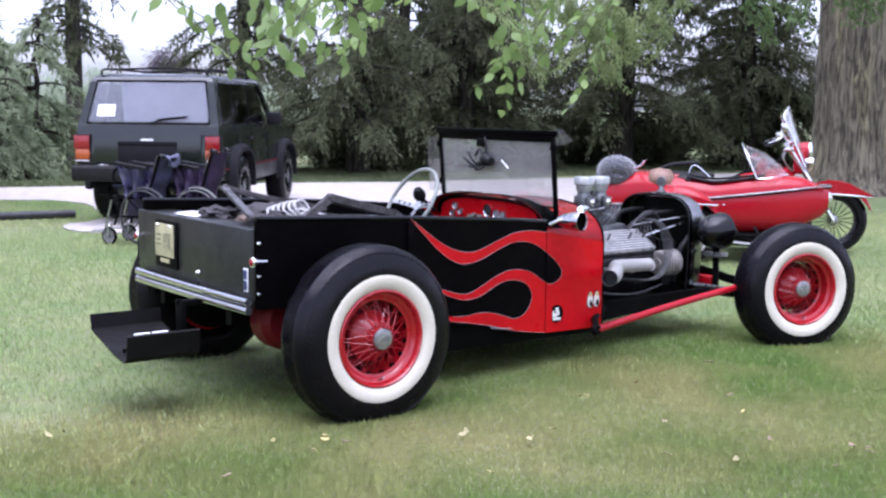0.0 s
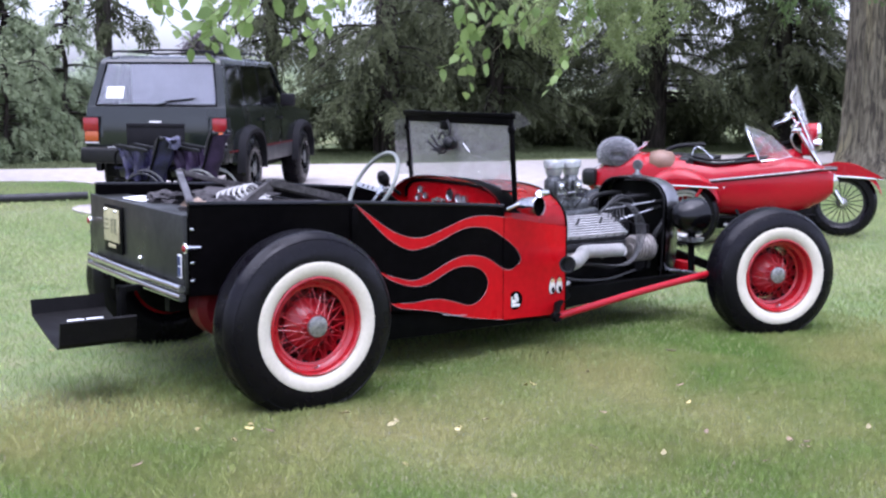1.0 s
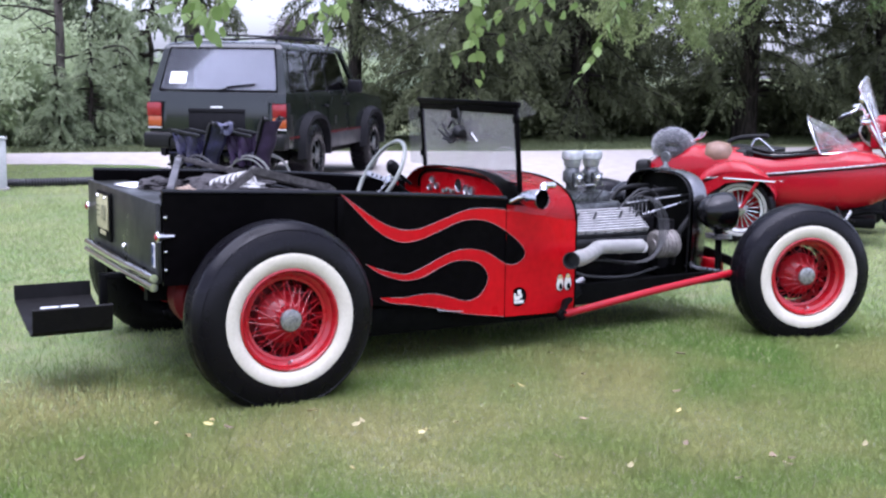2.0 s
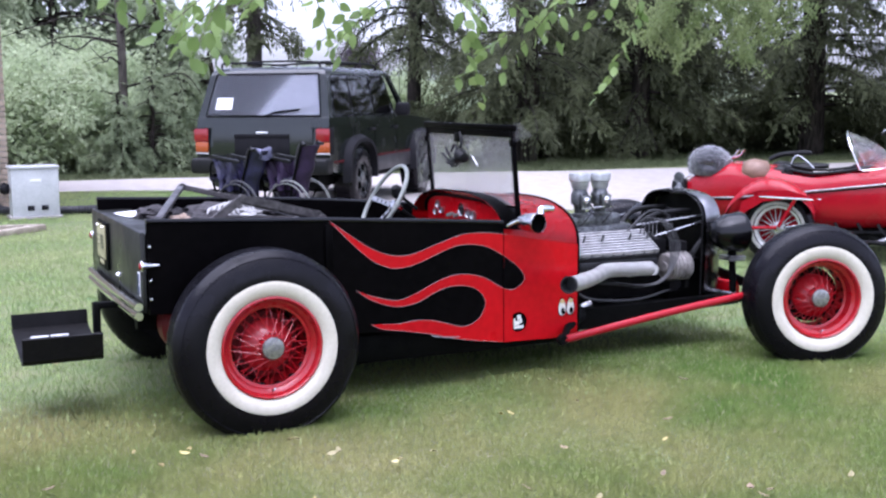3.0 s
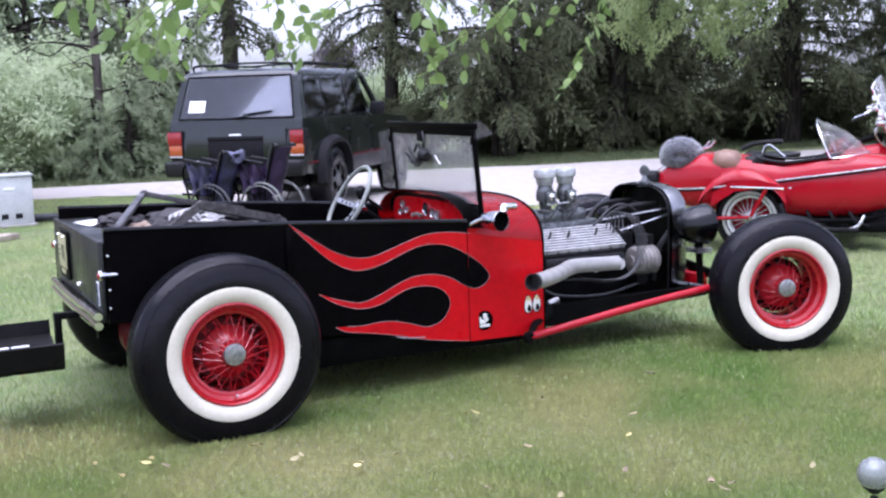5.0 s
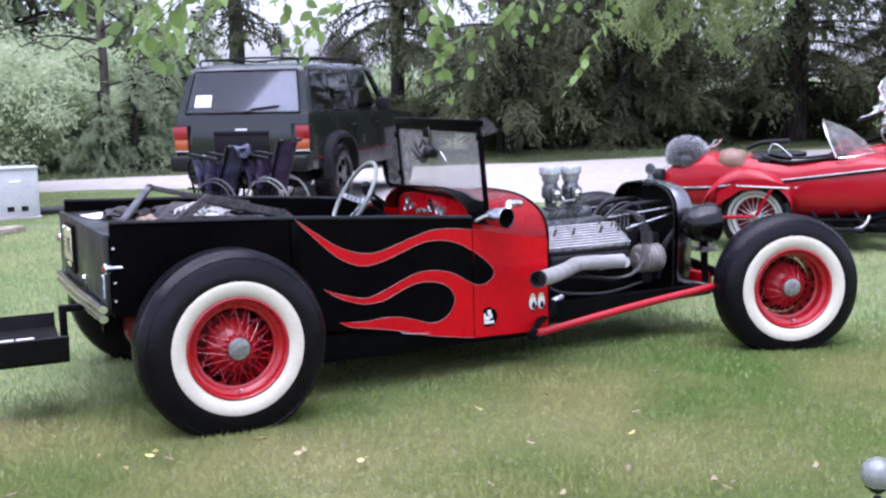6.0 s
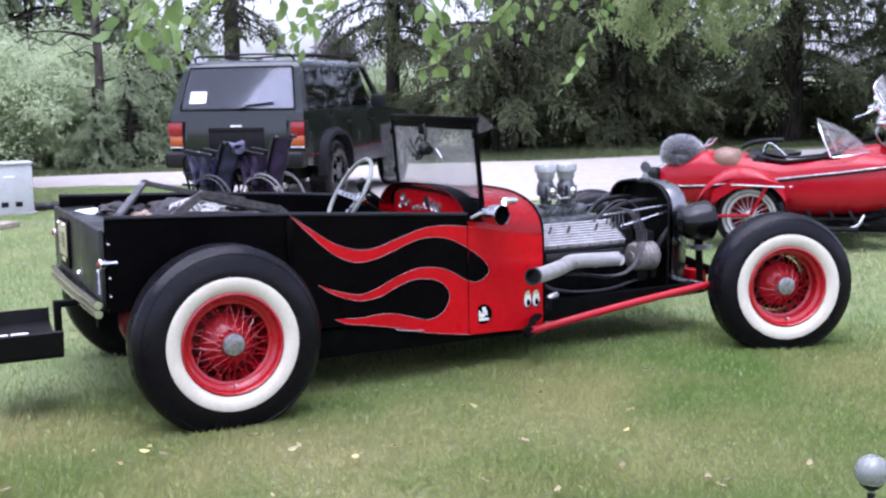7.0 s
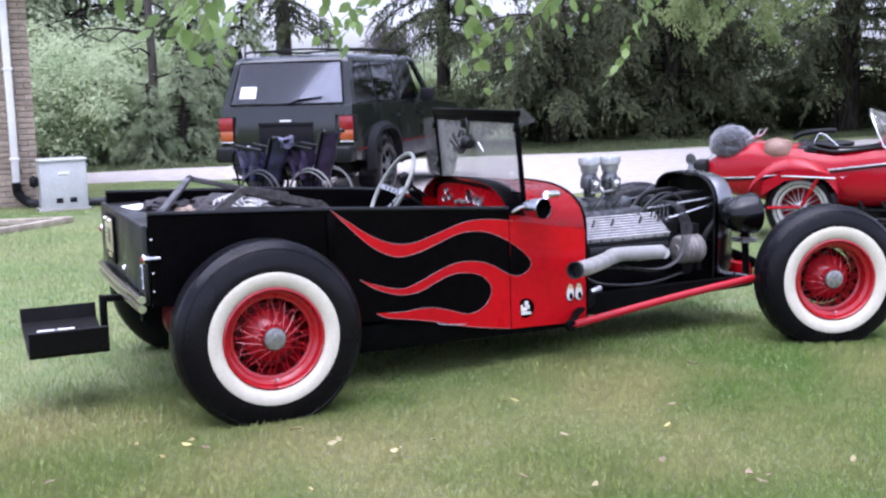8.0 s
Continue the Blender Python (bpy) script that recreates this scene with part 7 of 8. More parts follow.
# ---- folded wheelchairs with navy nylon ----
def wheelchair(m, label, fabric, rubber, top, lean):
    w = thing("wheelchair", m, label, "wheelchair", "wheelchairs behind the hot rod")

    def wp(name, bm, material, lab="", parent=w, angle=35):
        return part(name, bm, material, parent, lab, local=True, angle=angle)

    for s in (-1, 1):
        y = s * 0.16
        h = thing("big_wheel", Matrix(), "", "")
        h.parent = w
        h.matrix_basis = pose(0, y, 0.30)
        part("tyre", lathe(BM(), [(0.283, -0.012), (0.297, -0.008), (0.30, 0), (0.297, 0.008), (0.283, 0.012)], Matrix(), 40, closed=True), rubber, h, local=True)
        part("push_rim", tube(BM(), [(0.262 * math.cos(a), s * 0.04, 0.262 * math.sin(a)) for a in steps(0, 2 * math.pi, 32)[:-1]], 0.007, 6, closed=True), rubber, h, local=True)
        bm = BM()
        cyl(bm, (0, -0.03, 0), (0, 0.03, 0), 0.03, seg=12)
        part("hub", bm, M_OILY, h, local=True)
        src = None
        for k in range(9):
            if src is None:
                src = part("spoke", tube(BM(), [(0.02, 0, 0), (0.285, 0, 0.0)], 0.006, 5), M_OILY, h, local=True)
            else:
                twin(src, "spoke", h, pose(0, 0, 0, 0, 40 * k, 0))
        bm = BM()
        tube(bm, curve([(0.0 - lean * (top - 0.5), y * 0.8, top + 0.02), (-0.02 - lean * (top - 0.55), y * 0.8, top - 0.01), (-0.02, y * 0.8, 0.5), (-0.02, y * 0.8, 0.3)], 4), 0.012, 8)
        tube(bm, curve([(-0.02, y * 0.8, 0.78), (0.32, y * 0.8, 0.78), (0.40, y * 0.8, 0.68), (0.33, y * 0.8, 0.42), (0.40, y * 0.8, 0.2)], 5), 0.012, 8)
        tube(bm, [(-0.02, y * 0.8, 0.30), (0.42, y * 0.8, 0.28)], 0.012, 8)
        tube(bm, [(-0.02, y * 0.8, 0.48), (0.42, y * 0.8, 0.48)], 0.012, 8)
        wp("side_tube", bm, M_OILY)
        bm = BM()
        tube(bm, [(-0.02 - lean * (top - 0.5), y * 0.8, top), (-0.075 - lean * (top - 0.5), y * 0.8, top + 0.005)], 0.017, 8)
        wp("push_grip", bm, M_SEAT)
        bm = BM()
        tube(bm, curve([(-0.04 - lean * (top - 0.5), y * 0.8, top + 0.012), (-0.01 - lean * (top - 0.5), y * 0.8, top + 0.02), (0.02 - lean * (top - 0.55), y * 0.8, top - 0.03), (0.02 - lean * 0.25, y * 0.8, 0.74)], 5), 0.009, 8)
        wp("back_post", bm, M_JEEPSILL, "grey metal back post")
        # padded arm, a little higher in front, with its bright rail below
        bm = BM()
        loft(bm, [[(x, y * 0.8 + wy * e, z + wz * e) for wy, wz in ((-0.028, 0.0), (-0.022, 0.016), (0.022, 0.016), (0.028, 0.0), (0.022, -0.016), (-0.022, -0.016))] for x, z, e in ((-0.02, 0.775, 0.6), (0.02, 0.782, 1), (0.18, 0.80, 1), (0.36, 0.825, 1), (0.41, 0.828, 0.6))])
        wp("arm_pad", bm, M_SEAT, "black arm pad", angle=60)
        bm = lathe(BM(), [(0.070, -0.014), (0.082, -0.018), (0.09, 0), (0.082, 0.018), (0.070, 0.014)], along((0.44, y, 0.09), (0, 1, 0)), 24, closed=True)
        castor = wp("castor", bm, M_OILY)
        bm = lathe(BM(), [(0, -0.016), (0.02, -0.016), (0.024, -0.006), (0.060, -0.006), (0.072, -0.012), (0.072, 0.012), (0.060, 0.006), (0.024, 0.006), (0.02, 0.016), (0, 0.016)], along((0.44, y, 0.09), (0, 1, 0)), 20)
        wp("castor_rim", bm, M_CHAIRGREY, parent=castor)
        bm = tube(BM(), [(0.44, y - 0.03, 0.09), (0.43, y - 0.03, 0.2), (0.43, y, 0.22), (0.43, y + 0.03, 0.2), (0.44, y + 0.03, 0.09)], 0.008, 6)
        wp("castor_fork", bm, M_DULL)
        bm = box(BM(), 0.50, 0.62, y - 0.05, y + 0.05, 0.13, 0.145, 0.004)
        tube(bm, [(0.43, y * 0.8, 0.45), (0.52, y * 0.8, 0.14)], 0.010, 6)
        wp("foot_plate", bm, M_DULL)
        # nylon hanging from the arm in folds, narrower towards the wheel
        bm = slab(BM(), lambda u, v: (0.02 + u * (0.38 - 0.55 * (0.79 - v)), y * 0.78 + (0.79 - v) * 0.22 * math.sin(13 * u + 6 * v) + 0.010 * math.sin(31 * u - 17 * v), v + 0.03 * u), steps(0.0, 1, 22), steps(0.47, 0.785, 12), (0, 0.010, 0))
        wp("side_guard", bm, fabric, "folded nylon side guard", angle=60)
    bm = slab(BM(), lambda u, v: (-0.02 - lean * (v - 0.5) - 0.10 * math.cos(u * math.pi / 0.22) + 0.012 * math.sin(25 * v + 9 * u), u, v), steps(-0.11, 0.11, 10), steps(0.46, top - 0.01, 8), (0.03, 0, 0))
    wp("backrest", bm, fabric, "padded nylon backrest", angle=60)
    for s in (-1, 1):
        bm = tube(BM(), [(0.06, s * 0.128, 0.24), (0.10, s * -0.05, 0.46), (0.12, s * -0.11, 0.56)], 0.011, 8)
        wp("cross_brace", bm, M_OILY)
    bm = slab(BM(), lambda u, v: (v, u, 0.50 + 0.10 * abs(math.cos(u * math.pi / 0.28)) * -1 + 0.1 + 0.006 * math.sin(30 * v)), steps(-0.14, 0.14, 8), steps(0.0, 0.40, 6), (0, 0, 0.012))
    seat = wp("seat", bm, M_NAVY, "folded navy nylon seat")
    # the slack of the folded seat hangs between the wheels
    bm = slab(BM(), lambda u, v: (u, 0.05 * math.sin(7 * u + 4 * v), v + 0.05 * math.sin(9 * u)), steps(-0.06, 0.34, 12), steps(0.24, 0.54, 8), (0, 0.02, 0))
    wp("seat_fold", bm, fabric, parent=seat, angle=60)
    return w


navy_chair = wheelchair(pose(1.92, 6.965, 0, 0, 0, 120), "folded wheelchair with navy nylon standing on the lawn", M_NAVY, M_JEEPSILL, 0.90, 0.40)
# slack nylon folded over the top of its back
bm = slab(BM(), lambda u, v: (-0.20 - 0.055 * math.cos(v) + 0.012 * math.sin(40 * u + 2 * v), u, 0.835 + 0.07 * math.sin(v) + 0.012 * math.sin(27 * u + 3 * v)), steps(-0.10, 0.10, 14), steps(-0.45, 3.3, 14), (0, 0, 0.008))
part("slack_cloth", bm, M_NYLONPALE, navy_chair, "pale blue crumpled nylon", local=True, angle=60)
wheelchair(pose(2.38, 6.75, 0, 0, 0, 122), "folded wheelchair with plum backrest and pale grey tyres", M_PLUM, M_CHAIRGREY, 0.95, 0.34)

# ---- brick house corner, downspout, utility box, pipe, edging ----
house = thing("house", pose(0.0, 10.85, 0), "buff brick house corner beside the lawn", "house")
HW = 2.9
bm = box(BM(), -7.0, -0.012, 10.862, 16.0, 0.0, HW)
wall = part("wall", bm, M_MORTAR, house, "buff brick wall with grey mortar")
bm = box(BM(), -7.3, 0.35, 10.45, 16.4, HW, HW + 0.12, 0.01)
part("eave", bm, M_PVC, house, "white eave board")
bm = BM()
prism(bm, [(10.4, HW + 0.12), (16.45, HW + 0.12), (13.4, HW + 1.7)], lambda u, v: (-7.4, u, v), lambda u, v: (0.45, u, v))
part("roof", bm, M_JEEPTRIM, house, "dark shingle roof")
BL, BH, BD = 0.20, 0.058, 0.03
bm = box(BM(), 0, BL - 0.010, -0.012, BD, 0, BH, 0.003, seg=1)
brick = part("brick", bm, M_BRICK, wall, local=True)
brick_half_bm = box(BM(), 0, BL / 2 - 0.010, -0.012, BD, 0, BH, 0.003, seg=1)
brick_half = part("brick", brick_half_bm, M_BRICK, wall, local=True)
row_h = BH + 0.012
rest = BM()
first_full = first_half = True
for r in range(int(HW / row_h)):
    z = r * row_h + 0.006
    off = 0.0 if r % 2 == 0 else -BL / 2
    if r % 2:
        p = pose(-BL / 2 + 0.003, 0, z)
        if first_half:
            brick_half.matrix_basis = p
            first_half = False
        else:
            twin(brick_half, "brick", wall, p)
    for k in range(34):
        x = off - (k + 1) * BL + 0.003
        if k < 6:
            p = pose(x, random.uniform(-0.0015, 0.0015), z)
            if first_full:
                brick.matrix_basis = p
                first_full = False
            else:
                twin(brick, "brick", wall, p)
        elif x > -6.9:
            box(rest, x, x + BL - 0.01, -0.012, BD, z, z + BH)
part("far_bricks", rest, M_BRICK, wall, local=True, kind="stuff")
spout = thing("downspout", pose(-0.28, 10.79, 0), "white downspout on the brick wall", "downspout")
bm = box(BM(), -0.045, 0.045, -0.055, 0.025, 0.26, HW, 0.012, m=Matrix.Translation((-0.28, 10.78, 0)))
part("pipe", bm, M_PVC, spout)
for z in (0.6, 1.7, 2.6):
    bm = box(BM(), -0.06, 0.06, -0.062, 0.05, z, z + 0.03, 0.003, m=Matrix.Translation((-0.28, 10.78, 0)))
    part("strap", bm, M_PVC, spout)
bm = BM()
pts = curve([(-0.28, 10.76, 0.32), (-0.27, 10.74, 0.2), (-0.18, 10.65, 0.09), (0.0, 10.5, 0.06), (0.7, 10.35, 0.055), (1.4, 10.3, 0.055), (2.27, 10.18, 0.055)], 10)
fine = []
for a, b in zip(pts, pts[1:]):
    fine += [a.lerp(b, k / 4) for k in range(4)]
tube(bm, fine, [0.052 + 0.006 * (i % 2) for i in range(len(fine))], 12)
solo("drain_pipe", bm, M_PIPE, Matrix(), "black corrugated drain pipe lying on the grass", "pipe")
cabinet = thing("utility_box", pose(0.21, 10.16, 0), "grey metal utility box beside the house", "utility box")


def up_(bm, mt, name, lab=""):
    return part(name, bm, mt, cabinet, lab, local=True)


up_(box(BM(), -0.27, 0.27, -0.12, 0.25, 0.03, 0.60, 0.012), M_BOX, "body")
up_(box(BM(), -0.285, 0.285, -0.14, 0.27, 0.60, 0.625, 0.008), M_BOX, "lid")
for x in (-0.10, 0.06):
    up_(box(BM(), x, x + 0.08, -0.127, -0.118, 0.10, 0.16, 0.003), M_JEEPTRIM, "vent")
up_(box(BM(), -0.06, 0.07, -0.126, -0.118, 0.44, 0.47, 0.003), M_WHITE, "label_plate")
up_(box(BM(), -0.30, 0.30, -0.16, 0.30, 0.0, 0.03, 0.005), M_MORTAR, "base_slab")
bm = BM()
lathe(bm, [(0, -0.05), (0.05, -0.05), (0.08, 0), (0.05, 0.05), (0, 0.05)], along((-0.33, 0.05, 0.36), (1, 0, 0)), 14)
up_(bm, M_JEEPTRIM, "meter")
for x0, y0, x1, y1 in ((-0.75, 7.95, 0.12, 8.7), (0.12, 8.7, -1.4, 9.05)):
    L = math.hypot(x1 - x0, y1 - y0)
    bm = box(BM(), 0, L, -0.045, 0.045, 0.0, 0.07, 0.01)
    solo("edging_board", bm, M_TIMBER, pose(x0, y0, 0, 0, 0, math.degrees(math.atan2(y1 - y0, x1 - x0))), "weathered timber edging board on the lawn", "edging")

# ---- solar stake lamp ----
stake = thing("garden_stake_lamp", pose(0.86, -2.71, -0.003), "frosted glass globe lamp on a dark garden stake", "garden lamp")
bm = BM()
lathe(bm, [(0.043 * math.sin(t), -0.043 * math.cos(t)) for t in steps(0, math.pi, 18)], along((0, 0, 0.478), (0, 0, 1)), 32)
part("globe", bm, M_GLOBE, stake, "frosted glass globe", local=True)
bm = BM()
lathe(bm, [(0, 0.425), (0.012, 0.43), (0.03, 0.445), (0.040, 0.468), (0.043, 0.480), (0.041, 0.481), (0, 0.46)], along((0, 0, 0), (0, 0, 1)), 24)
part("cup", bm, M_JEEPTRIM, stake, local=True)
bm = BM()
cyl(bm, (0, 0, 0.0), (0, 0, 0.42), 0.0095, seg=12)
part("stake", bm, M_JEEPTRIM, stake, local=True)


# ---- plants ----
def cards(pos, dirs, ups, length, width, bend=0.0):
    """Many leaf blades as diamonds of two triangles folded along the midrib: arrays of vertices and faces."""
    n = len(pos)
    d = dirs / np.linalg.norm(dirs, axis=1, keepdims=True)
    s = np.cross(d, ups)
    s /= np.maximum(np.linalg.norm(s, axis=1, keepdims=True), 1e-6)
    nn = np.cross(s, d)
    L, W = length[:, None], width[:, None]
    v = np.empty((n, 4, 3))
    v[:, 0] = pos
    v[:, 1] = pos + d * L * 0.45 + s * W * 0.5 + nn * W * 0.12
    v[:, 2] = pos + d * L + nn * (-bend * L)
    v[:, 3] = pos + d * L * 0.45 - s * W * 0.5 + nn * W * 0.12
    idx = np.arange(n)[:, None] * 4
    f = np.concatenate([idx + [0, 1, 2], idx + [0, 2, 3]], 1).reshape(-1, 3)
    return v.reshape(-1, 3), f


def leaf_cards(pos, dirs, ups, length, width, bend=0.1):
    """Pointed oval leaves of four triangles folded along the midrib."""
    n = len(pos)
    d = dirs / np.linalg.norm(dirs, axis=1, keepdims=True)
    s = np.cross(d, ups)
    s /= np.maximum(np.linalg.norm(s, axis=1, keepdims=True), 1e-6)
    nn = np.cross(s, d)
    L, W = length[:, None], width[:, None]
    v = np.empty((n, 6, 3))
    v[:, 0] = pos
    v[:, 1] = pos + d * L * 0.25 + s * W * 0.42 + nn * W * 0.08
    v[:, 2] = pos + d * L * 0.60 + s * W * 0.44 + nn * (W * 0.08 - bend * 0.4 * L)
    v[:, 3] = pos + d * L - nn * bend * L
    v[:, 4] = pos + d * L * 0.60 - s * W * 0.44 + nn * (W * 0.08 - bend * 0.4 * L)
    v[:, 5] = pos + d * L * 0.25 - s * W * 0.42 + nn * W * 0.08
    idx = np.arange(n)[:, None] * 6
    f = np.concatenate([idx + [0, 1, 5], idx + [1, 2, 5], idx + [2, 4, 5], idx + [2, 3, 4]], 1).reshape(-1, 3)
    return v.reshape(-1, 3), f


def fast_mesh(name, v, f, material):
    me = bpy.data.meshes.new(name)
    me.vertices.add(len(v))
    me.vertices.foreach_set("co", np.ascontiguousarray(v, dtype=np.float32).ravel())
    k = f.shape[1]
    me.loops.add(len(f) * k)
    me.loops.foreach_set("vertex_index", np.ascontiguousarray(f, dtype=np.int32).ravel())
    me.polygons.add(len(f))
    me.polygons.foreach_set("loop_start", np.arange(0, len(f) * k, k, dtype=np.int32))
    me.update()
    me.validate()
    me.materials.append(material)
    return me


def spruce_meshes(seed, h, reach, n_low, droop=0.35, base=0.5, big=1.0, girth=0.20, gap=0.36):
    """Trunk, limbs and layered fans of hanging branchlets of one spruce."""
    rg = np.random.default_rng(seed)
    bm = BM()
    tube(bm, [(0.04 * rg.normal(), 0.04 * rg.normal(), z) for z in steps(-0.1, h, 8)], [girth * (1 - 0.85 * i / 8) + 0.02 for i in range(9)], 12)
    P, D, U, Ls, Ws = [], [], [], [], []
    z = base
    while z < h:
        f = z / h
        low = z < 5.5
        for _ in range(7 if low else 4):
            if rg.random() < np.interp(z, [1.4, 3.2], [0.10, gap]):
                continue
            a = rg.uniform(0, 2 * math.pi)
            L = reach * (1 - 0.85 * f) * rg.uniform(0.5, 1.12)
            out = np.array([math.cos(a), math.sin(a), 0])
            side = np.array([-math.sin(a), math.cos(a), 0])
            p0 = np.array([0, 0, z + rg.normal(0, 0.08)])
            mid = out * L * 0.5 + [0, 0, 0.12 * L * rg.uniform(0.2, 1.4)]
            tip = out * L + [0, 0, -droop * L * rg.uniform(0.2, 1.2)]
            ts = np.linspace(0, 1, 7)
            line = [(p0 + 2 * t * (1 - t) * mid + t * t * tip) for t in ts]
            if low:
                tube(bm, [tuple(q) for q in line], [0.024 * (1 - 0.8 * t) + 0.004 for t in ts], 4, caps=False)
            # branchlets to both sides, longest in the middle of the limb, hanging at their ends
            nb = max(3, int(n_low * L * (1.0 if low else 0.3) / 7.6))
            t = rg.uniform(0.12, 1.0, nb) ** 0.75
            sgn = rg.choice([-1, 1], nb)
            ln = (0.12 + 0.36 * np.sin(np.clip(t, 0, 1) * math.pi * 0.8)) * rg.uniform(0.5, 1.3, nb) * (0.6 + 0.2 * L)
            hang = rg.uniform(0.15, 1.0, nb)
            root = p0 + 2 * (t * (1 - t))[:, None] * mid + (t * t)[:, None] * tip
            way = side * (sgn * rg.uniform(0.35, 0.9, nb))[:, None] + out * rg.uniform(0.25, 0.8, nb)[:, None]
            per = 9
            u = np.tile(np.linspace(0.08, 1, per), nb)
            R, W, H, N = (np.repeat(q, per, axis=0) for q in (root, way, hang, ln))
            m = len(u)
            q = R + W * (N * u)[:, None] + np.c_[np.zeros(m), np.zeros(m), -H * N * u * u * 1.15] + rg.normal(0, 0.012, (m, 3))
            d = W * 0.8 + np.c_[np.zeros(m), np.zeros(m), -H * u * 1.7] + rg.normal(0, 0.38, (m, 3))
            P.append(q), D.append(d), U.append(rg.normal(0, 0.45, (m, 3)) + [0, 0, 1.0] + 0.5 * out)
            k = (1.0 if low else 1.9) * big
            Ls.append(rg.uniform(0.08, 0.15, m) * k), Ws.append(rg.uniform(0.024, 0.050, m) * k)
        z += (0.27 if low else 0.7) * rg.uniform(0.75, 1.3)
    v, f = cards(np.concatenate(P), np.concatenate(D), np.concatenate(U), np.concatenate(Ls), np.concatenate(Ws), 0.1)
    return bm, v, f


def conifer_kind(seed, h, reach, n_low, leaf, droop=0.35, base=0.5, big=1.0, girth=0.20, gap=0.36):
    bm, v, f = spruce_meshes(seed, h, reach, n_low, droop, base, big, girth, gap)
    t = thing("conifer_tree", Matrix(), "tall dark green spruce with drooping branches behind the drive", "tree", "conifers behind the drive")
    part("trunk", bm, M_TRUNK, t, "dark bark trunk and limbs", local=True)
    cr = new("crown", fast_mesh("crown", v, f, leaf))
    cr.parent = t
    return t


kinds = [conifer_kind(11, 13, 2.5, 190, M_NEEDLE, 0.35, 1.0, 1.0, 0.24, 0.72), conifer_kind(12, 12, 2.2, 190, M_NEEDLE, 0.45, 0.8), conifer_kind(13, 14, 2.7, 185, M_NEEDLE, 0.3, 1.1, 1.0, 0.27)]
places = [(10.55, 16.6, 0), (13.4, 16.6, 1), (17.0, 15.3, 2), (19.9, 14.1, 1), (20.9, 15.0, 0), (21.8, 11.6, 1), (15.4, 18.6, 2), (22.8, 9.6, 0), (24.5, 12.5, 1)]
used = [False] * 3
for i, (x, y, k) in enumerate(places):
    m = pose(x, y, 0, 0, 0, 67 * i)
    if not used[k]:
        kinds[k].matrix_basis = m
        used[k] = True
    else:
        copy_thing(kinds[k], m)
airy = conifer_kind(16, 12, 2.3, 170, M_NEEDLE, 0.6, 2.4, 1.0, 0.15, 0.42)
airy.matrix_basis = pose(9.2, 19.2, 0)
back = conifer_kind(14, 11, 2.6, 80, M_NEEDLE, 0.35, 0.6, 1.7)
tagged(back, "dark spruce in the row further back", "tree", "conifers further back")
back.matrix_basis = pose(16.6, 23.6, 0)
for i, (x, y, k) in enumerate([(18.2, 22.5, 0.9), (27.0, 15.6, 0.8), (28.5, 11.5, 1.0), (13.6, 20.8, 0.4)]):
    copy_thing(back, pose(x, y, 0, 0, 0, 40 + 70 * i) @ Matrix.Diagonal((k, k, k, 1)))
light = conifer_kind(21, 3.0, 1.7, 170, M_NEEDLE_L, 0.5, 0.3, 1.2, 0.07)
tagged(light, "light green feathery young conifer beyond the drive", "tree", "light conifers beyond the drive")
light.matrix_basis = pose(4.7, 19.0, 0)
for i, (x, y, k) in enumerate([(3.9, 20.8, 0.85), (0.6, 22.0, 1.5), (-2.4, 21.2, 1.7), (-4.5, 23.5, 2.0), (2.2, 23.0, 1.8), (3.7, 23.6, 1.75), (4.2, 21.6, 1.3), (1.0, 25.0, 2.1), (3.15, 17.4, 0.62), (3.8, 17.9, 0.68), (2.55, 17.3, 0.5)]):
    copy_thing(light, pose(x, y, 0, 0, 0, 50 + 80 * i) @ Matrix.Diagonal((k, k, k, 1)))


def shrub(name, seed, radii, n, leaf, size, label, cat="shrub", lift=0.0):
    """Leaves in many uneven clumps over a few stems."""
    rg = np.random.default_rng(seed)
    rx, ry, rz = radii
    clumps = int(46 * (rx * ry * rz) ** 0.33) + 20
    c = rg.normal(0, 1, (clumps, 3))
    c /= np.linalg.norm(c, axis=1, keepdims=True)
    c *= rg.uniform(0.45, 1.05, (clumps, 1))
    c = c * [rx, ry, rz] + [0, 0, rz * 0.9 + lift]
    c[:, 2] = np.maximum(c[:, 2], 0.12 + lift)
    which = rg.integers(0, clumps, n)
    spread = rg.uniform(0.10, 0.26, clumps) * min(rx, rz)
    off = rg.normal(0, 1, (n, 3)) * spread[which][:, None] * [1, 1, 0.7]
    P = c[which] + off
    P[:, 2] = np.maximum(P[:, 2], 0.04)
    D = off + rg.normal(0, 0.15, (n, 3)) + [0, 0, -0.1]
    v, f = cards(P, D, rg.normal(0, 0.3, (n, 3)) + [0, -0.4, 1], rg.uniform(0.7, 1.3, n) * size, rg.uniform(0.4, 0.65, n) * size, 0.15)
    t = thing(name, Matrix(), label, cat)
    bm = BM()
    for k in range(min(clumps, 16)):
        e = c[k]
        tube(bm, curve([(0.1 * rg.normal(), 0.1 * rg.normal(), 0), (e[0] * 0.4, e[1] * 0.4, e[2] * 0.55), tuple(e)], 4), [0.03 - 0.0027 * j for j in range(9)], 5)
    part("stem", bm, M_TRUNK, t, local=True)
    cr = new("crown", fast_mesh("crown", v, f, leaf))
    cr.parent = t
    return t


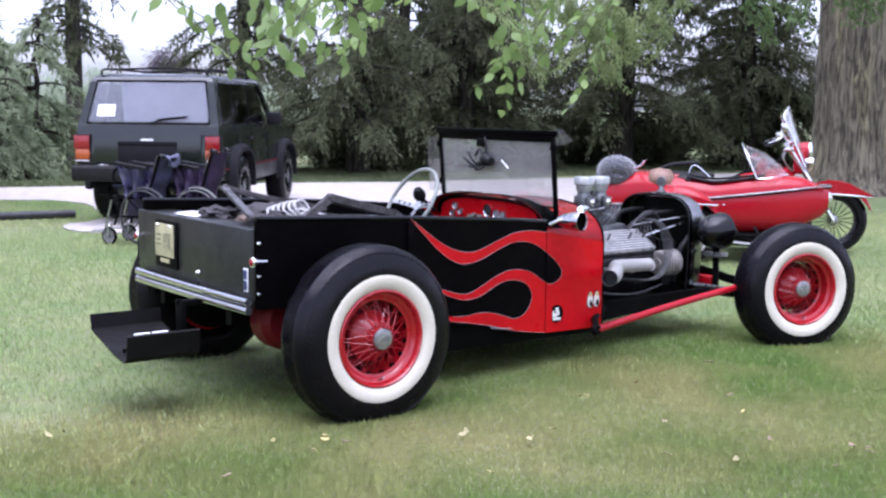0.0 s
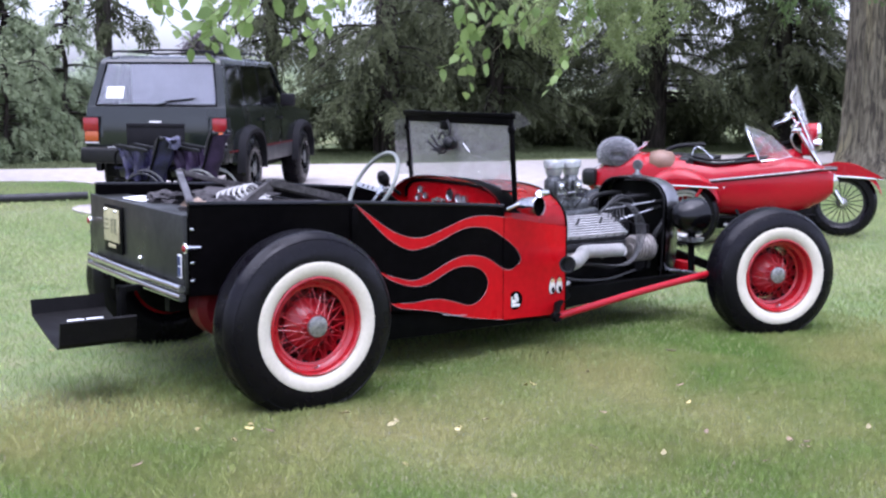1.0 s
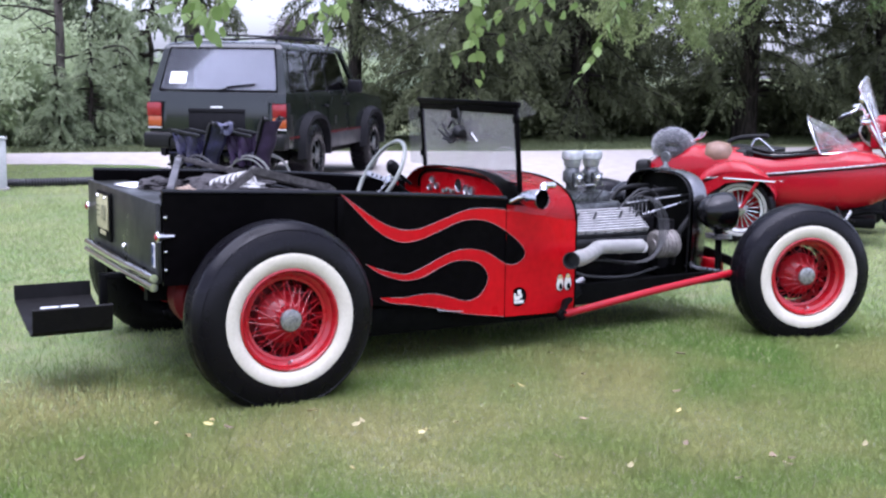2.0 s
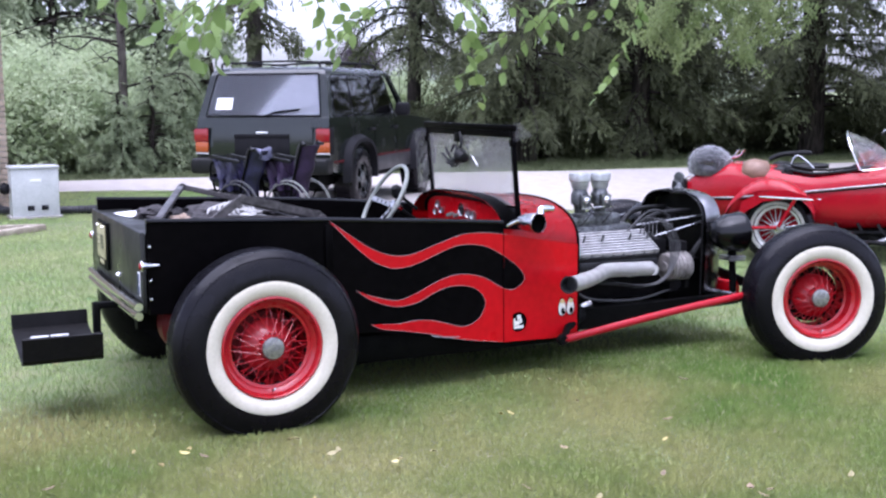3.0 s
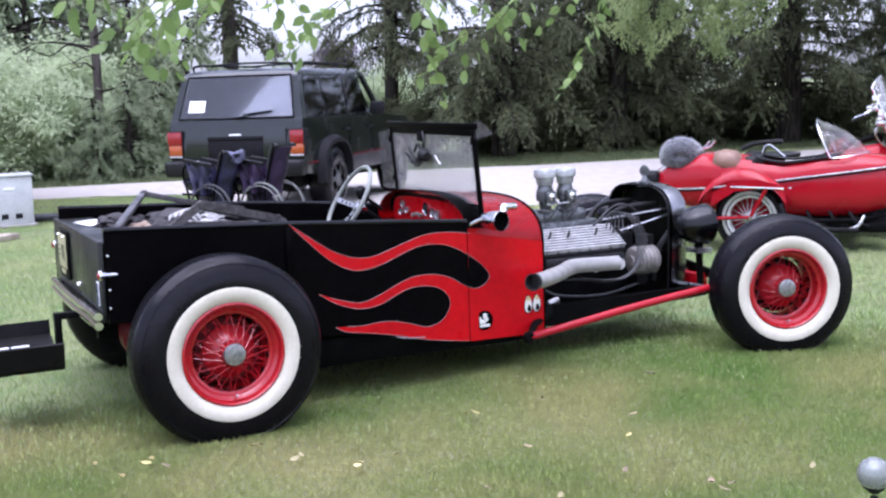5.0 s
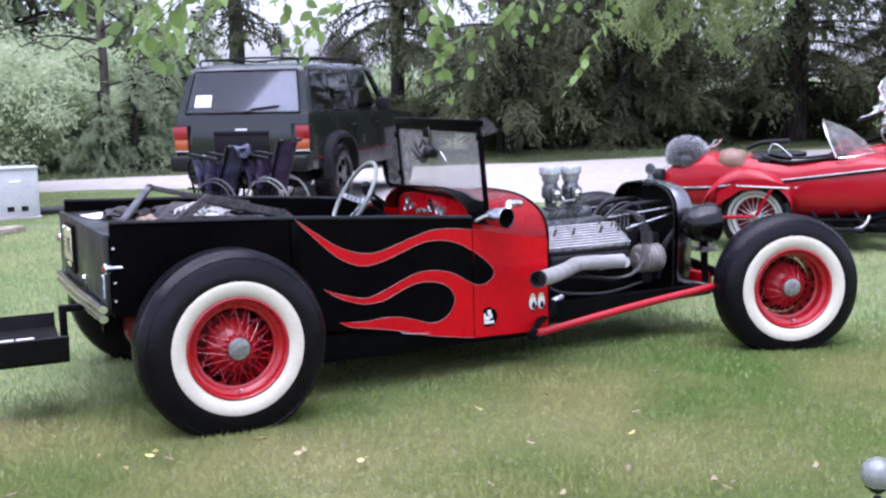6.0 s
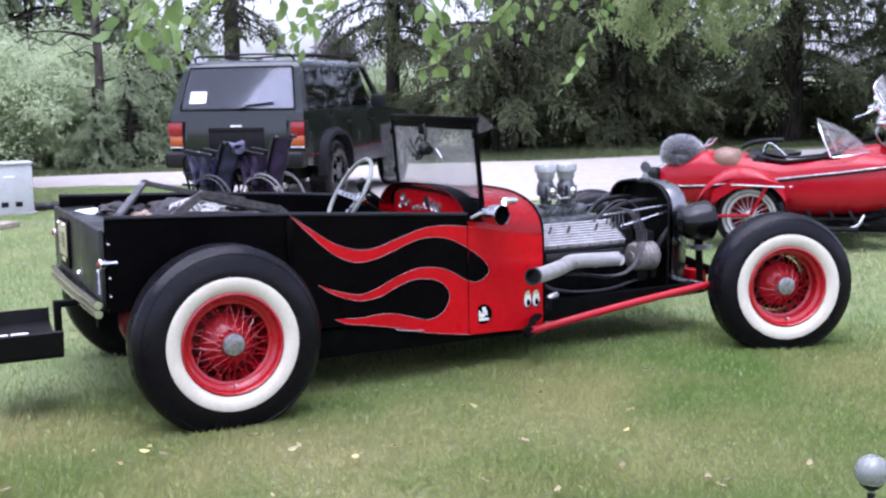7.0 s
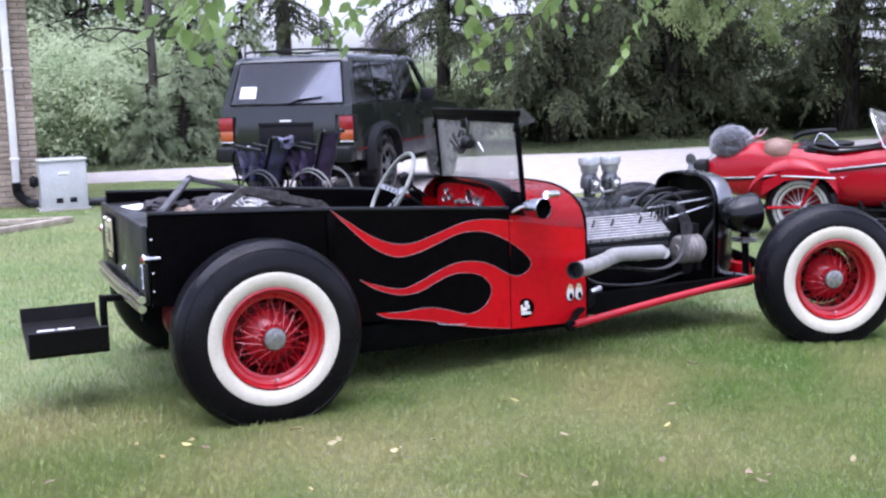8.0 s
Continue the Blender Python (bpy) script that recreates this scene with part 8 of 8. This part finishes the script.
b1 = shrub("leafy_shrub", 31, (1.35, 1.1, 1.15), 20000, M_BUSH, 0.095, "dense light green leafy shrub beyond the drive")
b1.matrix_basis = pose(1.3, 18.6, 0)
for i, (x, y, r, k) in enumerate([(3.0, 19.3, 90, 0.72), (-1.2, 18.9, 200, 1.1), (-3.6, 18.6, 20, 0.9), (-6.3, 19, 70, 1.1), (0.0, 20.4, 10, 1.35), (2.2, 21.0, 160, 1.25)]):
    copy_thing(b1, pose(x, y, 0, 0, 0, r) @ Matrix.Diagonal((k, k, k, 1)))
b2 = shrub("dark_shrub", 33, (1.6, 1.0, 0.62), 12000, M_NEEDLE, 0.095, "dark green undergrowth below the conifers")
b2.matrix_basis = pose(11.5, 17.6, 0)
for i, (x, y, r) in enumerate([(9.0, 18.4, 80), (14.2, 18.6, 10), (17.0, 17.6, 60), (19.4, 16.8, 30), (12.6, 19.4, 140), (21.4, 15.0, 0), (23.2, 12.6, 40), (7.6, 19.4, 100), (24.6, 9.4, 90), (15.6, 18.0, 200), (18.2, 18.4, 250)]):
    copy_thing(b2, pose(x, y, 0, 0, 0, r))
pl = shrub("purple_leaf_tree", 35, (0.8, 0.8, 1.35), 9000, M_PURPLE, 0.10, "purple-leaved small tree in the distance", "tree", 0.35)
copy_thing(b1, pose(12.5, 27.0, 0, 0, 0, 33))
pl.matrix_basis = pose(11.3, 27.5, 0)
far = shrub("far_tree", 37, (3.2, 2.6, 1.2), 11000, M_FAR, 0.13, "pale green tree far behind the drive, haze put into its leaf colour", "tree", 0.4)
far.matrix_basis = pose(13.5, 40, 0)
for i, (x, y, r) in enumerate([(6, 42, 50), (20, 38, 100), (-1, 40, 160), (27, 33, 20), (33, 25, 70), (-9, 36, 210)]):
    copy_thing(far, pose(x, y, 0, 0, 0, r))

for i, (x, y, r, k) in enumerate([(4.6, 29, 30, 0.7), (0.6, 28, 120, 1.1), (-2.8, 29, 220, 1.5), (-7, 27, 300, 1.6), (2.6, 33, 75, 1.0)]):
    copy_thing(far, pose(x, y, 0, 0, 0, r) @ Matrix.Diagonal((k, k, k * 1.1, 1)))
# tree with long bare lower branches
rr = random.Random(12)
bt = thing("bare_branched_tree", pose(2.73, 18.0, 0), "slim dark tree with long bare lower branches", "tree")
bm = tube(BM(), [(0, 0, -0.1), (0.03, 0, 2), (-0.03, 0.02, 5), (0.03, 0, 9)], [0.095, 0.08, 0.065, 0.035], 10)
part("trunk", bm, M_TRUNK_L, bt, local=True)
for k in range(14):
    a, z, L = rr.uniform(0, 6.28), rr.uniform(1.2, 3.6), rr.uniform(1.2, 2.6)
    c, s_ = math.cos(a), math.sin(a)
    limb = curve([(0, 0, z), (c * L * 0.35, s_ * L * 0.35, z + 0.12), (c * L * 0.7 + 0.1, s_ * L * 0.7, z + rr.uniform(-0.1, 0.3)), (c * L, s_ * L, z + rr.uniform(-0.3, 0.3))], 5)
    br = part("branch", tube(BM(), limb, [0.026 - 0.0014 * j for j in range(16)], 5), M_TRUNK, bt, local=True)
    for j in (6, 9, 12):
        e = limb[j] + Vector((rr.uniform(-0.5, 0.5), rr.uniform(-0.5, 0.5), rr.uniform(-0.25, 0.3)))
        part("twig", tube(BM(), [limb[j], limb[j].lerp(e, 0.5) + Vector((0, 0, 0.04)), e], [0.010, 0.007, 0.003], 4), M_TRUNK, br, local=True)

# tall tree behind the wagon: a bare stem, thin hanging limbs high up
lt = thing("tall_tree", pose(6.28, 21.45, 0), "tall tree with a bare stem standing beyond the drive", "tree")
bm, v, f = spruce_meshes(23, 11, 1.35, 120, 0.55, 2.75, 1.2, 0.19)
part("trunk", bm, M_TRUNK_L, lt, local=True)
cr = new("crown", fast_mesh("crown", v, f, M_NEEDLE))
cr.parent = lt

# big old tree behind the motorcycle
old = thing("old_tree", pose(14.9, 7.85, 0), "thick old tree with deeply furrowed grey bark", "tree")
bm = BM()
sec = []
for z in [-0.1, 0.0, 0.15, 0.4, 0.8, 1.4, 2.2, 3.2, 4.5, 6.0]:
    r = 0.57 + 0.26 * math.exp(-z * 3.0) + 0.02 * math.sin(z)
    s = []
    for k in range(96):
        a = 2 * math.pi * k / 96
        g = 0.05 * (noise.noise(Vector((math.cos(a) * 9, math.sin(a) * 9, z * 0.5))) + 0.6 * noise.noise(Vector((math.cos(a) * 22, math.sin(a) * 22, z * 0.8))))
        root = 0.10 * math.exp(-z * 4) * max(0, math.sin(a * 5 + 0.6))
        s.append(((r + g + root) * math.cos(a), (r + g + root) * math.sin(a), z))
    sec.append(s)
fine = []
for sa, sb in zip(sec, sec[1:]):
    for j in range(5):
        t = j / 5
        ring_ = []
        for k, (p, q) in enumerate(zip(sa, sb)):
            w = Vector(p).lerp(Vector(q), t)
            a = 2 * math.pi * k / 96
            g = 0.016 * noise.noise(Vector((math.cos(a) * 16, math.sin(a) * 16, w.z * 2.5)))
            ring_.append((w.x * (1 + g), w.y * (1 + g), w.z))
        fine.append(ring_)
loft(bm, fine)
part("trunk", bm, M_BARK, old, "furrowed grey-brown bark", local=True, angle=60)
bm = BM()
for k in range(5):
    a = k * 1.3
    tube(bm, curve([(0.3 * math.cos(a), 0.3 * math.sin(a), 4.2 + 0.2 * k), (1.6 * math.cos(a), 1.6 * math.sin(a), 6.6), (4.5 * math.cos(a), 4.5 * math.sin(a), 8.3)], 5), [0.2 - 0.016 * j for j in range(11)], 8)
part("limb", bm, M_BARK, old, local=True)
rg = np.random.default_rng(8)
n = 9000
a = rg.uniform(0, 2 * math.pi, n)
r = np.sqrt(rg.uniform(0, 1, n)) * 6
P = np.c_[r * np.cos(a), r * np.sin(a), 8.6 + rg.normal(0, 0.9, n) - 0.05 * r * r]
v, f = cards(P, rg.normal(0, 1, (n, 3)), rg.normal(0, 1, (n, 3)), rg.uniform(0.15, 0.3, n), rg.uniform(0.1, 0.18, n))
cr = new("crown", fast_mesh("crown", v, f, M_BUSH))
cr.parent = old


# ---- leafy twigs of a tree overhead ----
canopy = thing("overhanging_tree", pose(2.0, 1.4, 3.2), "light green leafy twigs hanging from a tree overhead", "tree")
bm = BM()
tube(bm, curve([(-1.2, -0.6, 2.7), (0.6, 0.9, 2.95), (2.6, 1.6, 3.2), (6.4, 5.0, 3.6), (9.5, 6.6, 4.4)], 6), [0.05 + 0.004 * j for j in range(25)], 8)
part("limb", bm, M_TRUNK, canopy)


def twig(tip, n, size, seed, material, lean=0.7, rise=0.55, loose=0.008, wide=0.53, heading=None):
    """One drooping twig that ends at tip, with leaves in pairs."""
    rg = np.random.default_rng(seed)
    tip = Vector(tip)
    a = rg.uniform(0, 2 * math.pi) if heading is None else heading
    top = tip + Vector((math.cos(a) * lean, math.sin(a) * lean, rise))
    line = curve([top, top.lerp(tip, 0.55) + Vector((math.cos(a) * 0.06, math.sin(a) * 0.06, 0.05)), tip], 8)
    stem = part("twig", tube(BM(), line, [0.0045 - 0.0002 * j for j in range(17)], 5), M_TWIG, canopy)
    P, D, U = [], [], []
    for j in range(n):
        u = 16 * (1 - 0.9 * (j / n) ** 0.9)
        k = min(15, int(u))
        q = line[k].lerp(line[k + 1], u - k)
        dv = (line[min(16, k + 1)] - line[max(0, k - 1)]).normalized()
        e = Vector((-math.sin(a), math.cos(a), 0)) * (1 if j % 2 else -1)
        e.rotate(Euler((0, 0, rg.normal(0, 0.8))))
        P.append(np.array(q) + rg.normal(0, loose, 3))
        D.append(np.array(dv * 0.6 + e * 0.65 + Vector((0, 0, -0.35))) + rg.normal(0, 0.18, 3))
        U.append(rg.normal(0, 0.75, 3) + [-0.25, -0.5, 0.6])
    v, f = leaf_cards(np.array(P) - np.array(canopy.matrix_basis.translation), np.array(D), np.array(U), rg.uniform(0.75, 1.15, n) * size, rg.uniform(0.87, 1.13, n) * wide * size, 0.14)
    lv = new("leaves", fast_mesh("leaves", v, f, material))
    lv.parent = stem


HANGING = (2.8, 1.83, 1.41)
NEAR = [(-0.34, 0.07, 1.66), (-0.38, 0.28, 1.7), (-0.48, 0.59, 1.83), (0.25, 1.78, 1.59), (0.31, 1.76, 1.78), (1.03, 1.96, 1.68), (0.9, 2.01, 1.71), (1.52, 1.0, 1.42), (1.65, 1.05, 1.55), (2.42, 1.65, 1.74), (2.54, 1.69, 1.84), (1.21, 0.59, 1.8), (-0.19, 0.47, 1.62), (-0.09, 0.96, 1.65), (2.15, 1.49, 1.86), (1.64, 1.22, 1.81), (-0.24, 0.56, 1.69), (-0.4, 1.62, 1.91), (0.98, 1.94, 1.71)]
twig(HANGING, 17, 0.10, 100, M_LEAF, 0.30, 0.75, 0.006, 0.60, -0.5)
for i, p in enumerate(NEAR):
    for j in range(1 + i % 2):
        r3 = random.Random(900 + 10 * i + j)
        q = p if j == 0 else (p[0] + r3.uniform(-0.11, 0.11), p[1] + r3.uniform(-0.2, 0.2), p[2] + r3.uniform(0.03, 0.16))
        twig(q, 10, 0.098, 100 + 40 * j + i, M_LEAF, r3.uniform(0.3, 0.6), r3.uniform(0.25, 0.5), 0.015, 0.58)
FEATHER = [(7.46, 7.31, 1.69), (7.8, 7.3, 2.04), (7.29, 7.42, 2.09), (8.16, 6.78, 1.59), (8.48, 6.75, 1.94), (8.22, 7.23, 1.96), (8.47, 6.49, 2.19), (7.56, 7.21, 2.31), (8.28, 7.03, 2.29)]
for i, p in enumerate(FEATHER):
    for j in range(7):
        r3 = random.Random(40 * i + j)
        twig((p[0] + r3.uniform(-0.35, 0.35), p[1] + r3.uniform(-0.5, 0.5), p[2] + r3.uniform(-0.02, 0.5)), 170, 0.062, 500 + 10 * i + j, M_FEATHER, r3.uniform(0.35, 0.8), r3.uniform(0.3, 0.6), 0.035, 0.32)
for i, p in enumerate([(11.4, 6.5, 2.25), (12.1, 6.5, 2.5), (12.9, 6.5, 2.6), (11.0, 6.5, 2.0), (13.3, 6.5, 2.3), (11.7, 6.5, 2.75)]):
    for j in range(4):
        twig((p[0] + random.uniform(-0.35, 0.35), p[1] + random.uniform(-0.4, 0.4), p[2] + random.uniform(0.15, 0.6)), 60, 0.085, 800 + 10 * i + j, M_LEAFD, 0.5, 0.55, 0.05)


# ---- fallen leaves and grass ----
def leaf_shape(curl):
    bm = BM()
    pts = [(0, -0.5), (0.2, -0.25), (0.28, 0.05), (0.17, 0.32), (0, 0.55), (-0.17, 0.32), (-0.28, 0.05), (-0.2, -0.25)]
    prism(bm, pts, lambda u, v: (u, v, curl * (u * u * 1.4 + v * v * 0.7)), lambda u, v: (u, v, curl * (u * u * 1.4 + v * v * 0.7) + 0.02))
    return bm


def scatter_leaves():
    src = {}
    known = [(-0.0, -0.24, 1), (-0.44, -0.24, 1), (-0.38, -0.3, 2), (0.09, -0.48, 0), (0.26, -0.71, 0), (0.45, -0.65, 0), (-0.56, -0.35, 1), (0.64, 0.42, 0), (2.04, -0.13, 2), (0.95, -0.28, 1), (1.36, -0.25, 2), (1.55, -0.69, 2), (1.7, -1.61, 0), (1.28, -1.55, 2), (1.26, -1.64, 2), (0.94, -0.83, 2), (1.46, 0.17, 0), (-1.34, 0.47, 0), (-0.98, -0.43, 2), (-0.33, 1.29, 0), (0.03, -0.22, 0), (1.0, -0.27, 1), (0.29, -0.69, 1), (0.12, -0.47, 0), (-0.41, -0.19, 1), (2.04, -0.14, 2), (0.75, -1.39, 0), (0.56, -1.2, 2), (1.34, -1.59, 2)]
    rr = random.Random(4)
    spots = known + [(rr.uniform(-2.5, 6), rr.uniform(-2.6, 2.0), rr.choice([0, 0, 1, 2])) for _ in range(36)]
    for x, y, k in spots:
        if 0.25 < y < 1.7 and -0.5 < x < 3.2:
            continue
        size = rr.uniform(0.036, 0.055) if (x, y, k) in known else rr.uniform(0.02, 0.04)
        m = pose(x, y, 0.035 + 0.01 * rr.random(), rr.uniform(-25, 25), rr.uniform(-25, 25), rr.uniform(0, 360)) @ Matrix.Diagonal((size, size, size, 1))
        mt = (M_FALLENP, M_FALLEN, M_FALLENB)[k]
        if k not in src:
            src[k] = solo("fallen_leaf", leaf_shape(1.3), mt, m, ("pale fallen leaf on the grass", "yellow fallen leaf on the grass", "brown fallen leaf on the grass")[k], "leaf", "fallen leaves")
        else:
            ob = new("fallen_leaf", src[k].data)
            ob.matrix_basis = m
            for key in ("label", "category", "group"):
                ob[key] = src[k][key]


scatter_leaves()


def in_drive(x, y):
    """Which of the points lie inside the drive's outline."""
    poly = EDGE_NEAR + EDGE_FAR[::-1]
    inside = np.zeros(len(x), bool)
    for (ax, ay), (bx, by) in zip(poly, poly[1:] + poly[:1]):
        if ay != by:
            inside ^= ((ay > y) != (by > y)) & (x < ax + (bx - ax) * (y - ay) / (by - ay))
    return inside


def grass(n, x0, x1, y0, y1, seed, material, hmin, hmax, w, name, label, fade=0.0):
    rg = np.random.default_rng(seed)
    x, y = rg.uniform(x0, x1, n), rg.uniform(y0, y1, n)
    keep = ~in_drive(x, y)
    if fade:
        edge = np.minimum(np.minimum(x - x0, x1 - x), np.minimum(y - y0, y1 - y))
        keep &= rg.uniform(0, fade, n) < edge + 0.02
    if name == "dry_grass":
        keep &= rg.uniform(0, 1, n) < np.interp(x, [0.5, 2.6], [1.0, 0.3])
    x, y = x[keep], y[keep]
    n = len(x)
    patch = np.array([noise.noise(Vector((a * 1.3, b * 1.3, 0.5))) for a, b in zip(x, y)])
    h = rg.uniform(hmin, hmax, n) * (1 + 0.35 * patch)
    a = rg.uniform(0, 2 * math.pi, n)
    lean = rg.uniform(0.15, 1.1, n)
    P = np.c_[x, y, np.full(n, -0.003)]
    D = np.c_[np.cos(a) * lean, np.sin(a) * lean, np.ones(n)]
    U = np.c_[rg.normal(0, 1, n), rg.normal(0, 1, n), rg.normal(0, 0.2, n)]
    v, f = cards(P, D, U, h * (1 + 0.35 * lean), np.full(n, w) * rg.uniform(0.7, 1.3, n), 0.15)
    ob = new(name, fast_mesh(name, v, f, material))
    tagged(ob, label, "grass", kind="stuff")


grass(380000, -2.1, 3.9, -2.5, 1.0, 1, M_GRASS, 0.016, 0.034, 0.0024, "grass", "short mown green grass blades", 0.8)
grass(60000, -2.1, 3.9, -2.5, 1.0, 2, M_DRYGRASS, 0.012, 0.028, 0.0022, "dry_grass", "dry straw-coloured grass blades", 0.8)
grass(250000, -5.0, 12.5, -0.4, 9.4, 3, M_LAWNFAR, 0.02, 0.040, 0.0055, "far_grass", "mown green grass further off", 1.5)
grass(95000, 3.0, 11.0, -3.4, 0.9, 5, M_GRASS, 0.018, 0.036, 0.0045, "side_grass", "mown green grass beside the hot rod", 1.5)
grass(70000, -5.0, -0.8, -3.6, 0.9, 6, M_GRASS, 0.018, 0.036, 0.0045, "open_grass", "mown green grass on the open lawn", 1.5)
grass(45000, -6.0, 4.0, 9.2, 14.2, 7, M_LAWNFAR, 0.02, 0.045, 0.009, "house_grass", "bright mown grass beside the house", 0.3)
grass(68000, -3.0, 24.0, 14.0, 19.0, 4, M_VERGE, 0.03, 0.10, 0.016, "rough_grass", "rough grass along the drive")
